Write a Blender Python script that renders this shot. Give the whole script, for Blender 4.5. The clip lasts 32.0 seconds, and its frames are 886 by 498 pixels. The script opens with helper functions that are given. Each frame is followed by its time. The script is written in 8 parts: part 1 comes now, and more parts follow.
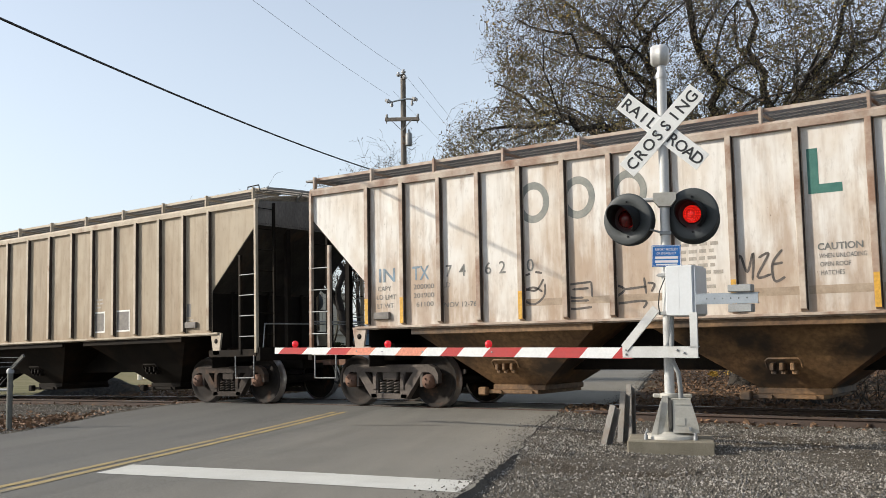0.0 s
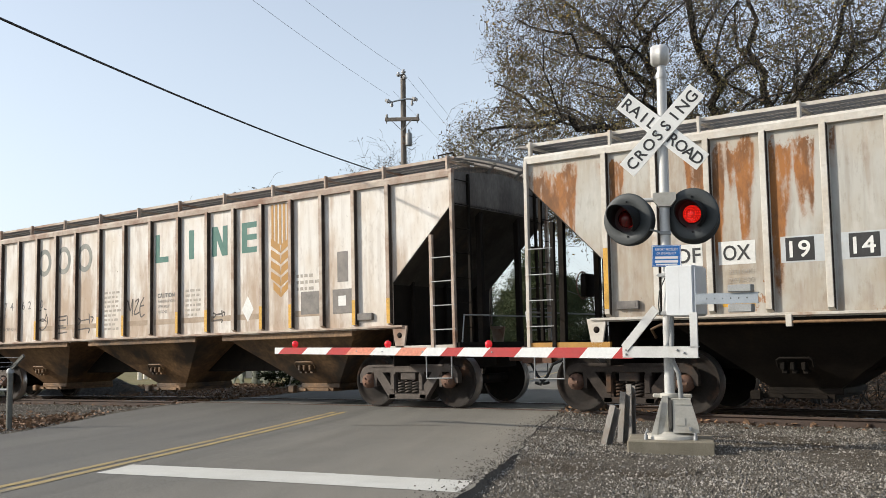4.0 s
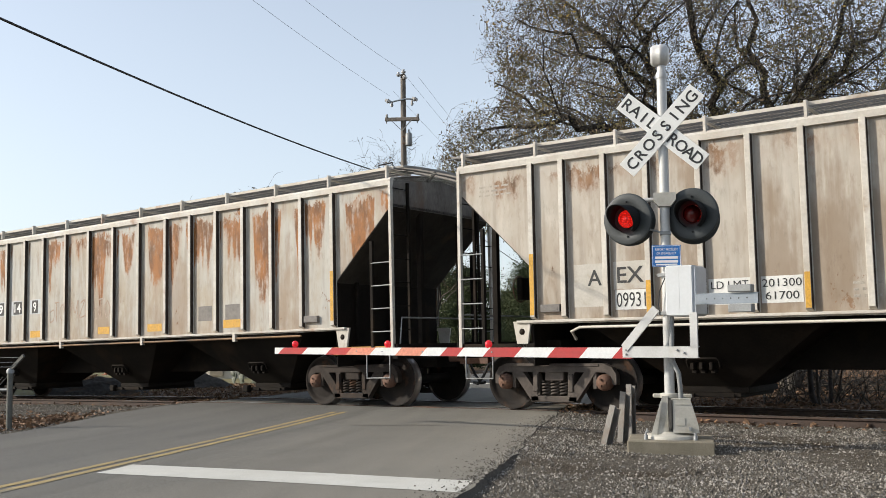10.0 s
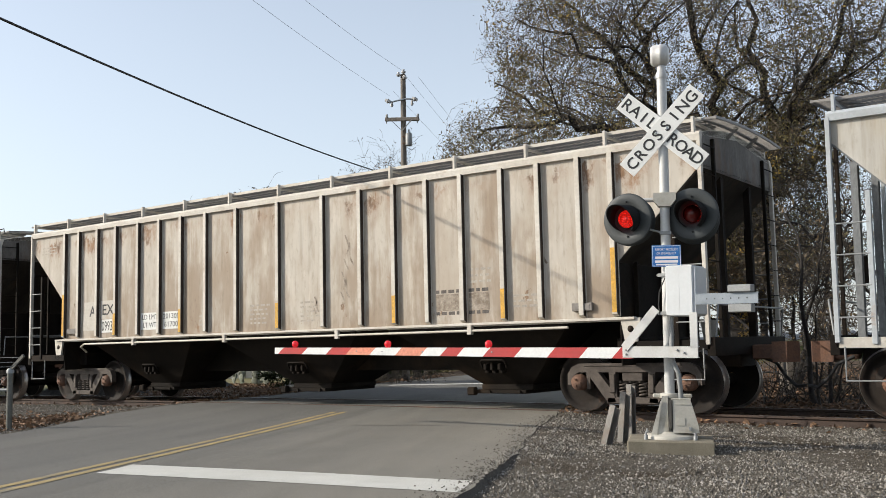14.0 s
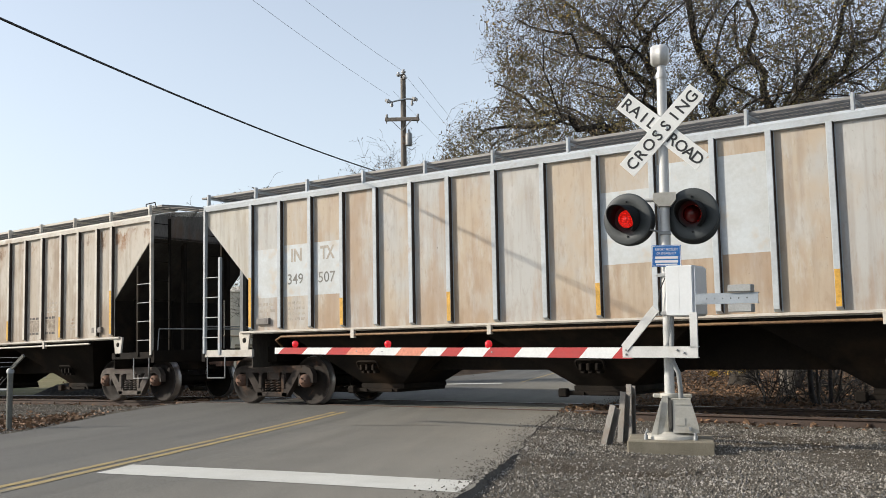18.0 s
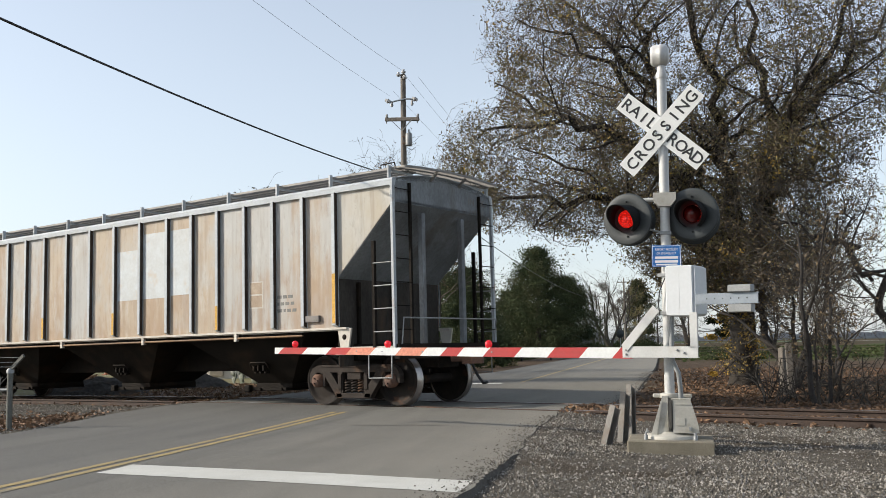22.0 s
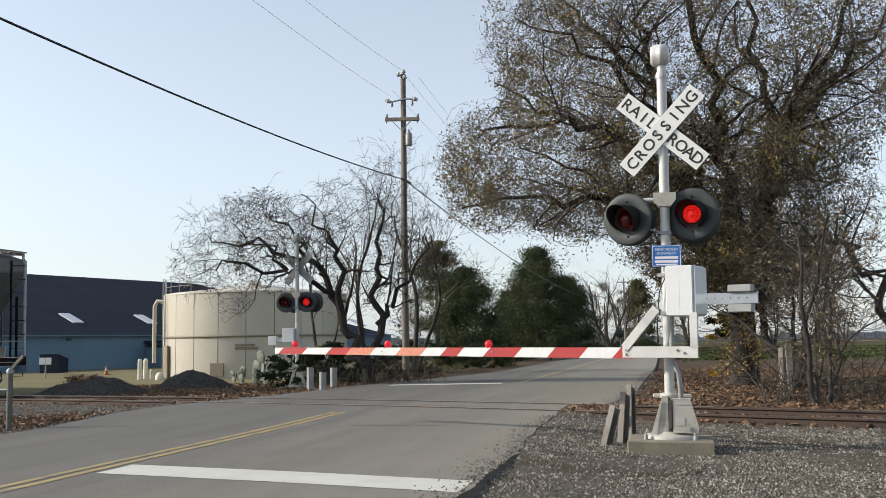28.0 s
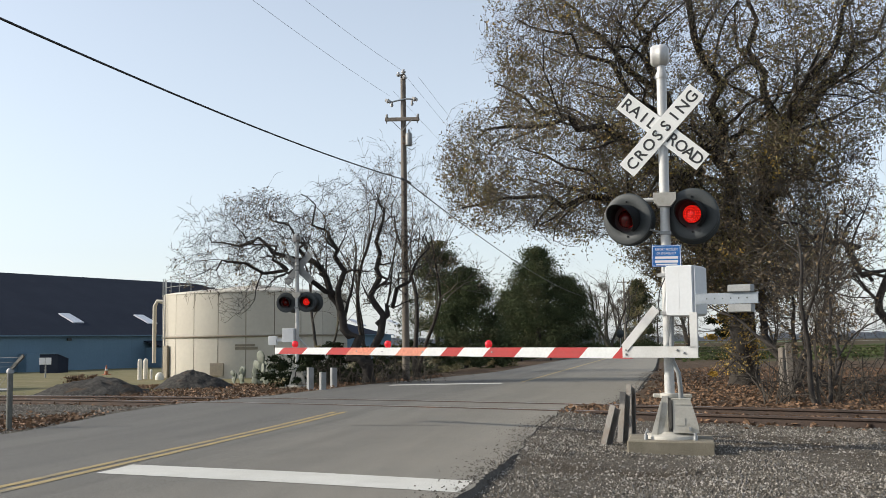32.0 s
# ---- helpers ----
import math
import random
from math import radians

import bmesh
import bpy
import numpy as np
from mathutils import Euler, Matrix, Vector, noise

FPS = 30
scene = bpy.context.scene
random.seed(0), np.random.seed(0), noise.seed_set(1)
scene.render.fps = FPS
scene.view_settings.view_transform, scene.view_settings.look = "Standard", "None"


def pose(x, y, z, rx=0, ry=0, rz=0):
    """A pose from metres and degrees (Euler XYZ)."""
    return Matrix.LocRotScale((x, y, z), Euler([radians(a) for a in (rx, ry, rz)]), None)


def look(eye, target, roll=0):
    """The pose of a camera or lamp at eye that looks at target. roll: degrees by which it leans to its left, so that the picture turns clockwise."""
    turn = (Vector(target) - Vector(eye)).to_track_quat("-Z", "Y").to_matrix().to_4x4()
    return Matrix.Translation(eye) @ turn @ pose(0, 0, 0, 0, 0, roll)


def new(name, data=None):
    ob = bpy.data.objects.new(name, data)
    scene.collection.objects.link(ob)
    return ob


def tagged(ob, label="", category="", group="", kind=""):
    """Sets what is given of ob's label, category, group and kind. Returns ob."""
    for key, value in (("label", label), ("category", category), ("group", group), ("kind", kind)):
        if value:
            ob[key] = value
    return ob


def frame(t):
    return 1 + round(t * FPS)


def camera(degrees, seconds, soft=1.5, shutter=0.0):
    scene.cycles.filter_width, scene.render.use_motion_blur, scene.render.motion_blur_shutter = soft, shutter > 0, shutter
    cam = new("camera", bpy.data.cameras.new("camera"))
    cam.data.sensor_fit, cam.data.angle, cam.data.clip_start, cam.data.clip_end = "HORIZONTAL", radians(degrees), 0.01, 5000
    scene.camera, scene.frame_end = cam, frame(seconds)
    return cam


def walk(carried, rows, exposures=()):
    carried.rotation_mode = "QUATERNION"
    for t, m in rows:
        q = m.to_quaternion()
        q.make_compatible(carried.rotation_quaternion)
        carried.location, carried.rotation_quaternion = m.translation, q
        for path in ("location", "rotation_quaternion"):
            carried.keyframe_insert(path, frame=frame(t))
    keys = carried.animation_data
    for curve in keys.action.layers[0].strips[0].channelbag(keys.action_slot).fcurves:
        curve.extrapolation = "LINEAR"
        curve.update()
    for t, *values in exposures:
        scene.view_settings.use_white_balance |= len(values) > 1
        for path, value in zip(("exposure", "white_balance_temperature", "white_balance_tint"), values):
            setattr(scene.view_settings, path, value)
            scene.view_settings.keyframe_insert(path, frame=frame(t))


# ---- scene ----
import collections

# the camera stands still on a tripod beside the road
cam = camera(49.089, 32.0, soft=0.75)
CAM_POSE = pose(0, 0, 1.0874, 0, 0, 36.1107) @ pose(0, 0, 0, 95.4799, 0, 0) @ pose(0, 0, 0, 0, 0, -0.8565)
walk(cam, [(0, CAM_POSE), (32, CAM_POSE)])

# ---- daylight: hazy winter sky, low sun from beyond the end of the train
SUN_WAY = Vector((1.4, 1.0, -0.84)).normalized()
world = bpy.data.worlds.new("world")
scene.world = world
world.use_nodes = True
wn = world.node_tree
sky = wn.nodes.new("ShaderNodeTexSky")
sky.sky_type = "NISHITA"
sky.sun_disc = False
sky.sun_elevation = math.asin(-SUN_WAY.z)
sky.sun_rotation = math.atan2(-SUN_WAY.x, -SUN_WAY.y)
sky.air_density, sky.dust_density, sky.ozone_density = 1.0, 0.9, 1.2
pale = wn.nodes.new("ShaderNodeHueSaturation")
pale.inputs["Saturation"].default_value = 0.58
wn.links.new(sky.outputs[0], pale.inputs["Color"])
haze = wn.nodes.new("ShaderNodeMix")
haze.data_type = "RGBA"
# the winter haze thins out with height
up_way = wn.nodes.new("ShaderNodeTexCoord")
up_z = wn.nodes.new("ShaderNodeSeparateXYZ")
wn.links.new(up_way.outputs["Generated"], up_z.inputs[0])
thin = wn.nodes.new("ShaderNodeMapRange")
thin.inputs["From Min"].default_value, thin.inputs["From Max"].default_value = 0.0, 0.6
thin.inputs["To Min"].default_value, thin.inputs["To Max"].default_value = 0.55, 0.0
wn.links.new(up_z.outputs["Z"], thin.inputs["Value"])
wn.links.new(thin.outputs[0], haze.inputs["Factor"])
haze.inputs["B"].default_value = (2.86, 3.24, 3.66, 1)
wn.links.new(pale.outputs[0], haze.inputs["A"])
wn.links.new(haze.outputs["Result"], wn.nodes["Background"].inputs[0])
wn.nodes["Background"].inputs[1].default_value = 0.15
sun = new("sun", bpy.data.lights.new("sun", "SUN"))
sun.data.energy, sun.data.angle, sun.data.color = 3.3, radians(0.75), (1.0, 0.92, 0.80)
sun.matrix_world = look((0, 0, 30), Vector((0, 0, 30)) + SUN_WAY)
scene.view_settings.exposure = 0.55

# ---- materials


def mat(name, a, b=None, rough=0.7, metal=0.0, scale=4.0, fine=60.0, bump=0.15, stretch=(1, 1, 1), mix=(0.35, 0.65), rand=0.0,
        spec=0.5, glow=None, third=None, third_scale=1.2, third_mix=(0.55, 0.7), grain=(0.78, 1.2), along=None):
    """A surface of two colours mixed by noise at two scales, with fine relief; third: stains of a larger scale."""
    m = bpy.data.materials.new(name)
    m.use_nodes = True
    nt = m.node_tree
    bsdf = nt.nodes["Principled BSDF"]
    bsdf.inputs["Roughness"].default_value = rough
    bsdf.inputs["Metallic"].default_value = metal
    bsdf.inputs["Specular IOR Level"].default_value = spec
    b = b or tuple(min(1, c * 0.8) for c in a)
    tc = nt.nodes.new("ShaderNodeTexCoord")
    mp = nt.nodes.new("ShaderNodeMapping")
    mp.inputs["Scale"].default_value = stretch
    if along:
        # streaks along a line at an angle: (degrees, how many times longer than wide)
        mp.vector_type = "TEXTURE"
        mp.inputs["Rotation"].default_value = (0, 0, radians(along[0]))
        mp.inputs["Scale"].default_value = (1, along[1], 1)
    nt.links.new(tc.outputs["Object"], mp.inputs[0])
    src = mp.outputs[0]
    info = nt.nodes.new("ShaderNodeObjectInfo")
    shift = nt.nodes.new("ShaderNodeVectorMath")
    shift.operation = "MULTIPLY_ADD"
    comb = nt.nodes.new("ShaderNodeCombineXYZ")
    for i in range(3):
        nt.links.new(info.outputs["Random"], comb.inputs[i])
    nt.links.new(comb.outputs[0], shift.inputs[0])
    shift.inputs[1].default_value = (37.0, 19.0, 53.0)
    nt.links.new(src, shift.inputs[2])
    src = shift.outputs[0]

    def nz(s, detail=4.0, plain=False):
        n = nt.nodes.new("ShaderNodeTexNoise")
        n.inputs["Scale"].default_value = s
        n.inputs["Detail"].default_value = detail
        n.inputs["Roughness"].default_value = 0.62
        nt.links.new(tc.outputs["Object"] if plain else src, n.inputs["Vector"])
        return n.outputs["Fac"]

    def ramp(fac, lo, hi):
        r = nt.nodes.new("ShaderNodeMapRange")
        r.inputs["From Min"].default_value, r.inputs["From Max"].default_value = lo, hi
        nt.links.new(fac, r.inputs["Value"])
        return r.outputs[0]

    def blend(fac, c1, c2, mode="MIX"):
        x = nt.nodes.new("ShaderNodeMix")
        x.data_type, x.blend_type = "RGBA", mode
        nt.links.new(fac, x.inputs["Factor"])
        for sock, c in ((x.inputs["A"], c1), (x.inputs["B"], c2)):
            if isinstance(c, tuple):
                sock.default_value = (*c, 1)
            else:
                nt.links.new(c, sock)
        return x.outputs["Result"]

    fine_n = nz(fine, 3.0, bool(along))
    col = blend(ramp(nz(scale), *mix), a, b)
    dark = nt.nodes.new("ShaderNodeMapRange")
    dark.inputs["To Min"].default_value, dark.inputs["To Max"].default_value = grain
    dark.inputs["From Min"].default_value, dark.inputs["From Max"].default_value = 0.3, 0.7
    nt.links.new(fine_n, dark.inputs["Value"])
    mul = nt.nodes.new("ShaderNodeVectorMath")
    mul.operation = "SCALE"
    nt.links.new(col, mul.inputs[0])
    nt.links.new(dark.outputs[0], mul.inputs["Scale"])
    col = mul.outputs[0]
    if third:
        col = blend(ramp(nz(third_scale, 5.0), *third_mix), col, third)
    if rand:
        rr = nt.nodes.new("ShaderNodeMapRange")
        rr.inputs["To Min"].default_value, rr.inputs["To Max"].default_value = 1 - rand, 1 + rand
        nt.links.new(info.outputs["Random"], rr.inputs["Value"])
        m2 = nt.nodes.new("ShaderNodeVectorMath")
        m2.operation = "SCALE"
        nt.links.new(col, m2.inputs[0])
        nt.links.new(rr.outputs[0], m2.inputs["Scale"])
        col = m2.outputs[0]
    nt.links.new(col, bsdf.inputs["Base Color"])
    if bump:
        bp = nt.nodes.new("ShaderNodeBump")
        bp.inputs["Strength"].default_value = bump
        bp.inputs["Distance"].default_value = 0.02
        nt.links.new(fine_n, bp.inputs["Height"])
        nt.links.new(bp.outputs[0], bsdf.inputs["Normal"])
    if glow:
        bsdf.inputs["Emission Color"].default_value = (*glow[:3], 1)
        bsdf.inputs["Emission Strength"].default_value = glow[3]
    return m


def paint(name, base, worn, stain, rust, wash=0.5, drips=0.0, streak=0.3, chips=0.5, mixed=0.0):
    """Weathered car paint. worn: faded paint that shows through in clouds and on some panels (mixed); stain: broad brown washes;
    rust: solid patches under the roof edge that end in runs. Local z is height over the rail."""
    m = bpy.data.materials.new(name)
    m.use_nodes = True
    nt = m.node_tree
    bsdf = nt.nodes["Principled BSDF"]
    bsdf.inputs["Roughness"].default_value = 0.62
    bsdf.inputs["Specular IOR Level"].default_value = 0.3
    tc = nt.nodes.new("ShaderNodeTexCoord")
    info = nt.nodes.new("ShaderNodeObjectInfo")
    comb = nt.nodes.new("ShaderNodeCombineXYZ")
    nt.links.new(info.outputs["Random"], comb.inputs[0])
    nt.links.new(info.outputs["Random"], comb.inputs[1])
    add = nt.nodes.new("ShaderNodeVectorMath")
    add.operation = "MULTIPLY_ADD"
    nt.links.new(comb.outputs[0], add.inputs[0])
    add.inputs[1].default_value = (41.0, 23.0, 0.0)
    nt.links.new(tc.outputs["Object"], add.inputs[2])

    def nz(s, sx, sz, detail=5.0, rough=0.6):
        mp = nt.nodes.new("ShaderNodeMapping")
        mp.inputs["Scale"].default_value = (sx, 1.0, sz)
        nt.links.new(add.outputs[0], mp.inputs[0])
        n = nt.nodes.new("ShaderNodeTexNoise")
        n.inputs["Scale"].default_value, n.inputs["Detail"].default_value = s, detail
        n.inputs["Roughness"].default_value = rough
        nt.links.new(mp.outputs[0], n.inputs["Vector"])
        return n.outputs["Fac"]

    def op(kind, a, b):
        x = nt.nodes.new("ShaderNodeMath")
        x.operation = kind
        for i, v in enumerate((a, b)):
            if isinstance(v, (int, float)):
                x.inputs[i].default_value = v
            else:
                nt.links.new(v, x.inputs[i])
        return x.outputs[0]

    def rng(v, lo, hi, a=0.0, b=1.0):
        r = nt.nodes.new("ShaderNodeMapRange")
        r.interpolation_type = "SMOOTHSTEP"
        for k, w in (("From Min", lo), ("From Max", hi), ("To Min", a), ("To Max", b)):
            r.inputs[k].default_value = w
        nt.links.new(v, r.inputs["Value"])
        return r.outputs[0]

    def blend(fac, c1, c2):
        x = nt.nodes.new("ShaderNodeMix")
        x.data_type = "RGBA"
        nt.links.new(fac, x.inputs["Factor"])
        for sock, c in ((x.inputs["A"], c1), (x.inputs["B"], c2)):
            if isinstance(c, tuple):
                sock.default_value = (*c, 1)
            else:
                nt.links.new(c, sock)
        return x.outputs["Result"]

    sep = nt.nodes.new("ShaderNodeSeparateXYZ")
    nt.links.new(tc.outputs["Object"], sep.inputs[0])
    z = sep.outputs["Z"]
    # faded clouds, and whole panels that have faded more than their neighbours
    cloud = op("ADD", nz(1.1, 1.2, 0.7, 4.0), rng(info.outputs["Random"], 0.0, 1.0, -0.16 * mixed, 0.20 * mixed))
    col = blend(rng(cloud, 0.36, 0.66), base, worn)
    col = blend(op("MULTIPLY", rng(nz(2.0, 4.5, 0.35, 4.0, 0.5), 0.46, 0.72), streak), col, tuple(0.62 * c for c in stain))
    # chalky pale runs
    col = blend(op("MULTIPLY", rng(nz(2.0, 1.8, 0.55, 5.0, 0.65), 0.52, 0.72), 0.55), col, tuple(min(0.8, 1.22 * c) for c in base))
    # broad brown wash in upright smears, heavier in the lower half
    low = rng(z, 1.5, 3.6, 0.06, -0.05)
    smear = op("ADD", op("ADD", op("MULTIPLY", nz(1.3, 1.5, 0.55, 5.0), 0.7), op("MULTIPLY", nz(2.4, 3.4, 0.25, 4.0), 0.3)), low)
    own = rng(nz(0.37, 1.0, 0.0, 0.0), 0.3, 0.7, -0.06, 0.09)
    col = blend(op("MULTIPLY", rng(op("ADD", smear, own), 0.47, 0.66), wash), col, stain)
    if drips:
        # runs: each line across the panel has its own length below the roof edge
        run = rng(nz(1.7, 1.0, 0.0, 3.0, 0.55), 0.36, 0.64, -0.30, 1.45)
        less = rng(info.outputs["Random"], 0.0, 1.0, 0.55, 1.35)
        depth = op("ADD", op("SUBTRACT", 3.80, z), op("MULTIPLY", op("SUBTRACT", nz(3.5, 1.4, 0.8, 6.0, 0.75), 0.5), 1.1))
        left = op("SUBTRACT", op("MULTIPLY", op("MULTIPLY", run, less), drips), depth)
        halo = op("MULTIPLY", rng(left, -0.40, 0.20), rng(depth, -0.02, 0.16))
        body = op("MULTIPLY", rng(left, -0.12, 0.18), rng(depth, 0.04, 0.15))
        speck = rng(op("ADD", op("MULTIPLY", nz(3.4, 1.6, 0.6, 6.0, 0.75), 0.6), op("MULTIPLY", nz(6.0, 2.4, 0.25, 4.0, 0.6), 0.4)), 0.35, 0.51)
        col = blend(op("MULTIPLY", halo, 0.55), col, tuple(0.48 * b + 0.75 * r for b, r in zip(base, rust)))
        tone = blend(rng(nz(2.2, 1.5, 0.6, 5.0, 0.7), 0.36, 0.64), tuple(0.52 * r for r in rust), tuple(1.30 * r for r in rust))
        col = blend(op("MULTIPLY", op("MULTIPLY", body, speck), 0.93), col, tone)
        # odd patches lower down
        spot = rng(op("ADD", nz(1.9, 1.3, 0.9, 6.0, 0.75), rng(z, 1.6, 3.0, 0.02, -0.05)), 0.635, 0.675)
        col = blend(op("MULTIPLY", op("MULTIPLY", spot, speck), 0.8), col, tone)
    col = blend(op("MULTIPLY", rng(nz(6.0, 2.2, 0.7, 6.0, 0.7), 0.52, 0.70), 0.22), col, tuple(0.5 * c for c in stain))
    # rubbed patches and scrapes
    chip = op("MULTIPLY", rng(nz(11.0, 1.3, 0.8, 6.0, 0.8), 0.655, 0.69), rng(nz(0.9, 1.0, 1.0, 2.0), 0.44, 0.60))
    col = blend(op("MULTIPLY", chip, chips), col, (0.085, 0.055, 0.038))
    # road grime along the foot
    foot = op("MULTIPLY", rng(z, 1.4, 1.95, 1.0, 0.0), rng(nz(3.0, 2.0, 0.8), 0.35, 0.7))
    col = blend(op("MULTIPLY", foot, 0.5), col, tuple(0.8 * d for d in stain))
    nt.links.new(col, bsdf.inputs["Base Color"])
    bp = nt.nodes.new("ShaderNodeBump")
    bp.inputs["Strength"].default_value, bp.inputs["Distance"].default_value = 0.35, 0.04
    nt.links.new(op("ADD", nz(1.6, 1, 1, 2.0), op("MULTIPLY", nz(14.0, 1, 1, 4.0), 0.06)), bp.inputs["Height"])
    nt.links.new(bp.outputs[0], bsdf.inputs["Normal"])
    return m


M = {}
M["asphalt"] = mat("asphalt", (0.118, 0.113, 0.098), (0.165, 0.157, 0.134), 0.92, scale=0.75, fine=70, bump=0.5, mix=(0.38, 0.62), third=(0.100, 0.094, 0.081), third_scale=1.6, third_mix=(0.5, 0.75), grain=(0.66, 1.34), along=(22.6, 14))


def dusted(m, colour, n0, n1, amount):
    """Sand or tyre wear over a road surface, thickening from n0 to n1 across it."""
    nt = m.node_tree
    bsdf = nt.nodes["Principled BSDF"]
    old = bsdf.inputs["Base Color"].links[0].from_socket
    tc = nt.nodes.new("ShaderNodeTexCoord")
    dot = nt.nodes.new("ShaderNodeVectorMath")
    dot.operation = "DOT_PRODUCT"
    dot.inputs[1].default_value = (0.923, 0.385, 0)
    nt.links.new(tc.outputs["Object"], dot.inputs[0])
    ns = nt.nodes.new("ShaderNodeTexNoise")
    ns.inputs["Scale"].default_value, ns.inputs["Detail"].default_value = 1.3, 6.0
    nt.links.new(tc.outputs["Object"], ns.inputs["Vector"])
    wob = nt.nodes.new("ShaderNodeMath")
    wob.operation = "MULTIPLY_ADD"
    wob.inputs[1].default_value = 2.2
    nt.links.new(ns.outputs["Fac"], wob.inputs[0])
    nt.links.new(dot.outputs["Value"], wob.inputs[2])
    r = nt.nodes.new("ShaderNodeMapRange")
    for k, w in (("From Min", n0 + 1.1), ("From Max", n1 + 1.1), ("To Max", amount)):
        r.inputs[k].default_value = w
    nt.links.new(wob.outputs[0], r.inputs["Value"])
    x = nt.nodes.new("ShaderNodeMix")
    x.data_type = "RGBA"
    nt.links.new(r.outputs[0], x.inputs["Factor"])
    nt.links.new(old, x.inputs["A"])
    x.inputs["B"].default_value = (*colour, 1)
    nt.links.new(x.outputs["Result"], bsdf.inputs["Base Color"])


dusted(M["asphalt"], (0.235, 0.215, 0.175), -5.2, -1.6, 0.75)
dusted(M["asphalt"], (0.092, 0.090, 0.083), -4.6, -6.6, 0.55)
M["asphalt_edge"] = mat("asphalt_edge", (0.075, 0.068, 0.058), (0.11, 0.10, 0.085), 0.95, scale=9, fine=60, bump=0.8)
M["tar"] = mat("tar", (0.02, 0.02, 0.02), (0.035, 0.034, 0.032), 0.7, scale=5)
M["line_white"] = mat("line_white", (0.56, 0.55, 0.50), (0.50, 0.49, 0.44), 0.8, scale=2.5, fine=90, third=(0.40, 0.37, 0.31), third_scale=1.4, third_mix=(0.55, 0.85), grain=(0.88, 1.12))
M["line_yellow"] = mat("line_yellow", (0.37, 0.27, 0.105), (0.27, 0.21, 0.10), 0.8, scale=3, fine=90, third=(0.19, 0.165, 0.115), third_scale=3.0, third_mix=(0.56, 0.72))
M["gravel"] = mat("gravel", (0.080, 0.070, 0.056), (0.145, 0.128, 0.104), 0.95, scale=26, fine=75, bump=1.0, spec=0.15, third=(0.064, 0.049, 0.034), third_scale=0.9, third_mix=(0.48, 0.68), grain=(0.6, 1.4))
M["stone"] = mat("stone", (0.135, 0.12, 0.098), (0.082, 0.073, 0.06), 0.9, scale=3, fine=30, spec=0.2)
M["litter"] = mat("litter", (0.17, 0.095, 0.05), (0.09, 0.055, 0.032), 0.85, scale=2, fine=25)
M["old_steel"] = mat("old_steel", (0.23, 0.215, 0.195), (0.17, 0.16, 0.145), 0.7, 0.2, scale=5, fine=40, bump=0.15, third=(0.15, 0.11, 0.08), third_scale=4, third_mix=(0.5, 0.75), grain=(0.88, 1.12))
M["fence_steel"] = mat("fence_steel", (0.135, 0.135, 0.12), (0.09, 0.092, 0.08), 0.7, 0.2, scale=6, fine=40, bump=0.1)
M["concrete"] = mat("concrete", (0.25, 0.222, 0.165), (0.185, 0.162, 0.118), 0.9, scale=5, fine=80, bump=0.4, third=(0.19, 0.165, 0.12), third_scale=3)
M["galv"] = mat("galv", (0.27, 0.305, 0.34), (0.22, 0.25, 0.28), 0.5, 0.25, scale=3, fine=40, bump=0.03, grain=(0.94, 1.06))
M["galv_dull"] = mat("galv_dull", (0.30, 0.31, 0.31), (0.25, 0.255, 0.25), 0.6, 0.3, scale=4, fine=50, bump=0.06, third=(0.2, 0.15, 0.10), third_scale=4, third_mix=(0.64, 0.85), grain=(0.9, 1.1))
M["alu_paint"] = mat("alu_paint", (0.53, 0.53, 0.515), (0.47, 0.47, 0.455), 0.45, 0.1, scale=2.5, fine=40, bump=0.03, third=(0.38, 0.355, 0.30), third_scale=3.0, third_mix=(0.6, 0.9), grain=(0.94, 1.06))
M["white_box"] = mat("white_box", (0.57, 0.59, 0.60), (0.53, 0.545, 0.555), 0.5, scale=1.5, fine=30, bump=0.02, third=(0.46, 0.46, 0.44), third_scale=2.5, third_mix=(0.6, 0.95), grain=(0.97, 1.03))
M["sign_white"] = mat("sign_white", (0.76, 0.76, 0.73), (0.70, 0.70, 0.67), 0.45, scale=2, fine=40, bump=0.02, grain=(0.96, 1.04))
M["letter_black"] = mat("letter_black", (0.015, 0.015, 0.015), (0.03, 0.03, 0.03), 0.5, bump=0)
M["hood_black"] = mat("hood_black", (0.010, 0.011, 0.012), (0.016, 0.017, 0.018), 0.7, spec=0.2, bump=0)
M["black_disc"] = mat("black_disc", (0.036, 0.042, 0.043), (0.046, 0.052, 0.053), 0.55, scale=3, fine=40, bump=0.03, grain=(0.92, 1.08))
M["lens_dark"] = mat("lens_dark", (0.13, 0.008, 0.006), (0.08, 0.004, 0.004), 0.15, scale=60, fine=120, bump=0.1)
M["lens_lit"] = mat("lens_lit", (0.45, 0.01, 0.008), (0.35, 0.01, 0.01), 0.2, scale=60, fine=120, bump=0.1, glow=(1.0, 0.02, 0.012, 0.5))


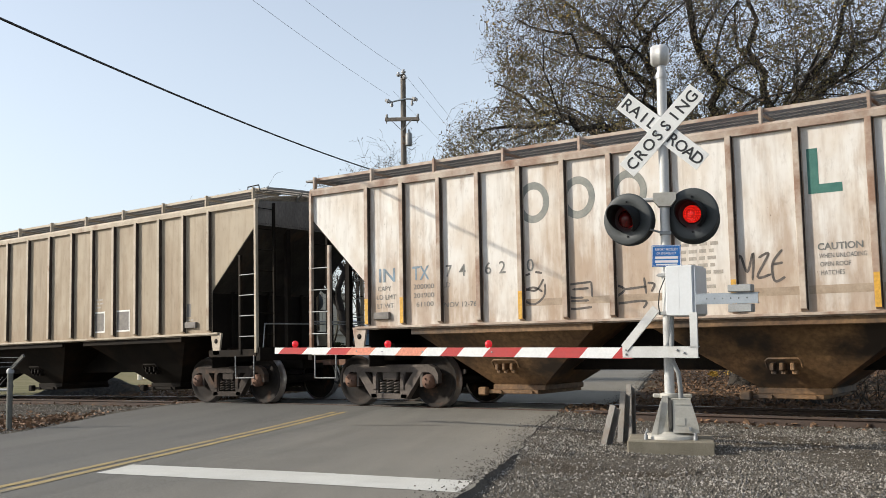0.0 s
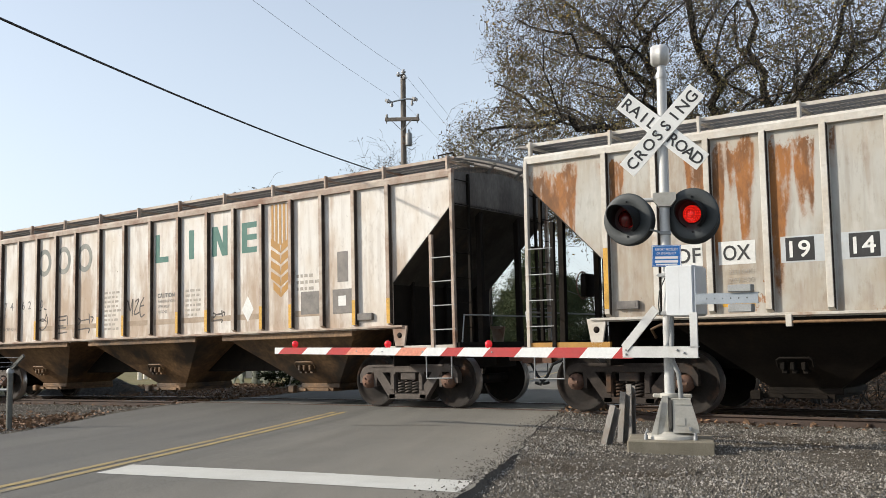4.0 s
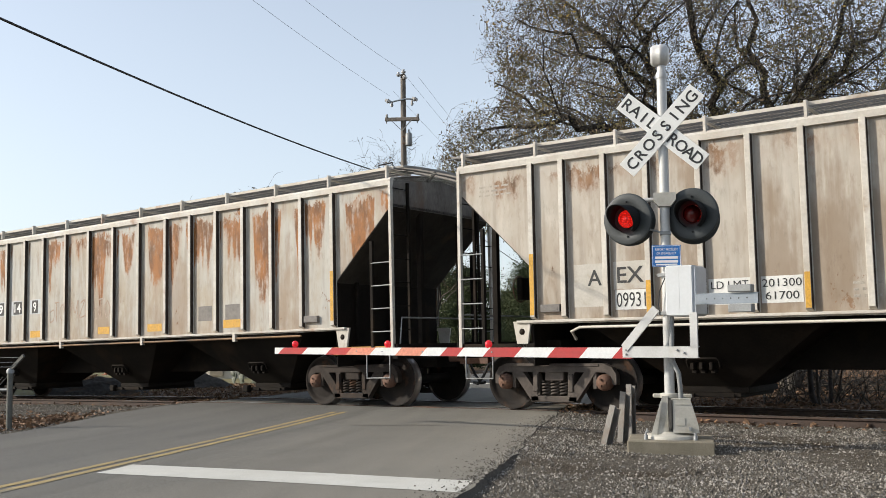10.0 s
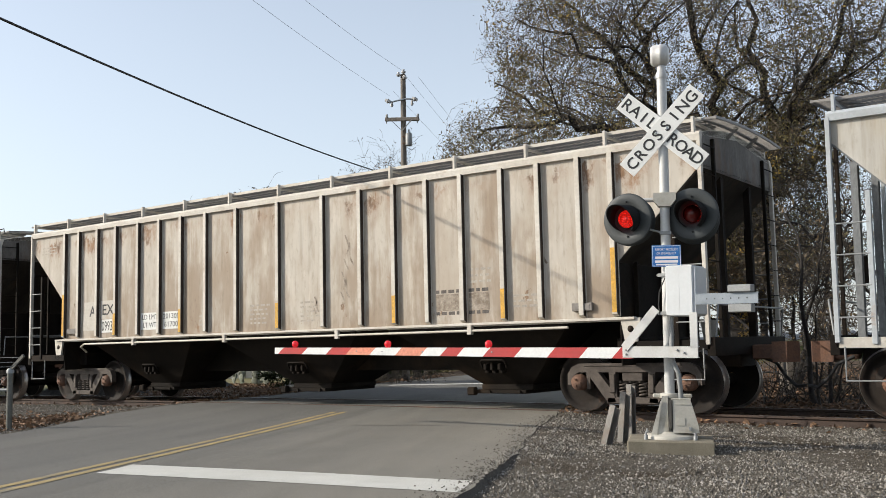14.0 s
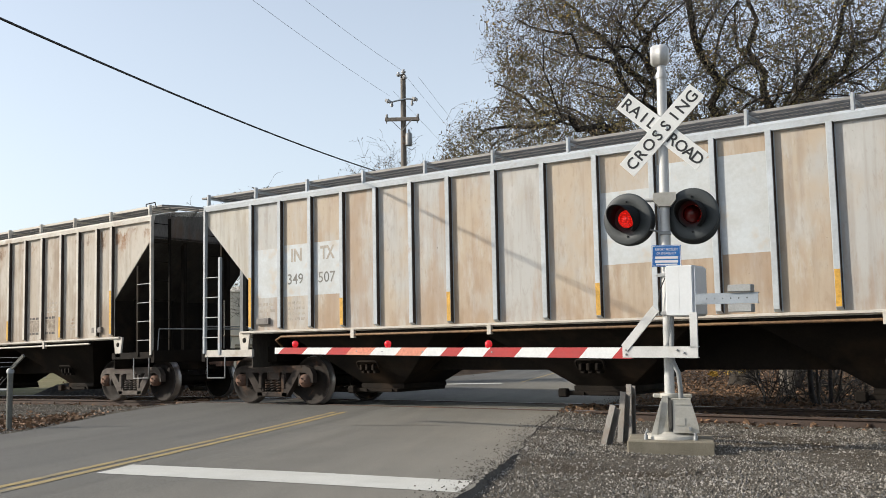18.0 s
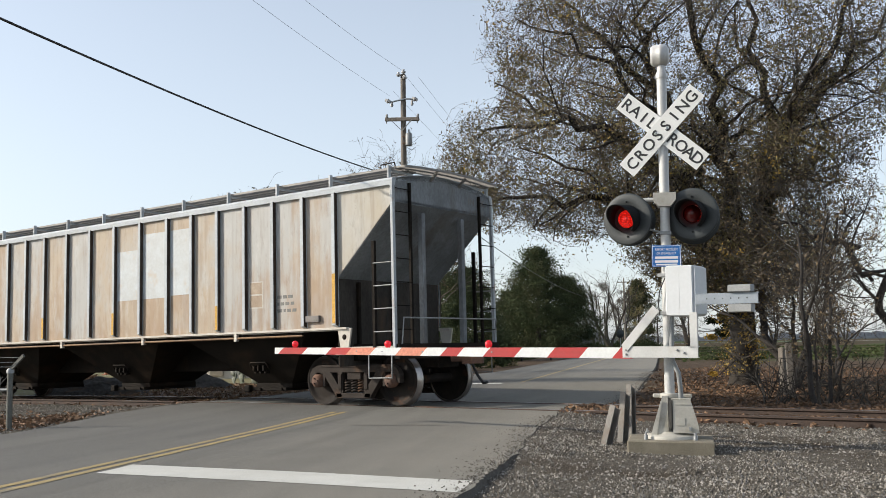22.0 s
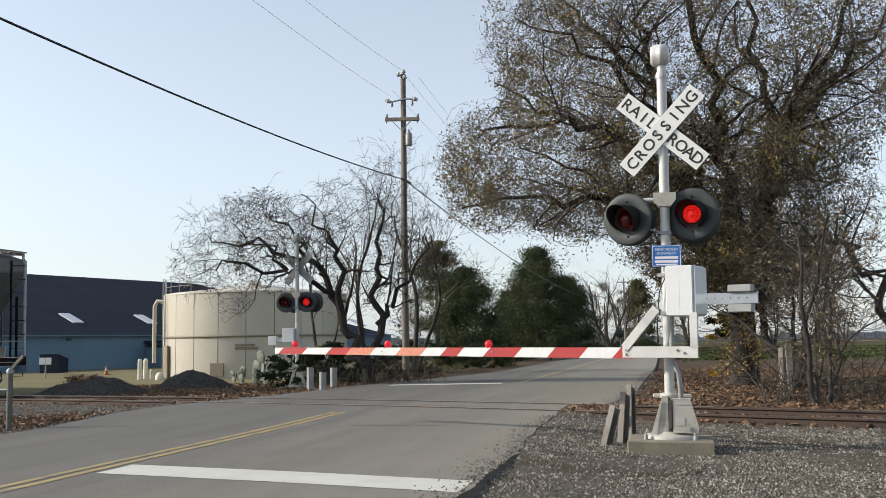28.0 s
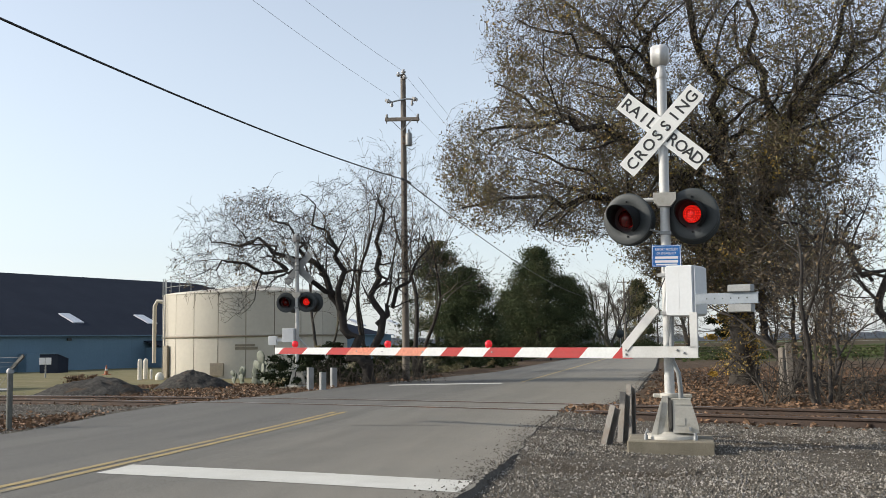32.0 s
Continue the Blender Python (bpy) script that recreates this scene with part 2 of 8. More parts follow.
def faceted(m, scale, lo, hi):
    """Breaks a lamp's glow into the small facets of its lens."""
    nt = m.node_tree
    tc = nt.nodes.new("ShaderNodeTexCoord")
    vo = nt.nodes.new("ShaderNodeTexVoronoi")
    vo.inputs["Scale"].default_value, vo.inputs["Randomness"].default_value = scale, 0.25
    nt.links.new(tc.outputs["Object"], vo.inputs["Vector"])
    r = nt.nodes.new("ShaderNodeMapRange")
    for k, w in (("From Min", 0.05), ("From Max", 0.55), ("To Min", hi), ("To Max", lo)):
        r.inputs[k].default_value = w
    nt.links.new(vo.outputs["Distance"], r.inputs["Value"])
    nt.links.new(r.outputs[0], nt.nodes["Principled BSDF"].inputs["Emission Strength"])


faceted(M["lens_lit"], 52.0, 0.22, 0.95)
M["lamp_red"] = mat("lamp_red", (0.55, 0.01, 0.02), (0.45, 0.01, 0.02), 0.2, scale=20, bump=0.02, glow=(1.0, 0.03, 0.04, 0.25))
M["sign_blue"] = mat("sign_blue", (0.015, 0.13, 0.42), (0.02, 0.15, 0.45), 0.4, bump=0.02)
M["arm_white"] = mat("arm_white", (0.70, 0.71, 0.70), (0.62, 0.63, 0.62), 0.5, scale=5, fine=30, bump=0.03, grain=(0.94, 1.06))
M["arm_red"] = mat("arm_red", (0.42, 0.022, 0.022), (0.36, 0.03, 0.03), 0.45, scale=5, fine=30, bump=0.03, grain=(0.92, 1.08))
M["arm_faded"] = mat("arm_faded", (0.62, 0.20, 0.12), (0.55, 0.24, 0.16), 0.5, scale=5, fine=30, bump=0.03)
M["steel_rust"] = mat("steel_rust", (0.10, 0.06, 0.045), (0.17, 0.085, 0.05), 0.8, 0.1, scale=4, fine=40, bump=0.3)
M["rail_side"] = mat("rail_side", (0.055, 0.040, 0.033), (0.075, 0.048, 0.035), 0.85, 0.1, scale=2, fine=40, bump=0.15, third=(0.14, 0.060, 0.030), third_scale=0.45, third_mix=(0.60, 0.68))
M["rail_top"] = mat("rail_top", (0.34, 0.30, 0.275), (0.26, 0.22, 0.195), 0.34, 0.85, scale=2, fine=30, bump=0.03, stretch=(0.3, 4, 4), grain=(0.92, 1.08))
M["tie"] = mat("tie", (0.085, 0.065, 0.05), (0.14, 0.115, 0.09), 0.9, scale=3, fine=40, bump=0.5, stretch=(3, 0.4, 3), rand=0.25)
M["wood_pole"] = mat("wood_pole", (0.20, 0.175, 0.145), (0.145, 0.125, 0.105), 0.85, scale=3, fine=40, bump=0.4, stretch=(5, 5, 0.3))
M["wire"] = mat("wire", (0.01, 0.01, 0.01), (0.02, 0.02, 0.02), 0.6, bump=0)
M["wire_thin"] = mat("wire_thin", (0.30, 0.31, 0.32), (0.25, 0.26, 0.27), 0.5, 0.5, bump=0)
M["ceramic"] = mat("ceramic", (0.45, 0.44, 0.42), (0.35, 0.34, 0.33), 0.3)
M["bark"] = mat("bark", (0.040, 0.032, 0.024), (0.019, 0.016, 0.013), 0.9, scale=3, fine=30, bump=0.9, stretch=(1, 1, 0.35), third=(0.085, 0.078, 0.042), third_scale=1.0)
M["twig"] = mat("twig", (0.105, 0.090, 0.072), (0.055, 0.047, 0.038), 0.85, scale=2, fine=20, bump=0.2)
M["twig_dark"] = mat("twig_dark", (0.085, 0.073, 0.060), (0.032, 0.027, 0.022), 0.85, scale=2, fine=20, bump=0.2, spec=0.2)
M["bark_dark"] = mat("bark_dark", (0.020, 0.0165, 0.014), (0.040, 0.034, 0.029), 0.9, scale=3, fine=30, bump=0.8)
M["leaf_olive"] = mat("leaf_olive", (0.11, 0.098, 0.036), (0.19, 0.15, 0.058), 0.7, scale=0.8, fine=9, bump=0)
M["leaf_brown"] = mat("leaf_brown", (0.20, 0.14, 0.072), (0.10, 0.072, 0.04), 0.75, scale=0.8, fine=9, bump=0)
M["leaf_yellow"] = mat("leaf_yellow", (0.42, 0.26, 0.035), (0.28, 0.20, 0.04), 0.7, scale=1.5, fine=9, bump=0)
M["needle"] = mat("needle", (0.026, 0.039, 0.018), (0.075, 0.090, 0.041), 0.85, scale=0.9, fine=8, bump=0, spec=0.15)
M["needle2"] = mat("needle2", (0.045, 0.054, 0.026), (0.085, 0.084, 0.042), 0.85, scale=0.9, fine=8, bump=0, spec=0.15)
M["hedge"] = mat("hedge", (0.013, 0.022, 0.008), (0.028, 0.038, 0.014), 0.8, scale=2, fine=10, bump=0, spec=0.15)
M["dry_grass"] = mat("dry_grass", (0.25, 0.19, 0.10), (0.17, 0.135, 0.075), 0.85, scale=1.5, fine=10, bump=0)
M["cactus"] = mat("cactus", (0.13, 0.15, 0.11), (0.20, 0.21, 0.17), 0.7, scale=6)
# aerial haze is mixed into this pale blue-grey of the far woods
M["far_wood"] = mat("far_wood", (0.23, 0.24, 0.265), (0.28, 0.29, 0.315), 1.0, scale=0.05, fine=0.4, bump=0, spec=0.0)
M["tank"] = mat("tank", (0.50, 0.465, 0.385), (0.46, 0.42, 0.345), 0.5, scale=0.3, fine=5, bump=0.02, rand=0.03, grain=(0.96, 1.04))
M["tank_seam"] = mat("tank_seam", (0.25, 0.21, 0.15), (0.21, 0.18, 0.13), 0.6)
M["roof_navy"] = mat("roof_navy", (0.016, 0.021, 0.034), (0.020, 0.026, 0.040), 0.85, scale=0.3, fine=4, bump=0.03, spec=0.1, grain=(0.93, 1.07))
M["wall_blue"] = mat("wall_blue", (0.13, 0.205, 0.27), (0.115, 0.185, 0.245), 0.75, scale=0.2, fine=5, bump=0.02, spec=0.2, grain=(0.96, 1.04))
M["skylight"] = mat("skylight", (0.6, 0.62, 0.65), (0.5, 0.52, 0.55), 0.3)
M["white_post"] = mat("white_post", (0.70, 0.66, 0.56), (0.6, 0.56, 0.48), 0.6)
M["orange"] = mat("orange", (0.36, 0.11, 0.03), (0.30, 0.09, 0.03), 0.5)
M["car_white"] = mat("car_white", (0.7, 0.7, 0.72), (0.65, 0.65, 0.67), 0.3, grain=(0.98, 1.02))
M["glass_dark"] = mat("glass_dark", (0.02, 0.025, 0.03), (0.03, 0.03, 0.035), 0.1, bump=0)
M["tyre"] = mat("tyre", (0.02, 0.02, 0.02), (0.03, 0.03, 0.03), 0.8)
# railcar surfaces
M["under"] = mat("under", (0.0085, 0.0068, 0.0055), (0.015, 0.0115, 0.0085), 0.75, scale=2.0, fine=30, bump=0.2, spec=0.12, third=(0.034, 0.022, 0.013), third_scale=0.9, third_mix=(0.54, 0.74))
M["under_brown"] = mat("under_brown", (0.235, 0.135, 0.062), (0.125, 0.070, 0.035), 0.6, scale=1.3, fine=14, bump=0.2, spec=0.35, third=(0.036, 0.026, 0.019), third_scale=0.8, third_mix=(0.48, 0.64), grain=(0.6, 1.25))
# brown rib flanks, darkened to paint in the shaded side of each rib
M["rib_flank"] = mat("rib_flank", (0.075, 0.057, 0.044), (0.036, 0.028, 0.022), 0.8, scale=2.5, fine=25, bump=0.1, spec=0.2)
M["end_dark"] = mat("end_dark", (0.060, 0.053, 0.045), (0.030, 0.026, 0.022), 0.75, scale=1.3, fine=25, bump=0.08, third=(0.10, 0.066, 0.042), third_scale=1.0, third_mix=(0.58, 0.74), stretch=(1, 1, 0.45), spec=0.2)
M["faded_band"] = mat("faded_band", (0.28, 0.205, 0.14), (0.38, 0.30, 0.22), 0.65, scale=4, fine=30, bump=0, grain=(0.9, 1.1))
M["patch_pale"] = mat("patch_pale", (0.49, 0.525, 0.54), (0.44, 0.455, 0.45), 0.55, scale=3, fine=20, bump=0.05, third=(0.45, 0.36, 0.26), third_scale=2.5, third_mix=(0.55, 0.75), grain=(0.95, 1.05))
M["patch_dull"] = mat("patch_dull", (0.50, 0.475, 0.425), (0.42, 0.385, 0.33), 0.6, scale=3, fine=30, bump=0.02, third=(0.36, 0.30, 0.23), third_scale=3, third_mix=(0.55, 0.75), grain=(0.93, 1.07))
M["truck_cast"] = mat("truck_cast", (0.095, 0.077, 0.064), (0.052, 0.041, 0.034), 0.75, 0.1, scale=5, fine=40, bump=0.3, rand=0.15)
M["truck_dark"] = mat("truck_dark", (0.050, 0.040, 0.034), (0.030, 0.024, 0.020), 0.8, 0.0, scale=5, fine=40, bump=0.3, spec=0.2, third=(0.10, 0.055, 0.032), third_scale=2.0, third_mix=(0.55, 0.7), rand=0.15)
M["wheel"] = mat("wheel", (0.012, 0.010, 0.009), (0.024, 0.018, 0.014), 0.75, 0.0, scale=3, fine=25, bump=0.15, spec=0.2, third=(0.085, 0.042, 0.023), third_scale=2.2, third_mix=(0.58, 0.70))
M["tread"] = mat("tread", (0.45, 0.42, 0.40), (0.35, 0.32, 0.30), 0.3, 0.85, scale=3, bump=0)
M["grate"] = mat("grate", (0.19, 0.185, 0.178), (0.26, 0.245, 0.225), 0.6, 0.2, scale=4, bump=0)
M["yellow_mark"] = mat("yellow_mark", (0.62, 0.33, 0.03), (0.5, 0.28, 0.04), 0.6, scale=5, fine=30, bump=0.05)
M["patch_white"] = mat("patch_white", (0.70, 0.70, 0.67), (0.60, 0.60, 0.57), 0.55, scale=4, fine=30, bump=0.02, grain=(0.93, 1.07))
M["patch_grey"] = mat("patch_grey", (0.13, 0.12, 0.11), (0.2, 0.18, 0.16), 0.6, scale=6, fine=30, bump=0.02, grain=(0.93, 1.07))
M["stencil"] = mat("stencil", (0.11, 0.115, 0.11), (0.2, 0.19, 0.17), 0.6, scale=5, fine=30, bump=0, grain=(0.93, 1.07))
M["stencil_faint"] = mat("stencil_faint", (0.30, 0.27, 0.23), (0.4, 0.36, 0.3), 0.6, scale=5, fine=30, bump=0)
M["green_letter"] = mat("green_letter", (0.02, 0.12, 0.095), (0.04, 0.15, 0.12), 0.6, scale=5, fine=30, bump=0, grain=(0.93, 1.07))
M["blue_letter"] = mat("blue_letter", (0.20, 0.29, 0.36), (0.13, 0.17, 0.20), 0.6, scale=4, fine=30, bump=0, grain=(0.9, 1.1))
M["grey_letter"] = mat("grey_letter", (0.16, 0.17, 0.155), (0.24, 0.24, 0.21), 0.6, scale=5, fine=30, bump=0, grain=(0.93, 1.07))
M["ochre"] = mat("ochre", (0.40, 0.20, 0.03), (0.34, 0.17, 0.03), 0.6, scale=5, fine=30, bump=0, grain=(0.93, 1.07))
M["faded_red"] = mat("faded_red", (0.33, 0.225, 0.165), (0.39, 0.315, 0.25), 0.7, scale=6, fine=30, bump=0)
M["chipped"] = mat("chipped", (0.17, 0.13, 0.095), (0.36, 0.31, 0.25), 0.7, scale=9, fine=40, bump=0)
M["spray"] = mat("spray", (0.06, 0.052, 0.047), (0.12, 0.10, 0.085), 0.7, scale=8, fine=30, bump=0)
# blotchy end grime, darkened further to paint the shade on the car ends
M["end_grime"] = mat("end_grime", (0.20, 0.185, 0.165), (0.105, 0.095, 0.083), 0.75, scale=1.6, fine=25, bump=0.08, third=(0.14, 0.085, 0.05), third_scale=1.1, third_mix=(0.58, 0.74), stretch=(1, 1, 0.45))
# bluish-grey end paint, its tone lowered to hold the end's shade
M["end_grey"] = mat("end_grey", (0.21, 0.225, 0.235), (0.13, 0.138, 0.142), 0.7, scale=1.4, fine=25, bump=0.06, third=(0.10, 0.085, 0.07), third_scale=1.2, third_mix=(0.55, 0.75), stretch=(1, 1, 0.45))
PAINT = {
    "tan": paint("paint_tan", (0.345, 0.28, 0.20), (0.40, 0.335, 0.25), (0.24, 0.165, 0.10), (0.20, 0.10, 0.05), 0.45, 0.0, 0.35, 0.5),
    "cream": paint("paint_cream", (0.69, 0.665, 0.62), (0.59, 0.52, 0.44), (0.34, 0.225, 0.14), (0.21, 0.105, 0.055), 0.68, 0.0, 0.22, 0.9),
    "rusty": paint("paint_rusty", (0.455, 0.445, 0.405), (0.395, 0.34, 0.265), (0.27, 0.18, 0.115), (0.25, 0.090, 0.014), 0.55, 1.2, 0.30, 0.7),
    "grey": paint("paint_grey", (0.475, 0.435, 0.375), (0.40, 0.345, 0.28), (0.235, 0.165, 0.105), (0.20, 0.105, 0.05), 0.66, 0.25, 0.26, 0.9),
    "orange_end": paint("paint_orange_end", (0.455, 0.44, 0.40), (0.42, 0.375, 0.30), (0.33, 0.24, 0.15), (0.25, 0.11, 0.03), 0.45, 0.0, 0.35, 0.6),
    "orange": paint("paint_orange", (0.425, 0.42, 0.40), (0.43, 0.355, 0.27), (0.335, 0.225, 0.14), (0.3, 0.17, 0.08), 0.62, 0.0, 0.28, 0.8, 1.0),
}
TRIM = {
    "tan": mat("trim_tan", (0.46, 0.395, 0.305), (0.35, 0.285, 0.205), 0.6, scale=2, fine=20, bump=0.05, third=(0.2, 0.11, 0.06), third_scale=1.5, third_mix=(0.6, 0.75), rand=0.08, grain=(0.92, 1.08)),
    "cream": mat("trim_cream", (0.30, 0.21, 0.155), (0.47, 0.40, 0.325), 0.6, scale=2, fine=20, bump=0.05, third=(0.2, 0.10, 0.055), third_scale=1.5, third_mix=(0.5, 0.68), rand=0.08, grain=(0.92, 1.08)),
    "rusty": mat("trim_rusty", (0.56, 0.54, 0.49), (0.46, 0.41, 0.34), 0.6, scale=2, fine=20, bump=0.05, third=(0.28, 0.13, 0.06), third_scale=1.5, third_mix=(0.6, 0.75), rand=0.06, grain=(0.92, 1.08)),
    "grey": mat("trim_grey", (0.57, 0.54, 0.48), (0.47, 0.425, 0.36), 0.6, scale=2, fine=20, bump=0.05, third=(0.3, 0.22, 0.15), third_scale=1.5, third_mix=(0.6, 0.75), rand=0.06, grain=(0.92, 1.08)),
    "orange": mat("trim_orange", (0.43, 0.465, 0.49), (0.36, 0.38, 0.39), 0.55, scale=2, fine=20, bump=0.05, third=(0.34, 0.2, 0.1), third_scale=1.5, third_mix=(0.62, 0.75), rand=0.06, grain=(0.92, 1.08)),
}

# ---- mesh building


class Build:
    """Collects vertices and faces of one mesh."""

    def __init__(self):
        self.v, self.f, self.s, self.m = [], [], [], []

    def add(self, verts, faces, smooth=False, slot=0):
        o = len(self.v)
        self.v += [tuple(p) for p in verts]
        for q in faces:
            self.f.append(tuple(o + i for i in q))
            self.s.append(smooth)
            self.m.append(slot)
        return self

    def box(self, x0, x1, y0, y1, z0, z1, c=0.0, slot=0):
        if c <= 0:
            p = [(x, y, z) for x in (x0, x1) for y in (y0, y1) for z in (z0, z1)]
            return self.add(p, [(0, 1, 3, 2), (4, 6, 7, 5), (0, 4, 5, 1), (2, 3, 7, 6), (0, 2, 6, 4), (1, 5, 7, 3)], slot=slot)
        p, idx = [], {}
        for ix, (x, sx) in enumerate(((x0, 1), (x1, -1))):
            for iy, (y, sy) in enumerate(((y0, 1), (y1, -1))):
                for iz, (z, sz) in enumerate(((z0, 1), (z1, -1))):
                    for a in range(3):
                        q = [x + sx * c, y + sy * c, z + sz * c]
                        q[a] = (x, y, z)[a]
                        idx[ix, iy, iz, a] = len(p)
                        p.append(q)
        f = []
        for a in range(3):
            o = [i for i in range(3) if i != a]
            for s in (0, 1):
                ring = []
                for u, w in ((0, 0), (1, 0), (1, 1), (0, 1)):
                    k = [0, 0, 0]
                    k[a], k[o[0]], k[o[1]] = s, u, w
                    ring.append(idx[(*k, a)])
                f.append(ring if (s == 1) == (a != 1) else ring[::-1])
        for a in range(3):
            o = [i for i in range(3) if i != a]
            for u in (0, 1):
                for w in (0, 1):
                    k0, k1 = [0, 0, 0], [0, 0, 0]
                    k0[a], k1[a] = 0, 1
                    for k in (k0, k1):
                        k[o[0]], k[o[1]] = u, w
                    f.append([idx[(*k0, o[0])], idx[(*k1, o[0])], idx[(*k1, o[1])], idx[(*k0, o[1])]])
        for k in [(i, j, l) for i in (0, 1) for j in (0, 1) for l in (0, 1)]:
            f.append([idx[(*k, 0)], idx[(*k, 1)], idx[(*k, 2)]])
        return self.add(p, f, slot=slot)

    def beam(self, a, b, w, h=None, up=(0, 0, 1), slot=0):
        """A square bar from a to b, w wide and h high."""
        a, b = Vector(a), Vector(b)
        d = (b - a).normalized()
        side = d.cross(Vector(up))
        if side.length < 1e-4:
            side = d.cross(Vector((0, 1, 0)))
        side.normalize()
        top = side.cross(d)
        h = w if h is None else h
        p = [q + side * sx * w / 2 + top * sz * h / 2 for q in (a, b) for sx, sz in ((-1, -1), (1, -1), (1, 1), (-1, 1))]
        return self.add(p, [(0, 1, 2, 3), (7, 6, 5, 4), (0, 4, 5, 1), (1, 5, 6, 2), (2, 6, 7, 3), (3, 7, 4, 0)], slot=slot)

    def tube(self, pts, radii, n=8, caps=True, slot=0):
        """A round tube along a line of points."""
        pts = [Vector(p) for p in pts]
        if isinstance(radii, (int, float)):
            radii = [radii] * len(pts)
        verts, prev = [], None
        for i, p in enumerate(pts):
            d = (pts[min(i + 1, len(pts) - 1)] - pts[max(i - 1, 0)]).normalized()
            if prev is None:
                prev = d.orthogonal().normalized()
            prev = (prev - d * prev.dot(d))
            prev = prev.normalized() if prev.length > 1e-6 else d.orthogonal().normalized()
            o = d.cross(prev)
            for k in range(n):
                t = 2 * math.pi * k / n
                verts.append(p + (prev * math.cos(t) + o * math.sin(t)) * radii[i])
        faces = [(i * n + k, i * n + (k + 1) % n, (i + 1) * n + (k + 1) % n, (i + 1) * n + k) for i in range(len(pts) - 1) for k in range(n)]
        self.add(verts, faces, n > 5, slot)
        if caps:
            self.add(verts[:n], [tuple(range(n))[::-1]], slot=slot)
            self.add(verts[-n:], [tuple(range(n))], slot=slot)
        return self

    def lathe(self, prof, n=24, axis="z", at=(0, 0, 0), slot=0, smooth=True):
        """Turns a profile of (radius, height) about an axis."""
        verts = []
        for r, h in prof:
            for k in range(n):
                t = 2 * math.pi * k / n
                a, b = r * math.cos(t), r * math.sin(t)
                q = {"z": (a, b, h), "y": (a, h, -b), "x": (h, a, b)}[axis]
                verts.append((q[0] + at[0], q[1] + at[1], q[2] + at[2]))
        faces = [(i * n + k, i * n + (k + 1) % n, (i + 1) * n + (k + 1) % n, (i + 1) * n + k) for i in range(len(prof) - 1) for k in range(n)]
        return self.add(verts, faces, smooth, slot)

    def prism(self, poly, lo, hi, axis="y", slot=0):
        """Pushes a polygon, given in the two other axes, from lo to hi."""
        n = len(poly)
        def put(u, w, h):
            return {"y": (u, h, w), "x": (h, u, w), "z": (u, w, h)}[axis]
        verts = [put(u, w, h) for h in (lo, hi) for u, w in poly]
        faces = [tuple(range(n)), tuple(range(n, 2 * n))[::-1]] + [(i, i + n, (i + 1) % n + n, (i + 1) % n) for i in range(n)]
        return self.add(verts, faces, slot=slot)

    def mesh(self, name, mats):
        me = bpy.data.meshes.new(name)
        me.from_pydata(self.v, [], self.f)
        for m in (mats if isinstance(mats, (list, tuple)) else [mats]):
            me.materials.append(M[m] if isinstance(m, str) else m)
        me.polygons.foreach_set("use_smooth", self.s)
        me.polygons.foreach_set("material_index", self.m)
        bm = bmesh.new()
        bm.from_mesh(me)
        if len(bm.faces) < 20000:
            bmesh.ops.recalc_face_normals(bm, faces=bm.faces)
            bm.to_mesh(me)
        bm.free()
        me.update()
        return me


def part(name, b, material, parent=None, label="", m=None):
    """One mesh object, under a thing or a part. b: a Build or a mesh that is shared."""
    me = b.mesh(name, material) if isinstance(b, Build) else b
    ob = new(name, me)
    if parent is not None:
        ob.parent = parent
    if m is not None:
        ob.matrix_local = m
    if label:
        ob["label"] = label
    return ob


def text(name, body, size, material, parent, m, width=None, squeeze=1.0, bold=0.0):
    """Flat lettering, turned into a mesh; it stands centred on m, in the plane of its x and y. width: what the line measures."""
    cu = bpy.data.curves.new(name, "FONT")
    cu.body, cu.size, cu.align_x, cu.align_y = body, size / 0.72, "CENTER", "CENTER"
    cu.resolution_u, cu.offset, cu.fill_mode = 3, bold, "FRONT"
    tmp = bpy.data.objects.new(name, cu)
    me = bpy.data.meshes.new_from_object(tmp)
    bpy.data.objects.remove(tmp)
    xs = [v.co.x for v in me.vertices]
    k = squeeze if width is None or not xs else width / max(1e-3, max(xs) - min(xs))
    mid = 0.5 * (max(xs) + min(xs))
    ys = [v.co.y for v in me.vertices]
    midy = 0.5 * (max(ys) + min(ys))
    for v in me.vertices:
        v.co.x = (v.co.x - mid) * k
        v.co.y -= midy
    me.materials.clear()
    me.materials.append(M[material])
    if len(body) > 1 and size >= 0.1:
        return letters_apart(name, me, parent, m)
    ob = new(name, me)
    ob.parent = parent
    ob.matrix_local = m
    if len(body) > 1:
        ob["kind"] = "stuff"
    return ob


def letters_apart(name, me, parent, m):
    """Large lettering: each character becomes a part of its own."""
    near = {}
    for p in me.polygons:
        for v in p.vertices:
            near.setdefault(v, set()).update(p.vertices)
    seen, ob = set(), None
    for start in sorted(near):
        if start in seen:
            continue
        heap, piece = [start], set()
        while heap:
            v = heap.pop()
            if v not in piece:
                piece.add(v)
                heap += near[v]
        seen |= piece
        order = {v: i for i, v in enumerate(sorted(piece))}
        one = bpy.data.meshes.new(name)
        one.from_pydata([tuple(me.vertices[v].co) for v in order], [], [tuple(order[v] for v in p.vertices) for p in me.polygons if p.vertices[0] in piece])
        one.materials.append(me.materials[0])
        ob = new(name, one)
        ob.parent = parent
        ob.matrix_local = m
    return ob


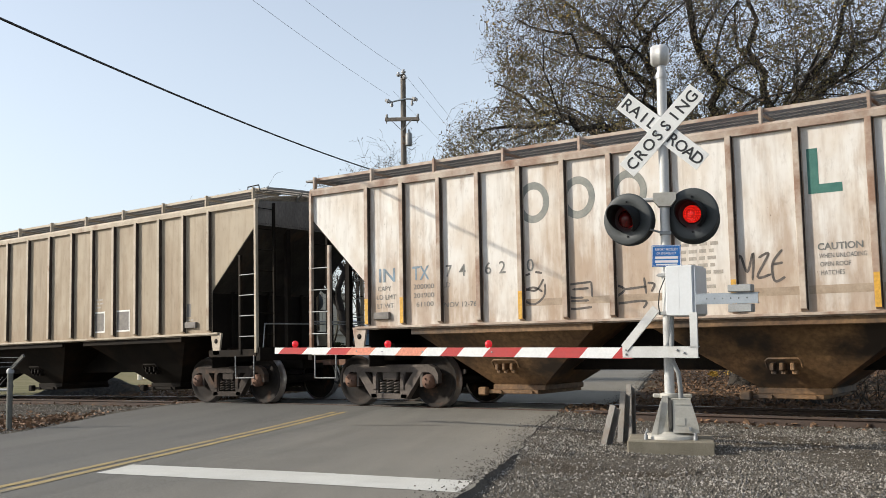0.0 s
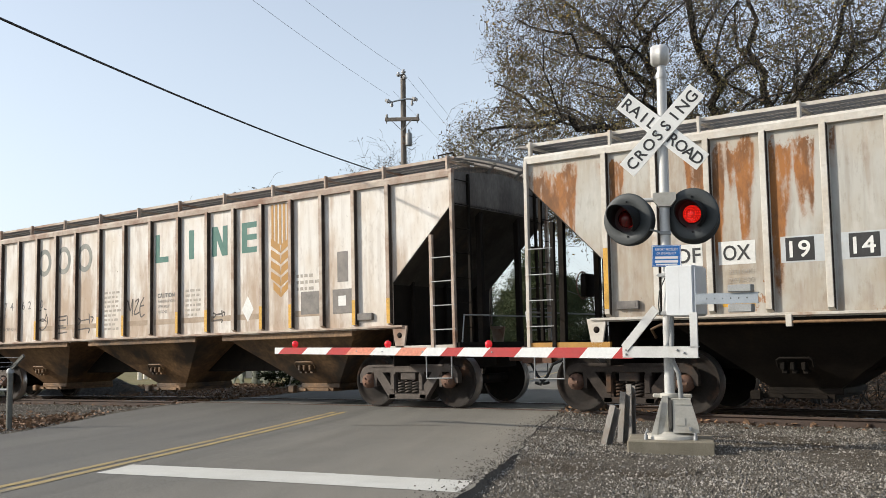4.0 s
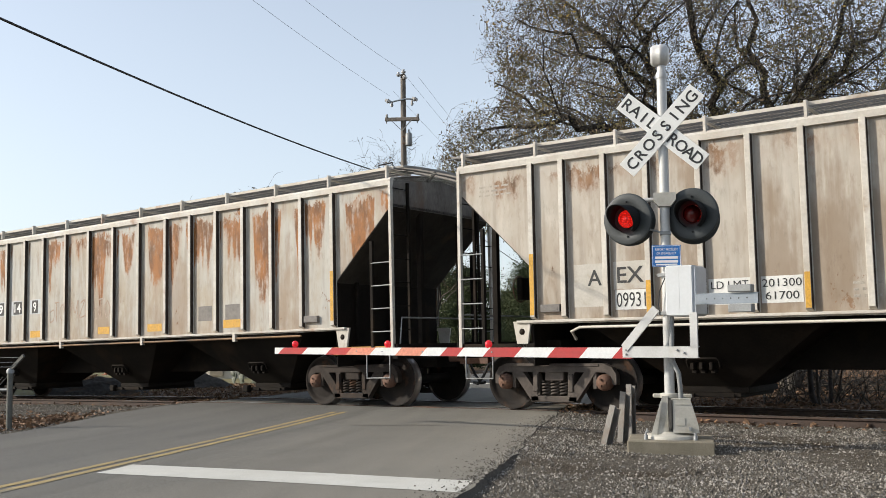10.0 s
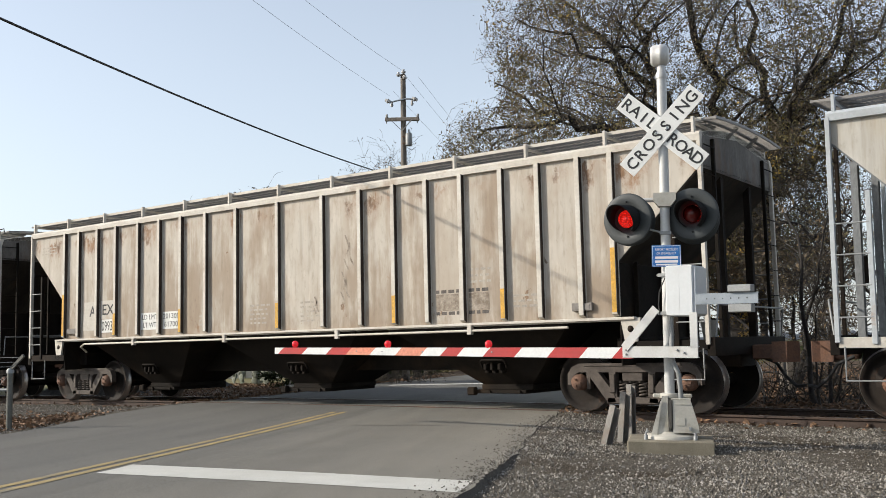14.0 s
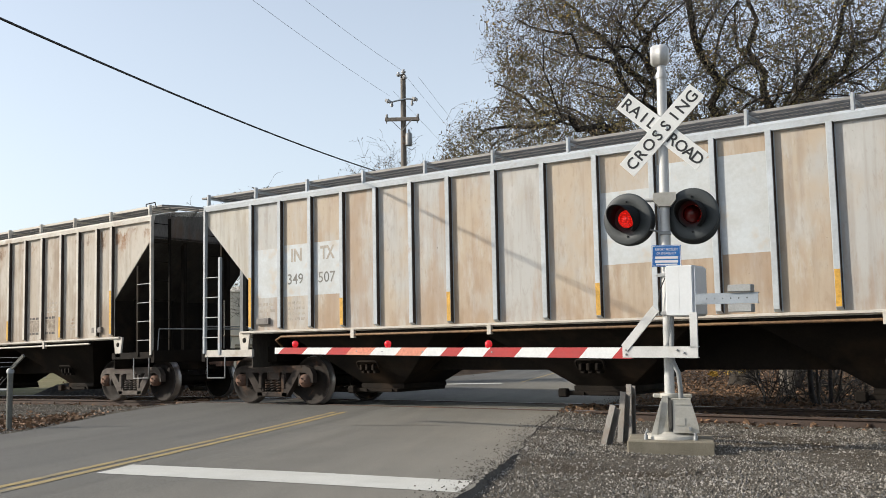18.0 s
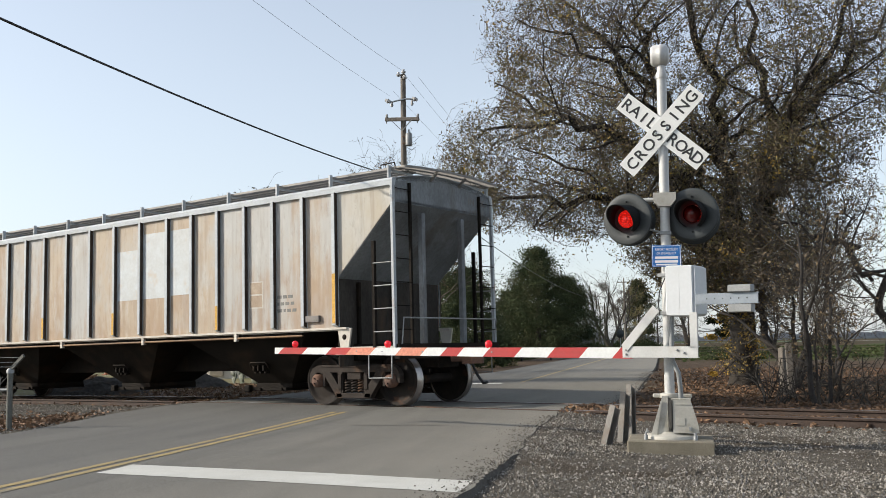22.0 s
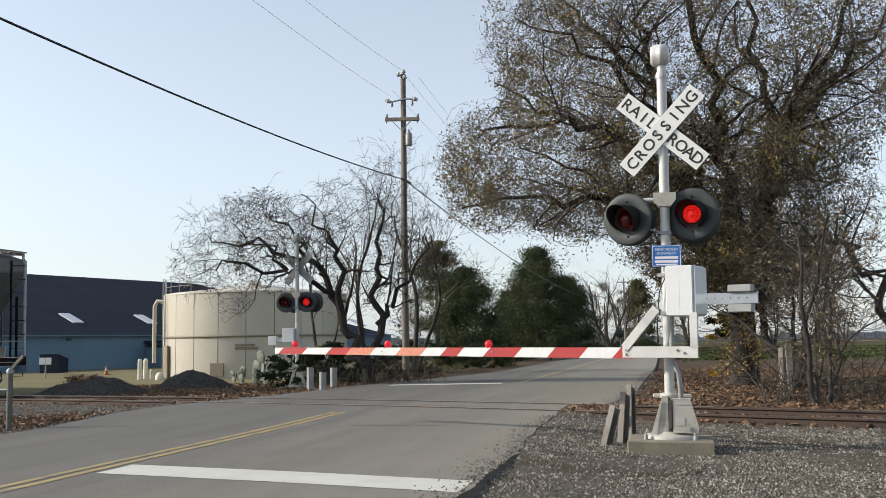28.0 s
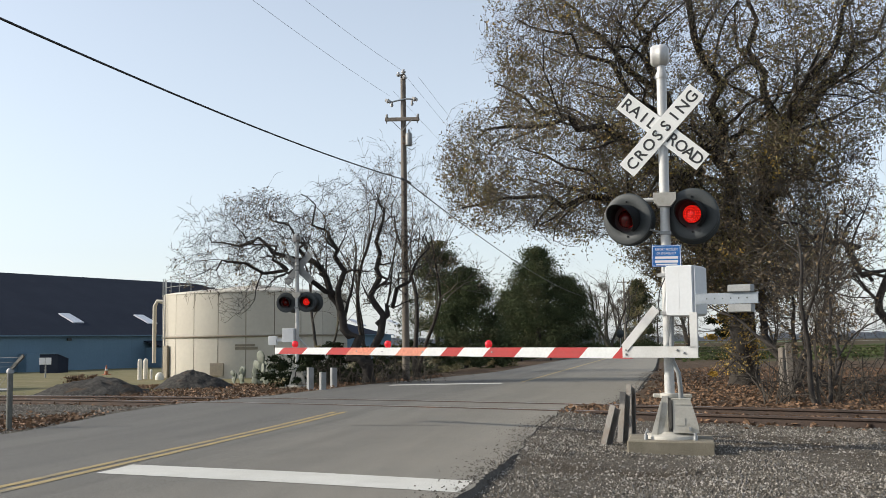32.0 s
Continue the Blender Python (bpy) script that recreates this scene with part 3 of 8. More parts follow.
def smoothstep(a, b, x):
    t = min(1.0, max(0.0, (x - a) / (b - a)))
    return t * t * (3 - 2 * t)


# ---- plan: track along x at y = 14.56, road across it at a slant
TRACK_Y = 14.56
ROAD_WAY = Vector((-0.385, 0.923, 0)).normalized()
ROAD_SIDE = Vector((0.923, 0.385, 0)).normalized()
VIEW = Vector((-0.5893, 0.8079, 0))


def rail_z(x):
    """The rail's top: a low crest at the crossing."""
    x = max(-45, min(25, x))
    return -0.000353 * x * x


def road_n(x, y):
    return x * ROAD_SIDE.x + y * ROAD_SIDE.y


def road_l(x, y):
    return x * ROAD_WAY.x + y * ROAD_WAY.y


def on_road(n, l):
    return ROAD_SIDE * n + ROAD_WAY * l


def road_edges(l):
    """Left and right edge of the asphalt, across the road, at l along it."""
    left = -9.25 - 0.9 * math.exp(-((l - 17.3) / 3.6) ** 2) + 2.2 * smoothstep(24, 40, l) + 0.25 * smoothstep(40, 80, l)
    right = -1.74 - 0.14 * smoothstep(10, 13, l) + 0.68 * smoothstep(16.5, 17.5, l) + 0.22 * smoothstep(18.5, 24, l) - 0.4 * smoothstep(40, 75, l)
    return left, right


def road_z(x, y):
    k = math.exp(-((y - TRACK_Y) / 3.2) ** 2)
    return -0.125 * (1 - k) + k * (rail_z(x) - 0.014)


def road_top(x, y):
    """The asphalt's surface with its crown, which flattens at the rails."""
    n, (e0, e1) = road_n(x, y), road_edges(road_l(x, y))
    return road_z(x, y) + 0.02 * max(0.0, 1 - (2 * (n - e0) / (e1 - e0) - 1) ** 2) * (1 - math.exp(-((y - TRACK_Y) / 3.2) ** 2))


def ground_z(x, y):
    n, depth = road_n(x, y), x * VIEW.x + y * VIEW.y
    off = 1 - smoothstep(-14.5, -9.5, n)
    z = -0.20 - off * (0.62 * smoothstep(26, 56, depth) + 0.6 * smoothstep(56, 103, depth))
    near = math.exp(-((y - TRACK_Y) / 3.2) ** 2)
    z = z * (1 - near) + near * (rail_z(x) - 0.13)
    if n > -1.5:
        z += 0.03 * noise.noise((x * 0.7, y * 0.7, 0)) + 0.012 * noise.noise((x * 2.3, y * 2.3, 3))
    z += off * 0.05 * noise.noise((x * 0.4, y * 0.4, 5))
    if y < 8:
        z -= 0.1 * (1 - smoothstep(2, 8, y)) * smoothstep(-1.5, 2, n)
    # the shoulders meet the asphalt
    if depth < 120:
        e0, e1 = road_edges(road_l(x, y))
        k = min(1 - smoothstep(e1 + 0.15, e1 + 1.6, n), smoothstep(e0 - 1.6, e0 - 0.15, n))
        if k > 0:
            # near the camera the asphalt ends in a broken lip
            lip = 0.045 * (1 - smoothstep(9.2, 11.2, road_l(x, y))) * smoothstep(-5, -3, n)
            z += (road_z(x, y) - 0.012 - lip - z) * k
        if e0 + 0.12 < n < e1 - 0.12:
            z -= 0.12
    return z


def surface_z(x, y):
    e0, e1 = road_edges(road_l(x, y))
    return max(ground_z(x, y), road_top(x, y)) if e0 < road_n(x, y) < e1 else ground_z(x, y)

# ---- ground, road, track
M["leafy"] = mat("leafy", (0.10, 0.066, 0.042), (0.052, 0.038, 0.026), 0.95, spec=0.1, scale=3.5, fine=22, bump=1.0, third=(0.13, 0.105, 0.072), third_scale=1.1)
M["grass_olive"] = mat("grass_olive", (0.135, 0.13, 0.06), (0.20, 0.17, 0.10), 0.95, scale=0.5, fine=9, bump=0.4, spec=0.1)
M["cast_paint"] = mat("cast_paint", (0.47, 0.45, 0.395), (0.41, 0.39, 0.34), 0.6, scale=4, fine=40, bump=0.05, third=(0.30, 0.27, 0.21), third_scale=4, third_mix=(0.55, 0.8), grain=(0.93, 1.07))
M["flangeway"] = mat("flangeway", (0.055, 0.05, 0.045), (0.105, 0.098, 0.087), 0.9)
M["field"] = mat("field", (0.085, 0.060, 0.038), (0.060, 0.052, 0.030), 0.95, spec=0.05, scale=0.15, fine=3, bump=0.3, stretch=(1, 0.2, 1), third=(0.06, 0.085, 0.032), third_scale=0.05, third_mix=(0.5, 0.6))


def build_ground():
    b = Build()
    na, radii, r = 400, [0.4], 0.8
    while r < 3200:
        radii.append(r)
        r *= 1.035 if r < 120 else 1.12
    verts = []
    for r in radii:
        for k in range(na):
            t = 2 * math.pi * k / na
            x, y = r * math.sin(t), r * math.cos(t)
            verts.append((x, y, ground_z(x, y)))
    faces, slots = [], []
    for i in range(len(radii) - 1):
        for k in range(na):
            q = (i * na + k, i * na + (k + 1) % na, (i + 1) * na + (k + 1) % na, (i + 1) * na + k)
            x, y, _ = verts[q[0]]
            n, w = road_n(x, y), 0.9 * noise.noise((x * 0.5, y * 0.5, 9)) + 0.5 * noise.noise((x * 1.7, y * 1.7, 2))
            depth = x * VIEW.x + y * VIEW.y
            if y + w < TRACK_Y + 2.2 and n > -5:
                slot = 0
            elif n > -5:
                slot = 1 if depth < 52 + 8 * w else 3
            elif depth > 130:
                slot = 3
            elif y + w < TRACK_Y - 0.8 or n + w > -11 and depth < 25:
                slot = 0
            else:
                slot = 1 if depth < 29 + 3 * w or n > -14 + w else 2
            faces.append(q)
            slots.append(slot)
    verts.append((0, 0, ground_z(0, 0)))
    for k in range(na):
        faces.append((len(verts) - 1, (k + 1) % na, k))
        slots.append(0)
    b.v, b.f, b.m, b.s = verts, faces, slots, [True] * len(faces)
    g = part("ground", b, ["gravel", "leafy", "grass_olive", "field"])
    tagged(g, "gravel, leaf litter and winter fields round the crossing", "ground", kind="structure")


def build_road():
    b = Build()
    rows = [-14 + 0.5 * i for i in range(36)] + [4 + 0.1 * i for i in range(150)] + [19 + 0.5 * i for i in range(44)] + [41 * 1.07 ** i for i in range(1, 44)]
    cols = 14
    verts = []
    for l in rows:
        e0, e1 = road_edges(l)
        for c in range(cols + 1):
            n = e0 + (e1 - e0) * c / cols
            if c in (0, cols):
                n += 0.05 * noise.noise((l * 1.3, c, 0)) + 0.03 * noise.noise((l * 4.1, c, 4))
                if c and l < 12:
                    n += 0.06 * noise.noise((l * 2.3, 3, 7)) + 0.035 * noise.noise((l * 9.0, 1, 2))
            p = on_road(n, l)
            verts.append((p.x, p.y, road_top(p.x, p.y)))
    w = cols + 1
    faces = [(i * w + c, i * w + c + 1, (i + 1) * w + c + 1, (i + 1) * w + c) for i in range(len(rows) - 1) for c in range(cols)]
    b.add(verts, faces, True)
    for c in (0, cols):
        side = []
        for i in range(len(rows)):
            p = Vector(verts[i * w + c])
            out = ROAD_SIDE * (0.035 if c else -0.08) * (1 + 0.6 * noise.noise((i * 0.37, c, 1)))
            side += [tuple(p), (p.x + out.x, p.y + out.y, p.z - 0.06)]
        b.add(side, [(2 * i, 2 * i + 1, 2 * i + 3, 2 * i + 2) for i in range(len(rows) - 1)], False, 1)
    road = part("road", b, ["asphalt", "asphalt_edge"])
    tagged(road, "worn grey asphalt two-lane road over the tracks", "road", kind="structure")

    def strip(name, n0, n1, l0, l1, material, label, lift=0.004, steps=12, wobble=0.0, skew=0.0):
        s = Build()
        v = []
        for i in range(steps + 1):
            for j in range(7):
                n, l = n0 + (n1 - n0) * j / 6, l0 + (l1 - l0) * i / steps + skew * (n0 + (n1 - n0) * j / 6 - n1)
                if wobble:
                    n += wobble * noise.noise((l * 2.0, j * 0.01, l0))
                    l += wobble * noise.noise((n * 2.0, j * 0.01, n0))
                p = on_road(n, l)
                v.append((p.x, p.y, road_top(p.x, p.y) + lift))
        s.add(v, [(i * 7 + j, i * 7 + j + 1, i * 7 + j + 8, i * 7 + j + 7) for i in range(steps) for j in range(6)], True)
        return part(name, s, material, road, label)

    strip("stop_line", -5.42, -1.78, 7.78, 8.43, "line_white", "worn white stop line", wobble=0.03, skew=-0.155)
    strip("stop_line", -8.0, -4.9, 27.1, 27.7, "line_white", "worn white stop line", wobble=0.03, skew=0.2)
    for n in (-5.75, -5.56):
        strip("centre_line", n - 0.05, n + 0.05, -10, 15.9, "line_yellow", "faded yellow centre line", steps=60, wobble=0.02)
    strip("centre_line", -4.5, -4.4, 28, 62, "line_yellow", "faded yellow centre line", steps=60)
    strip("crack", -4.6, -3.1, 13.45, 13.475, "tar", "thin dark line across the lane", 0.005, steps=3, wobble=0.09)
    # flangeways along both rails
    for side in (-0.75, 0.75):
        for off in ((0.085,) if side < 0 else (-0.085,)):
            f = Build()
            v = []
            for i in range(101):
                x = -17.2 + 9.4 * i / 100
                for d in (-0.022, 0.022):
                    y = TRACK_Y + side + off + d * (1 + 0.9 * noise.noise((x * 1.7, side, d * 40))) + 0.012 * noise.noise((x * 2.6, side, 5))
                    v.append((x, y, road_top(x, y) + 0.004))
            f.add(v, [(2 * i, 2 * i + 1, 2 * i + 3, 2 * i + 2) for i in range(100) if noise.noise((i * 0.23, side, 2)) < 0.28])
            part("flangeway", f, "flangeway", road, "dark flangeway groove beside the rail")


def build_track():
    for side in (-0.7525, 0.7525):
        b, n = Build(), 140
        prof = ((-0.065, -0.17), (-0.065, -0.155), (-0.010, -0.135), (-0.010, -0.045), (-0.036, -0.03), (-0.036, -0.004), (-0.028, 0.0),
                (0.028, 0.0), (0.036, -0.004), (0.036, -0.03), (0.010, -0.045), (0.010, -0.135), (0.065, -0.155), (0.065, -0.17))
        v = []
        for i in range(n + 1):
            x = -75 + 110 * i / n
            v += [(x, TRACK_Y + side + u, rail_z(x) + w) for u, w in prof]
        k = len(prof)
        for i in range(n):
            for j in range(k):
                q = (i * k + j, i * k + (j + 1) % k, (i + 1) * k + (j + 1) % k, (i + 1) * k + j)
                b.f.append(q)
                b.s.append(False)
                b.m.append(1 if j == 6 else 0)
        b.v = v
        rail = part("rail", b, ["rail_side", "rail_top"])
        tagged(rail, "rusty steel rail with a worn bright top", "rail", "rails", kind="structure")
    tie = Build().box(-0.115, 0.115, -1.3, 1.3, -0.16, 0.0, 0.012).mesh("tie", "tie")
    first = None
    for i in range(130):
        x = -52 + 0.54 * i
        if -17.8 < x < -7.2:
            continue
        ob = new("tie", tie)
        ob.matrix_world = pose(x, TRACK_Y + random.uniform(-0.05, 0.05), rail_z(x) - 0.165 + random.uniform(-0.02, 0.008), 0, 0, random.uniform(-1.5, 1.5))
        tagged(ob, "weathered wooden railway sleeper bedded in ballast", "sleeper", "sleepers under the track")


build_ground()
build_road()
build_track()

# ---- crossing signals


def flash_rows(lit_first):
    """Half turns of a lamp drum: one face lit, the other dark."""
    rows, a, t, k = [(0.0, pose(0, -0.02, 0, 0, 0, 0 if lit_first else 180))], 0 if lit_first else 180, 0.61, 0
    while t < 31.9:
        for dt, da in ((-0.081, 0), (-0.033, 60), (0.0, 120), (0.033, 180)):
            rows.append((t + dt, pose(0, -0.02, 0, 0, 0, a + da)))
        a += 180
        t += 0.6655
    rows.append((32.0, pose(0, -0.02, 0, 0, 0, a)))
    return rows


FLASHERS = []


def light_unit(parent, x, z, lit_first, turn=0.0, back=False, rx=0.0):
    """A flashing light: black disc, hood, housing and the lamp drum behind its opening. Faces -y."""
    m = pose(x, 0.0, z, rx, 0, turn)
    disc = Build()
    disc.lathe([(0.112, 0.004), (0.112, -0.012), (0.285, -0.012), (0.305, -0.004), (0.305, 0.010), (0.112, 0.010)], 40, "y")
    d = part("background_disc", disc, "black_disc", parent, "black round backboard of the light", m)
    hs = Build()
    hs.lathe([(0.112, 0.012), (0.17, 0.03), (0.17, 0.16), (0.13, 0.24), (0.0, 0.26)], 28, "y")
    part("housing", hs, "black_disc", d)
    hood = Build()
    n, inner, outer = 30, [], []
    for k in range(n + 1):
        t = math.radians(-64 + 308 * k / n)
        up = 0.5 + 0.5 * math.sin(t)
        reach = 0.03 + 0.31 * up ** 0.8
        for r, lst in ((0.168, outer), (0.160, inner)):
            lst.append((r * math.cos(t), -0.012, r * math.sin(t)))
            lst.append((r * 0.93 * math.cos(t), -0.012 - reach, r * 0.93 * math.sin(t) - 0.02 * reach))
    v = outer + inner
    o = 2 * (n + 1)
    f = []
    for k in range(n):
        a = 2 * k
        f += [(a, a + 1, a + 3, a + 2), (o + a, o + a + 2, o + a + 3, o + a + 1), (a + 1, o + a + 1, o + a + 3, a + 3)]
    f += [(0, o, o + 1, 1), (2 * n, 2 * n + 1, o + 2 * n + 1, o + 2 * n)]
    hood.add(v, f, True)
    part("hood", hood, "hood_black", d)
    for z_ in (0.205, -0.205):
        part("bolt", Build().lathe([(0, -0.022), (0.012, -0.02), (0.012, -0.012)], 8, "y", (0, 0, z_)), "hood_black", d)
    drum = Build()
    prof = [(0.110 * math.cos(math.radians(a)), 0.110 * math.sin(math.radians(a))) for a in range(-90, 91, 10)]
    n = 28
    verts = [(0.95 * r * math.cos(2 * math.pi * k / n), 0.85 * h, 0.95 * r * math.sin(2 * math.pi * k / n)) for r, h in prof for k in range(n)]
    for i in range(len(prof) - 1):
        for k in range(n):
            drum.f.append((i * n + k, i * n + (k + 1) % n, (i + 1) * n + (k + 1) % n, (i + 1) * n + k))
            drum.s.append(True)
            drum.m.append(0 if prof[i][1] + prof[i + 1][1] < 0 else 1)
    drum.v = verts
    ob = part("lamp_drum", drum, ["lens_lit", "lens_dark"], d, "red lamp drum, one face lit, the other dark")
    FLASHERS.append((ob, lit_first))
    return d


def crossbuck(parent, z, y, letters=True):
    for k, (ang, yy) in enumerate(((-41.5, y + 0.012), (46.5, y - 0.006))):
        m = pose(0, 0, 0, 0, 0, -9) @ pose(0, yy, z, 0, -ang, 0)
        bl = Build().box(-0.61, 0.61, -0.004, 0.004, -0.115, 0.115, 0.0015)
        blade = part("blade", bl, "sign_white" if letters else "galv_dull", parent, "white crossbuck blade with black lettering" if letters else "bare metal back of a crossbuck blade", m)
        for u in (-0.03, 0.03):
            part("bolt", Build().lathe([(0.0, -0.012), (0.012, -0.012), (0.012, 0.0)], 8, "y"), "galv", blade, m=pose(u * 2, 0, -u))
        if not letters:
            continue
        if k == 1:
            for i, ch in enumerate("CROSSING"):
                text("lettering", ch, 0.135, "letter_black", blade, pose(-0.505 + 1.01 * i / 7, -0.0065, 0, 90, 0, 0), bold=0.003)
        else:
            for i, ch in enumerate("RAIL"):
                text("lettering", ch, 0.135, "letter_black", blade, pose(-0.52 + 0.125 * i, -0.0065, 0, 90, 0, 0), bold=0.003)
            for i, ch in enumerate("ROAD"):
                text("lettering", ch, 0.135, "letter_black", blade, pose(0.175 + 0.12 * i, -0.0065, 0, 90, 0, 0), bold=0.003)


def crossing_signal(m, near=True):
    e = new("crossing_signal")
    e.matrix_world = m
    tagged(e, "silver crossing signal mast with crossbuck, red flashing lights and gate" if near else "silver crossing signal mast seen from behind with red lights", "crossing signal",
           "crossing signals")
    part("foundation", Build().box(-0.47, 0.47, -0.42, 0.42, -0.32, -0.02, 0.012), "concrete", e, "rough concrete foundation block")
    for sx in (-1, 1):
        for sy in (-1, 1):
            part("anchor_bolt", Build().lathe([(0.022, -0.02), (0.022, 0.03), (0.012, 0.03), (0.012, 0.06), (0, 0.06)], 8), "galv_dull", e, m=pose(0.27 * sx, 0.24 * sy, 0))
    base = Build()
    base.lathe([(0.30, -0.02), (0.30, 0.012), (0.285, 0.02), (0.17, 0.03), (0.15, 0.06)], 24)
    base.prism([(-0.165, 0.02), (-0.02, 0.02), (-0.02, 0.46), (-0.085, 0.46)], -0.13, 0.13, "y")
    base.prism([(-0.215, 0.02), (-0.15, 0.02), (-0.085, 0.40), (-0.105, 0.40)], -0.145, -0.115, "y")
    part("pedestal", base, "cast_paint", e, "cast aluminium mast base")
    part("mast_collar", Build().lathe([(0.058, 0.43), (0.105, 0.43), (0.11, 0.44), (0.11, 0.475), (0.10, 0.485), (0.058, 0.485)], 20).box(-0.19, -0.09, -0.03, 0.03, 0.435, 0.48, 0.01).box(0.09, 0.25, -0.03, 0.03, 0.435, 0.48, 0.01), "cast_paint", e)
    # solid dark strip in place of the gap, its colour gives the gap's shade
    part("slot", Build().box(-0.012, 0.022, -0.168, -0.10, 0.10, 0.42, 0.003), "flangeway", e, "dark strip painting the shaded gap between base and terminal box")
    jb = Build().prism([(0.03, 0.05), (0.32, 0.05), (0.305, 0.15), (0.225, 0.42), (0.03, 0.42)], -0.16, 0.1, "y")
    jb.box(0.02, 0.235, -0.155, 0.09, 0.42, 0.435, 0.004)
    box = part("terminal_box", jb, "cast_paint", e, "cast terminal box with a hinged cover")
    part("hinge_boss", Build().box(0.06, 0.165, -0.166, -0.158, 0.13, 0.22, 0.004), "cast_paint", box)
    part("cover_seam", Build().box(0.05, 0.24, -0.165, -0.158, 0.36, 0.375, 0.002), "cast_paint", box)
    part("latch", Build().box(0.20, 0.235, -0.185, -0.16, 0.075, 0.12, 0.005), "galv_dull", box)
    part("mast", Build().tube([(0, 0, 0.02), (0, 0, 4.25)], 0.057, 24), "alu_paint", e, "silver-painted steel mast")
    bell = Build()
    bell.lathe([(0.068, 4.17), (0.068, 4.22), (0.05, 4.26), (0.05, 4.32)], 20)
    bell.lathe([(0.0, -0.105), (0.10, -0.10), (0.125, -0.07), (0.125, -0.005), (0.135, 0.0), (0.135, 0.02), (0.12, 0.09), (0.06, 0.115), (0, 0.12)], 28, "x", (-0.02, 0, 4.45))
    part("bell", bell, "alu_paint", e, "round warning bell on top")
    crossbuck(e, 3.53, -0.075 if near else 0.075, near)
    clamp = Build().box(-0.06, 0.06, -0.075, 0.075, 3.45, 3.49, 0.004).box(-0.06, 0.06, -0.075, 0.075, 3.58, 3.62, 0.004)
    part("clamp", clamp, "galv_dull", e)
    hub = Build()
    hub.prism([(-0.13, 2.80), (0.13, 2.80), (0.13, 2.72), (0.07, 2.64), (-0.07, 2.64), (-0.13, 2.72)], -0.085, 0.085, "y")
    part("junction_box", hub, "cast_paint", e, "cast junction box of the light arms")
    arm = Build().tube([(-0.40, 0.07, 2.735), (0.40, 0.07, 2.745)], 0.026, 12).tube([(-0.40, 0.04, 2.735), (-0.40, 0.04, 2.55)], 0.02, 8).tube([(0.36, 0.04, 2.745), (0.36, 0.04, 2.6)], 0.02, 8)
    part("cross_arm", arm, "alu_paint", e)
    part("stay", Build().tube([(-0.30, 0.06, 2.42), (0.0, 0.0, 2.33)], 0.012, 6).box(-0.065, 0.065, -0.065, 0.065, 2.31, 2.35, 0.004), "galv_dull", e)
    return e


SIG = pose(-4.55, 10.60, -0.02, 0, 0, math.degrees(math.atan2(ROAD_SIDE.y, ROAD_SIDE.x))) @ pose(0, 0, 0, 0, 0.6, 0)
near_signal = crossing_signal(SIG)
light_unit(near_signal, -0.43, 2.51, False, -22, rx=2)
light_unit(near_signal, 0.31, 2.545, True, -14, rx=2)
for x in (-0.42, 0.33):
    b = light_unit(near_signal, x, 2.53, x > 0, 180)
    b.matrix_local = pose(x, 0.36, 2.53, 0, 0, 180)
sign = part("notice_sign", Build().box(-0.165, 0.165, -0.004, 0.004, -0.125, 0.125, 0.003), "sign_blue", near_signal, "blue emergency notice with white lettering", pose(0.005, -0.075, 2.06))
part("sign_border", Build().box(-0.158, 0.158, -0.001, 0.0, 0.112, 0.118).box(-0.158, 0.158, -0.001, 0.0, -0.118, -0.112)
     .box(-0.158, -0.152, -0.001, 0.0, -0.112, 0.112).box(0.152, 0.158, -0.001, 0.0, -0.112, 0.112), "sign_white", sign, m=pose(0, -0.005, 0))
text("lettering", "REPORT PROBLEM", 0.032, "sign_white", sign, pose(0, -0.0055, 0.075, 90, 0, 0), width=0.25)
text("lettering", "OR EMERGENCY", 0.032, "sign_white", sign, pose(0, -0.0055, 0.03, 90, 0, 0), width=0.22)
part("text_bar", Build().box(-0.13, 0.13, -0.001, 0, -0.035, -0.005), "sign_white", sign, m=pose(0, -0.005, 0))
part("text_bar", Build().box(-0.13, 0.13, -0.001, 0, -0.08, -0.05), "sign_white", sign, m=pose(0, -0.005, 0))
part("text_bar", Build().box(-0.12, 0.12, -0.001, 0, -0.105, -0.092), "sign_white", sign, m=pose(0, -0.005, 0))


GATE_TURN = pose(0, 0, 0, 0, 0, -math.degrees(math.atan2(ROAD_SIDE.y, ROAD_SIDE.x)))


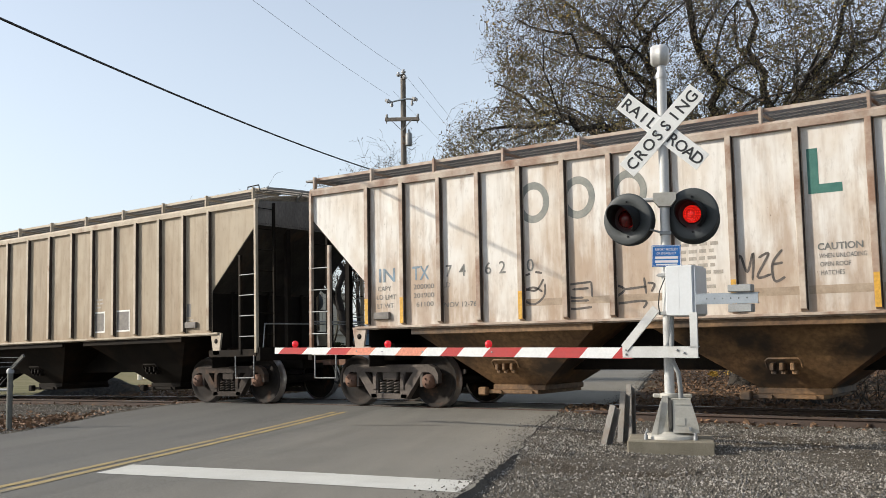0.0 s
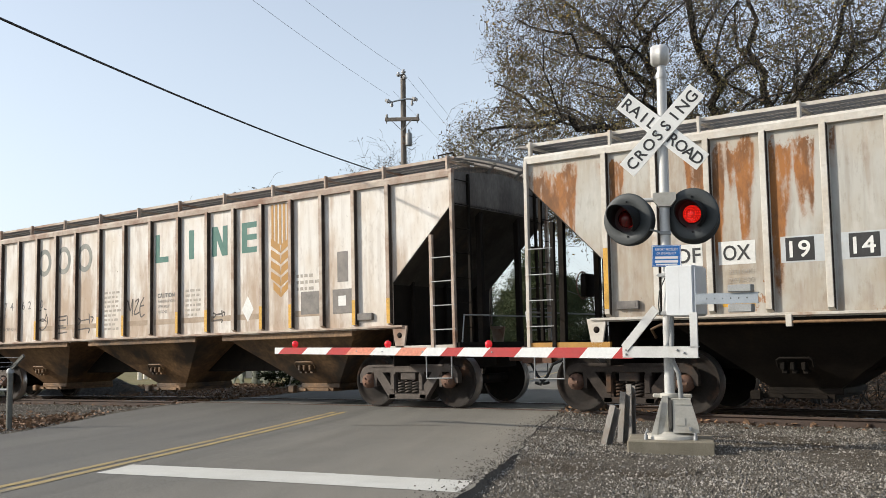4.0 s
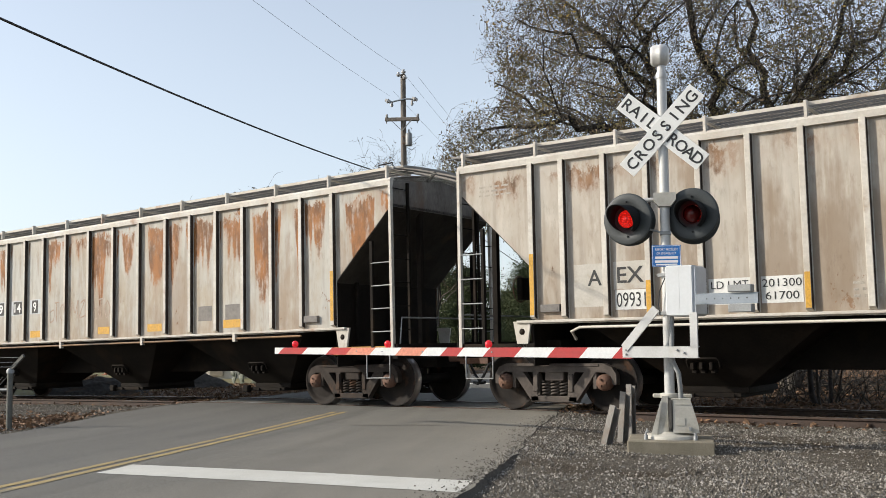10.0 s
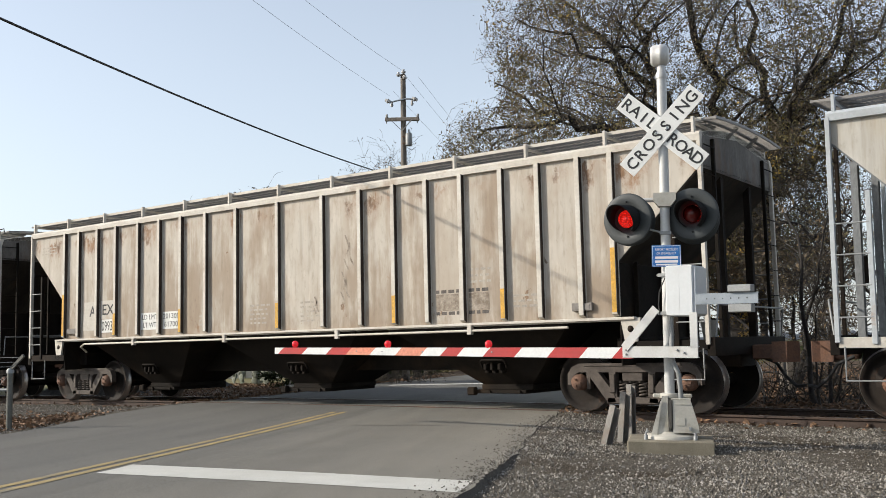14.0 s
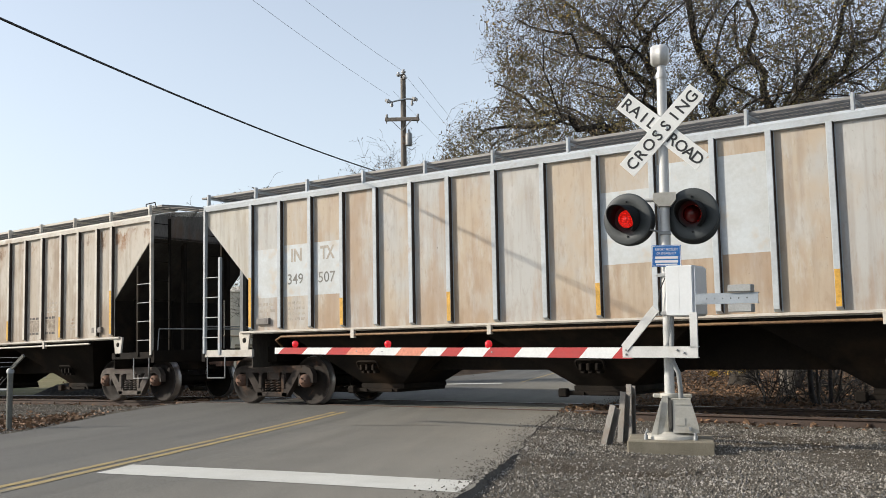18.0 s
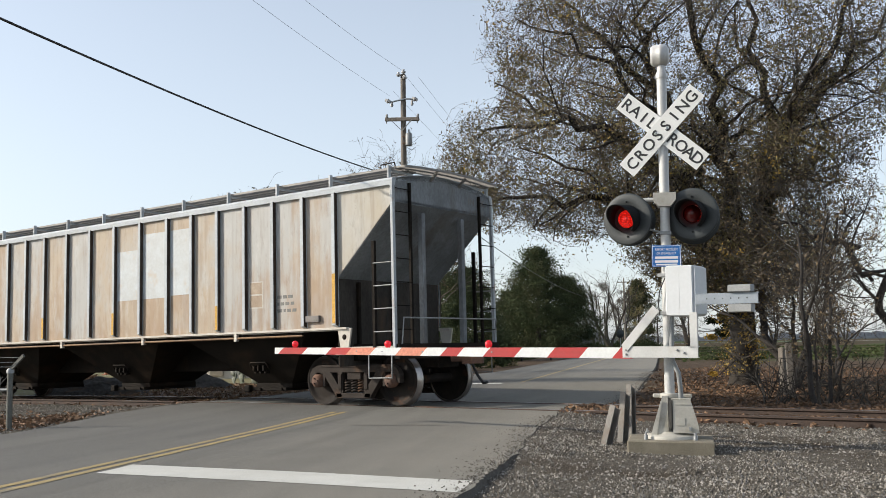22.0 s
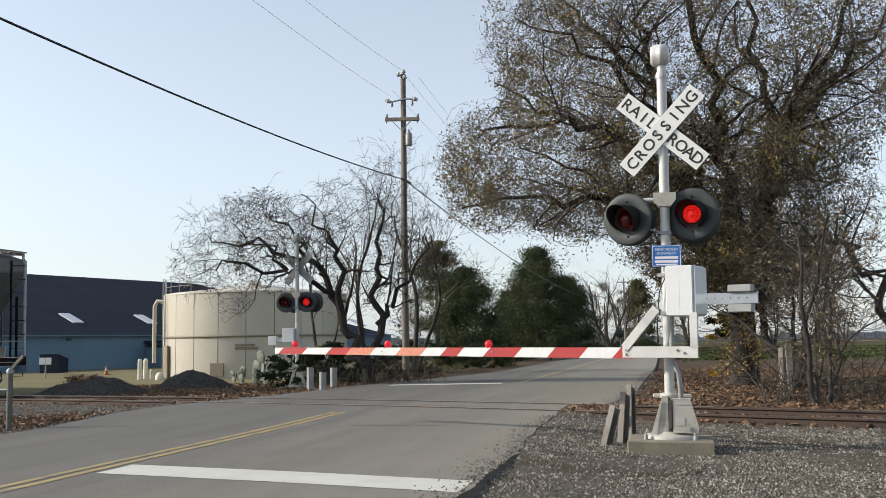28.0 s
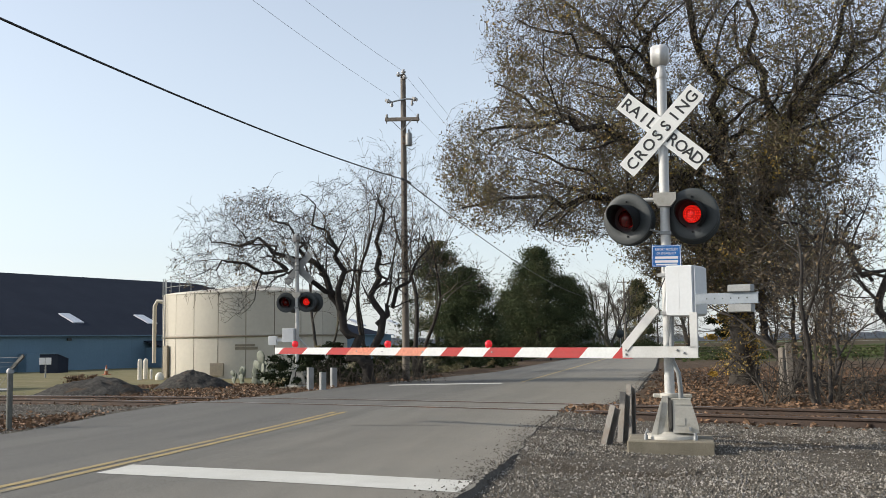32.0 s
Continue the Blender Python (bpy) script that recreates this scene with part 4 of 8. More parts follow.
def gate_mechanism(parent, near=True):
    """Cabinet, counterweight and boom holder; they lie along the track."""
    box = Build().box(0.075, 0.40, -0.22, 0.16, 1.36, 1.93, 0.012)
    box.box(0.40, 0.425, -0.20, 0.14, 1.38, 1.91, 0.006)
    part("mechanism_box", box, "white_box", parent, "white gate mechanism cabinet", GATE_TURN)
    part("box_seam", Build().box(0.228, 0.24, -0.2212, -0.22, 1.37, 1.92), "white_box", parent, m=GATE_TURN)
    for z in (1.40, 1.84):
        br = Build()
        br.box(-0.08, 0.09, -0.08, 0.08, z - 0.02, z + 0.02, 0.004)
        br.tube([(-0.10, -0.05, z), (0.1, -0.05, z)], 0.010, 6)
        part("bracket", br, "galv_dull", parent, m=GATE_TURN)
    cw = Build().box(0.42, 1.12, -0.20, -0.19, 1.49, 1.60, 0.002).box(0.42, 1.12, -0.20, -0.16, 1.595, 1.605).box(0.42, 1.12, -0.20, -0.16, 1.485, 1.495)
    arm = part("counterweight_arm", cw, "galv", parent, "galvanised counterweight arm", GATE_TURN)
    for k in range(6):
        part("hole", Build().lathe([(0, -0.001), (0.008, -0.001), (0.008, 0)], 8, "y"), "letter_black", arm, m=pose(0.55 + 0.09 * k, -0.2, 1.545))
    for z0, z1 in ((1.61, 1.69), (1.39, 1.48)):
        part("counterweight", Build().box(0.80, 1.06, -0.24, -0.12, z0, z1, 0.008), "galv_dull", arm)
    chan = Build()
    chan.box(-0.45, 0.46, -0.27, -0.26, 0.895, 1.02, 0.002).box(-0.45, 0.46, -0.27, -0.22, 1.015, 1.022).box(-0.45, 0.46, -0.27, -0.22, 0.893, 0.90)
    chan.box(0.37, 0.46, -0.27, -0.25, 1.0, 1.40, 0.003)
    ch = part("arm_channel", chan, "alu_paint", parent, "aluminium channel that holds the gate arm", GATE_TURN)
    part("brace", Build().beam((-0.42, -0.275, 1.00), (-0.02, -0.275, 1.45), 0.10, 0.02, (0, 1, 0)), "alu_paint", ch)
    for x, z in ((-0.40, 0.98), (-0.40, 0.93), (0.22, 0.98), (0.30, 0.95)):
        part("bolt", Build().lathe([(0, -0.012), (0.014, -0.012), (0.014, 0)], 8, "y"), "galv_dull", ch, m=pose(x, -0.275, z))
    part("conduit", Build().tube([(0.10, -0.12, 1.37), (0.09, -0.12, 1.0), (0.10, -0.12, 0.85), (0.155, -0.10, 0.72), (0.165, -0.08, 0.55), (0.16, -0.06, 0.43)], 0.028, 10), "galv_dull", parent, "grey flexible conduit", GATE_TURN)
    part("cable", Build().tube([(0.02, -0.1, 1.80), (-0.05, -0.1, 1.65), (-0.07, -0.09, 1.5), (-0.06, -0.08, 1.38)], 0.007, 6), "wire", parent, m=GATE_TURN)


gate_mechanism(near_signal)


def gate_arm(parent, length, z0, z1, y, bounds, colours, lamps):
    """Tapered striped boom to the left of its mast."""
    x0 = -0.34
    n = len(bounds) - 1
    spine = Build().beam((x0, y + 0.012, z0), (x0 - length, y + 0.012, z1), 0.02, 0.07)
    arm = part("gate_arm", spine, "arm_white", parent, "red and white striped gate boom, lowered", GATE_TURN)
    w = 0.025
    for k in range(n):
        pts = []
        for u in (bounds[k], bounds[k + 1]):
            x, zc, h = x0 - length * u, z0 + (z1 - z0) * u, 0.064 * (1 - u) + 0.046 * u
            sl = 0.06 if 0 < u < 1 else 0.0
            pts.append(((x + sl, zc + h), (x - sl, zc - h)))
        (at, ab), (bt, bb) = pts
        v = [(at[0], y - w, at[1]), (ab[0], y - w, ab[1]), (bb[0], y - w, bb[1]), (bt[0], y - w, bt[1]),
             (at[0], y + w, at[1]), (ab[0], y + w, ab[1]), (bb[0], y + w, bb[1]), (bt[0], y + w, bt[1])]
        seg = Build().add(v, [(0, 1, 2, 3), (7, 6, 5, 4), (0, 3, 7, 4), (1, 5, 6, 2), (0, 4, 5, 1), (3, 2, 6, 7)])
        part("stripe", seg, colours[k], arm)
    for u in lamps:
        x, zc = x0 - length * u, z0 + (z1 - z0) * u + 0.05
        lamp = Build().lathe([(0.0, 0.10), (0.025, 0.095), (0.045, 0.075), (0.048, 0.05), (0.045, 0.025), (0.03, 0.01), (0.03, 0.0)], 16)
        part("gate_lamp", lamp, "lamp_red", arm, "small red lamp on the boom", pose(x, y, zc))
    for u in (0.33, 0.52, 0.64, 0.72):
        part("bolt", Build().lathe([(0, -0.004), (0.012, -0.004), (0.012, 0)], 8, "y"), "galv_dull", arm, m=pose(x0 - length * u, y - 0.025, z0 + (z1 - z0) * u))
    return arm


ARM_AT = (0.34, 0.53, 0.96, 1.40, 1.87, 2.34, 2.75, 3.02, 3.35, 3.78, 4.24, 4.68, 5.06, 5.54, 6.03, 6.16)
ARM_COLOURS = ["arm_" + {"R": "red", "W": "white", "O": "faded"}[c] for c in "RWRWRWRWOWORWRW"]
gate_arm(near_signal, 5.82, 0.945, 0.955, -0.24, [(a - 0.34) / 5.82 for a in ARM_AT], ARM_COLOURS, (0.341, 0.626, 0.931))

far_m = pose(-20.86, 21.08, -0.15, 0, 0, math.degrees(math.atan2(ROAD_SIDE.y, ROAD_SIDE.x)))
far_signal = crossing_signal(far_m, False)
for x, first in ((-0.36, False), (0.30, True)):
    light_unit(far_signal, x, 2.50, first, 6)
    b = light_unit(far_signal, x, 2.50, first, 180)
    b.matrix_local = pose(x + 0.1, 0.40, 2.50, 0, 0, 172)
fb = Build().box(-0.42, -0.05, -0.16, 0.2, 1.30, 1.72, 0.01)
part("mechanism_box", fb, "white_box", far_signal, "white gate mechanism cabinet")
part("counterweight", Build().box(-0.98, -0.72, 0.1, 0.22, 1.22, 1.5, 0.01).box(-0.75, -0.4, 0.14, 0.17, 1.33, 1.42), "white_box", far_signal)
part("brace", Build().beam((-0.1, 0.2, 1.5), (0.35, 0.2, 1.05), 0.03, 0.08, (0, 1, 0)), "alu_paint", far_signal)
ga = Build()
for k in range(12):
    ga.box(-0.5 + 0.37 * k, -0.5 + 0.37 * (k + 1), 0.2, 0.25, 0.93 - 0.002 * k, 1.03 - 0.002 * k, slot=k % 2)
part("gate_arm", ga, ["arm_white", "arm_red"], far_signal, "striped gate boom, lowered")

# ---- the train: covered hopper cars
RIBS_18 = [-7.015 + 0.79 * min(k, 6) + 0.91 * max(0, min(k - 6, 5)) + 0.79 * max(0, k - 11) for k in range(18)]
RIBS_19 = [s * x for s, x in [(-1, 7.0), (-1, 6.45), (-1, 5.74), (-1, 5.06), (-1, 4.27), (-1, 3.55), (-1, 2.84), (-1, 2.07), (-1, 1.16), (0, 0.0)]]
RIBS_19 += [-x for x in RIBS_19[8::-1]]
END, SHEET, SILL, CHORD = 8.38, 1.525, 1.42, 3.90
TRUCK_X, AXLE_X, WHEEL_R = 6.97, 0.889, 0.457
SHARED = {}


def shared(key, make, material):
    if key not in SHARED:
        SHARED[key] = make().mesh(key.split(":")[0], material)
    return SHARED[key]


SLOPE_LIFT = {"orange": 0.11, "cream": -0.07, "tan": 0.02}


def slope_z(x, lift=0.0):
    """Height of the sloping end sheet at x from the car's middle."""
    return 2.22 + lift + 0.965 * (abs(x) - 7.05)


def rib_mesh():
    """A hat-section rib: flat face, flanks with shade in their colour, and welded feet."""
    b = Build()
    p = [(-0.062, 0.0), (-0.062, -0.006), (-0.047, -0.006), (-0.042, -0.076), (-0.036, -0.082), (0.036, -0.082), (0.042, -0.076), (0.047, -0.006), (0.062, -0.006), (0.062, 0.0)]
    z0, z1, n = SILL + 0.02, CHORD - 0.02, 10
    v = [(x, y, z) for z in (z0, z1) for x, y in p]
    for i in (3, 4, 5, 6):
        v[i] = (v[i][0], v[i][1], z0 + 0.035)
    b.add(v, [(i, i + 1, n + i + 1, n + i) for i in (0, 1, 3, 4, 5, 7, 8)])
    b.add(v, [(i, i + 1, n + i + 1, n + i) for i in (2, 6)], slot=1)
    return b.add(v, [(2, 3, 4, 5, 6, 7), tuple(range(n, 2 * n))])


def wheelset_mesh():
    b = Build()
    for s in (-1, 1):
        prof = [(0.10, 0.86), (0.13, 0.865), (0.30, 0.82), (0.385, 0.83), (0.40, 0.865), (0.452, 0.865)]
        b.lathe([(r, s * h) for r, h in prof], 40, "y")
        b.lathe([(0.452, s * 0.865), (0.457, s * 0.85), (0.461, s * 0.76), (0.485, s * 0.745), (0.485, s * 0.725), (0.44, s * 0.72)], 40, "y", slot=1)
        b.lathe([(0.44, s * 0.72), (0.39, s * 0.72), (0.30, s * 0.75), (0.12, s * 0.74), (0.09, s * 0.70)], 40, "y")
    b.lathe([(0.085, -1.0), (0.085, 1.0)], 14, "y")
    return b


def bearing_mesh():
    b = Build()
    b.lathe([(0.125, -0.98), (0.125, -1.09), (0.105, -1.10), (0.10, -1.12), (0.0, -1.125)], 18, "y")
    for k in range(3):
        t = 2.094 * k
        b.box(0.055 * math.cos(t) - 0.014, 0.055 * math.cos(t) + 0.014, -1.15, -1.12, 0.055 * math.sin(t) - 0.014, 0.055 * math.sin(t) + 0.014)
    return b


def sideframe_mesh():
    b = Build()
    y0, y1 = -1.06, -0.94
    b.prism([(-1.09, 0.42), (-1.09, 0.58), (-1.02, 0.69), (-0.88, 0.745), (0.88, 0.745), (1.02, 0.69), (1.09, 0.58), (1.09, 0.42), (1.03, 0.42), (1.0, 0.55), (0.9, 0.61),
             (-0.9, 0.61), (-1.0, 0.55), (-1.03, 0.42)], y0, y1)
    for s in (-1, 1):
        b.prism([(s * 0.76, 0.62), (s * 0.56, 0.62), (s * 0.30, 0.30), (s * 0.27, 0.16), (s * 0.40, 0.15)], y0 - 0.01, y1)
        b.prism([(s * 0.76, 0.62), (s * 0.70, 0.62), (s * 0.70, 0.36), (s * 0.755, 0.36)], y0, y1)
        b.prism([(s * 0.38, 0.62), (s * 0.27, 0.62), (s * 0.25, 0.24), (s * 0.34, 0.24)], y0, y1)
        b.box(min(s * 0.27, s * 0.36), max(s * 0.27, s * 0.36), y0 - 0.03, y1, 0.30, 0.58, 0.01)
    b.box(-0.42, 0.42, y0 - 0.01, y1, 0.135, 0.235, 0.012)
    b.box(-0.80, 0.80, y0 - 0.012, y0, 0.70, 0.745, 0.005)
    return b


def spring_mesh():
    b = Build()
    n, turns = 46, 4.6
    pts = [(0.062 * math.cos(2 * math.pi * turns * i / n), 0.062 * math.sin(2 * math.pi * turns * i / n), 0.24 + 0.225 * i / n) for i in range(n + 1)]
    return b.tube(pts, 0.017, 6)


def slats_mesh():
    """Grating of slanting bars on three bearers."""
    b = Build()
    for k in range(250):
        x = -8.35 + 16.5 * k / 249
        b.beam((x, -1.45, 4.175), (x + 0.22, -0.87, 4.175), 0.010, 0.028)
    for y in (-1.26, -1.06, -0.87):
        b.beam((-8.38, y, 4.17), (8.38, y, 4.17), 0.016, 0.04)
    return b


def cross_slats_mesh():
    """Crossover grating over the car's end, bent to the roof's arch."""
    b = Build()

    def arch(y):
        return 4.24 - 0.055 * (y / 1.45) ** 2

    for k in range(52):
        y = -1.45 + 2.9 * k / 51
        b.beam((8.16, y, arch(y)), (8.60, y, arch(y)), 0.012, 0.03)
    for x in (8.16, 8.38, 8.60):
        for k in range(6):
            y0, y1 = -1.46 + 2.92 * k / 6, -1.46 + 2.92 * (k + 1) / 6
            b.beam((x, y0, arch(y0)), (x, y1, arch(y1)), 0.02, 0.04)
    for y in (-0.45, 0.45):
        b.beam((8.39, y, 4.06), (8.56, y, arch(y) - 0.02), 0.03, 0.05)
    return b


def bay_mesh(outer):
    """A hopper bay under the sill. outer: -1, 0, 1 for the side on which the end slope runs."""
    b = Build()
    lo, hi = -0.47, 0.47
    zt, zb = 1.40, 0.39
    l_t = -1.95 if outer != -1 else -1.70
    r_t = 1.95 if outer != 1 else 1.70
    top = [(l_t, -1.50, zt), (r_t, -1.50, zt), (r_t, 1.50, zt), (l_t, 1.50, zt)]
    bot = [(lo, -0.62, zb), (hi, -0.62, zb), (hi, 0.62, zb), (lo, 0.62, zb)]
    b.add(top + bot, [(0, 4, 5, 1), (1, 5, 6, 2), (2, 6, 7, 3), (3, 7, 4, 0), (4, 7, 6, 5), (0, 1, 2, 3)])
    b.box(-0.51, 0.51, -0.66, 0.66, 0.31, 0.40, 0.01)
    b.box(-0.60, 0.42, -0.74, 0.74, 0.25, 0.315, 0.01)
    for x in (-0.62, -0.3, 0.3):
        b.tube([(x, -0.78, 0.28), (x, 0.78, 0.28)], 0.03, 8)
    b.box(-0.72, -0.56, -0.82, -0.70, 0.22, 0.36, 0.02)
    # latch: a rounded loop with three hooks
    y0 = -1.05
    loop = [(-0.24, 0.70), (-0.24, 0.79), (-0.20, 0.82), (0.20, 0.82), (0.24, 0.79), (0.24, 0.70)]
    b.tube([(x, y0 - 0.02 - 0.6 * (z - 0.76), z) for x, z in loop], 0.016, 6)
    for x in (-0.17, -0.04, 0.11):
        b.box(x - 0.03, x + 0.03, y0 - 0.02, y0 + 0.12, 0.65, 0.76, 0.012).box(x - 0.02, x + 0.05, y0 + 0.02, y0 + 0.14, 0.60, 0.66, 0.01)
    # stiffener along the top
    b.box(l_t + 0.1, r_t - 0.1, -1.515, -1.47, 1.26, 1.38, 0.01)
    return b


CARS = []
WHEELS = []


def hopper_car(style, ribs, offset, label, under="under", end_board=None, sill_pipe=True, cast="truck_cast"):
    car = new("hopper_car")
    tagged(car, label, "freight car", "cars of the freight train")
    pm, tm = PAINT[style], TRIM[style]
    low = TRIM["grey"] if style == "orange" else tm
    lift = SLOPE_LIFT.get(style, 0.03)
    z_low, z_high = slope_z(7.05, lift), slope_z(END, lift)
    # near side: one sheet between each pair of ribs
    edges = [-END] + list(ribs) + [END]
    panels = []
    for i in range(len(edges) - 1):
        x0, x1 = edges[i], edges[i + 1]
        c = 0.5 * (x0 + x1)
        b = Build()
        if i == 0:
            poly = [(x0 - c, z_high), (x1 - 0.03 - c, slope_z(x1 - 0.03, lift)), (x1 - c, z_low), (x1 - c, CHORD), (x0 - c, CHORD)]
        elif i == len(edges) - 2:
            poly = [(x1 - c, z_high), (x0 + 0.03 - c, slope_z(x0 + 0.03, lift)), (x0 - c, z_low), (x0 - c, CHORD), (x1 - c, CHORD)]
        else:
            poly = [(x0 - c, SILL), (x1 - c, SILL), (x1 - c, CHORD), (x0 - c, CHORD)]
        b.prism(poly, -SHEET, -SHEET + 0.012)
        panels.append(part("side_panel", b, PAINT["orange_end"] if style == "orange" and i in (0, len(edges) - 2) else pm, car, m=pose(c, 0, 0)))
    far = Build().prism([(-END, z_high), (-7.05, z_low), (-7.05, SILL), (7.05, SILL), (7.05, z_low), (END, z_high), (END, CHORD), (-END, CHORD)], SHEET - 0.012, SHEET)
    part("far_side_sheet", far, pm, car)
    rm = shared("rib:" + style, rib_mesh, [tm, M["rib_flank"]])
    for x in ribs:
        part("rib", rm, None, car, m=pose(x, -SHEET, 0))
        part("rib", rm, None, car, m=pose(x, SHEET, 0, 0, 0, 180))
    for s in (-1, 1):
        y = s * SHEET
        sill = Build().box(-7.30, 7.30, min(y, y + s * 0.07), max(y, y + s * 0.07), SILL - 0.035, SILL + 0.005, 0.004).box(-7.30, 7.30, min(y - s * 0.01, y + s * 0.012), max(y - s * 0.01, y + s * 0.012), SILL - 0.055, SILL)
        part("side_sill", sill, low, car)
        chord = Build().prism([(y - s * 0.02, CHORD - 0.04), (y + s * 0.055, CHORD - 0.03), (y + s * 0.06, CHORD + 0.06), (y + s * 0.03, CHORD + 0.10), (y - s * 0.06, CHORD + 0.115)], -END - 0.02, END + 0.02, "x")
        part("top_chord", chord, tm, car)
    roof = Build().prism([(-1.5, 3.99), (-1.1, 4.09), (-0.55, 4.16), (0, 4.18), (0.55, 4.16), (1.1, 4.09), (1.5, 3.99), (1.5, 3.95), (0, 4.10), (-1.5, 3.95)], -END, END, "x")
    part("roof", roof, tm, car)
    for x in (-6.2, -2.1, 2.1, 6.2):
        part("roof_hatch", shared("roof_hatch:" + style, lambda: Build().box(-1.9, 1.9, -0.32, 0.32, 4.15, 4.21, 0.02), tm), None, car, m=pose(x, 0, 0))
    for s in (-1, 1):
        part("running_board", shared("running_board", slats_mesh, "grate"), None, car, "steel grating walkway along the roof edge", pose(0, 0, 0, 0, 0, 0 if s < 0 else 180))
        if style != "orange":
            part("board_edge", shared("board_edge:" + style, lambda: Build().beam((-8.40, -1.475, 4.185), (8.40, -1.475, 4.185), 0.016, 0.05), tm), None, car, m=pose(0, 0, 0, 0, 0, 0 if s < 0 else 180))
        else:
            part("board_edge", shared("board_edge:" + style, lambda: Build().beam((-8.40, -1.475, 4.175), (8.40, -1.475, 4.175), 0.012, 0.04), "grate"), None, car, m=pose(0, 0, 0, 0, 0, 0 if s < 0 else 180))
        hoop = Build().tube([(8.05, -1.45, 4.19), (8.05, -1.45, 4.27), (8.36, -1.45, 4.28), (8.38, -1.45, 4.19)], 0.012, 6)
        part("grab_hoop", hoop, "under", car, m=pose(0, 0, 0, 0, 0, 0 if s < 0 else 180))
        tagged(part("crossover_board", shared("crossover_board", cross_slats_mesh, "grate"), None, car, "open steel bar grating", m=pose(0, 0, 0, 0, 0, 0 if s > 0 else 180)), kind="stuff")
    bm_ = shared("walkway_bracket:" + style, lambda: Build().box(-0.022, 0.022, -1.57, -1.50, 3.96, 4.22, 0.004).box(-0.02, 0.02, -1.55, -0.88, 4.12, 4.15), tm)
    for k in range(13):
        for s in (-1, 1):
            part("walkway_bracket", bm_, None, car, m=pose(-8.3 + 16.6 * k / 12, 0, 0, 0, 0, 0) if s < 0 else pose(8.3 - 16.6 * k / 12, 0, 0, 0, 0, 180))
    # ends
    for s in (-1, 1):
        turn = pose(0, 0, 0, 0, 0, 0 if s > 0 else 180)
        ew = Build().prism([(-1.52, z_high - 0.04), (1.52, z_high - 0.04), (1.52, 3.98), (1.2, 4.06), (0.7, 4.13), (0, 4.17), (-0.7, 4.13), (-1.2, 4.06), (-1.52, 3.98)], END - 0.015, END, "x")
        part("end_wall", ew, "end_grey" if style == "orange" else "end_grime", car, "grimy steel end wall with shade in its colour", turn)
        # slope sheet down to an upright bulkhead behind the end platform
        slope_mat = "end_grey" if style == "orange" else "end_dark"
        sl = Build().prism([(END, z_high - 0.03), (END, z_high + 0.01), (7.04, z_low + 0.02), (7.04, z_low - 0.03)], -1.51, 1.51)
        part("slope_sheet", sl, slope_mat, car, "mottled sloping end sheet", turn)
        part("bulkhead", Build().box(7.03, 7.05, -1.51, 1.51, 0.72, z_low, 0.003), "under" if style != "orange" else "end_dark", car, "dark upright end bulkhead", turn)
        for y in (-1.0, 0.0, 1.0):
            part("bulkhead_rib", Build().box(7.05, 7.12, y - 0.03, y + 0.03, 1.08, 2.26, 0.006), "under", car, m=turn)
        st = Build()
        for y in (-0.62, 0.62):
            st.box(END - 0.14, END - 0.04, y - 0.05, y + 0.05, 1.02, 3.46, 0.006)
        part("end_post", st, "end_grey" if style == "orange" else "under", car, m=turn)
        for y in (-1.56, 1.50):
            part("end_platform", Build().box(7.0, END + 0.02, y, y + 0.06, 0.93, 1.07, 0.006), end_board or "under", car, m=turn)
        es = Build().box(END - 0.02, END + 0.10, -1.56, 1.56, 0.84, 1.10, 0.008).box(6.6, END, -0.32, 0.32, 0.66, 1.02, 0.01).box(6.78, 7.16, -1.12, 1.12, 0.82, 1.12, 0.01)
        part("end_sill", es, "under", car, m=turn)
        for y in (-1, 1):
            br = Build()
            br.prism([(7.06, 1.41), (7.38, 1.41), (7.30, 0.98), (7.14, 0.98)], -1.56, -1.52)
            br.lathe([(0.0, -1.563), (0.05, -1.563), (0.05, -1.56)], 14, "y", (7.22, 0, 1.25), slot=1)
            part("jacking_bracket", br, [low, M["under"]], car, m=turn @ (pose(0, 0, 0) if y < 0 else Matrix.Diagonal((1, -1, 1, 1))))
        for y in (-1.555, 1.555):
            c = Build().box(END - 0.03, END + 0.03, y - 0.035, y + 0.035, 1.0, CHORD + 0.02, 0.005)
            post = part("corner_post", c, tm, car, m=turn)
            ld = Build().box(7.90, 7.965, y - 0.03, y + 0.03, 0.98, 2.92, 0.005)
            part("ladder_stile", ld, tm if style == "cream" or style == "orange" and s < 0 else "under", car, m=turn)
            for z in (1.32, 1.72, 2.12, 2.52):
                part("rung", shared("rung", lambda: Build().tube([(7.93, 0, 0), (8.42, 0, 0)], 0.011, 6), "galv_dull"), None, car, m=turn @ pose(0, y * 1.015, z))
            step = Build().tube([(7.78, y, 0.95), (7.78, y, 0.52), (8.30, y, 0.52), (8.30, y, 0.95)], 0.013, 6)
            part("stirrup", step, "galv_dull", car, m=turn)
        # ladder on the end itself
        for y in (-1.10, 1.10):
            part("ladder_stile", Build().box(END + 0.0, END + 0.05, y - 0.025, y + 0.025, 1.05, 3.95, 0.004), "under", car, m=turn)
        for y in (-1.32, 1.32):
            for k in range(7):
                part("rung", shared("end_rung", lambda: Build().tube([(END + 0.05, -0.21, 0), (END + 0.05, 0.21, 0)], 0.010, 6), "under"), None, car, m=turn @ pose(0, y, 1.35 + 0.41 * k))
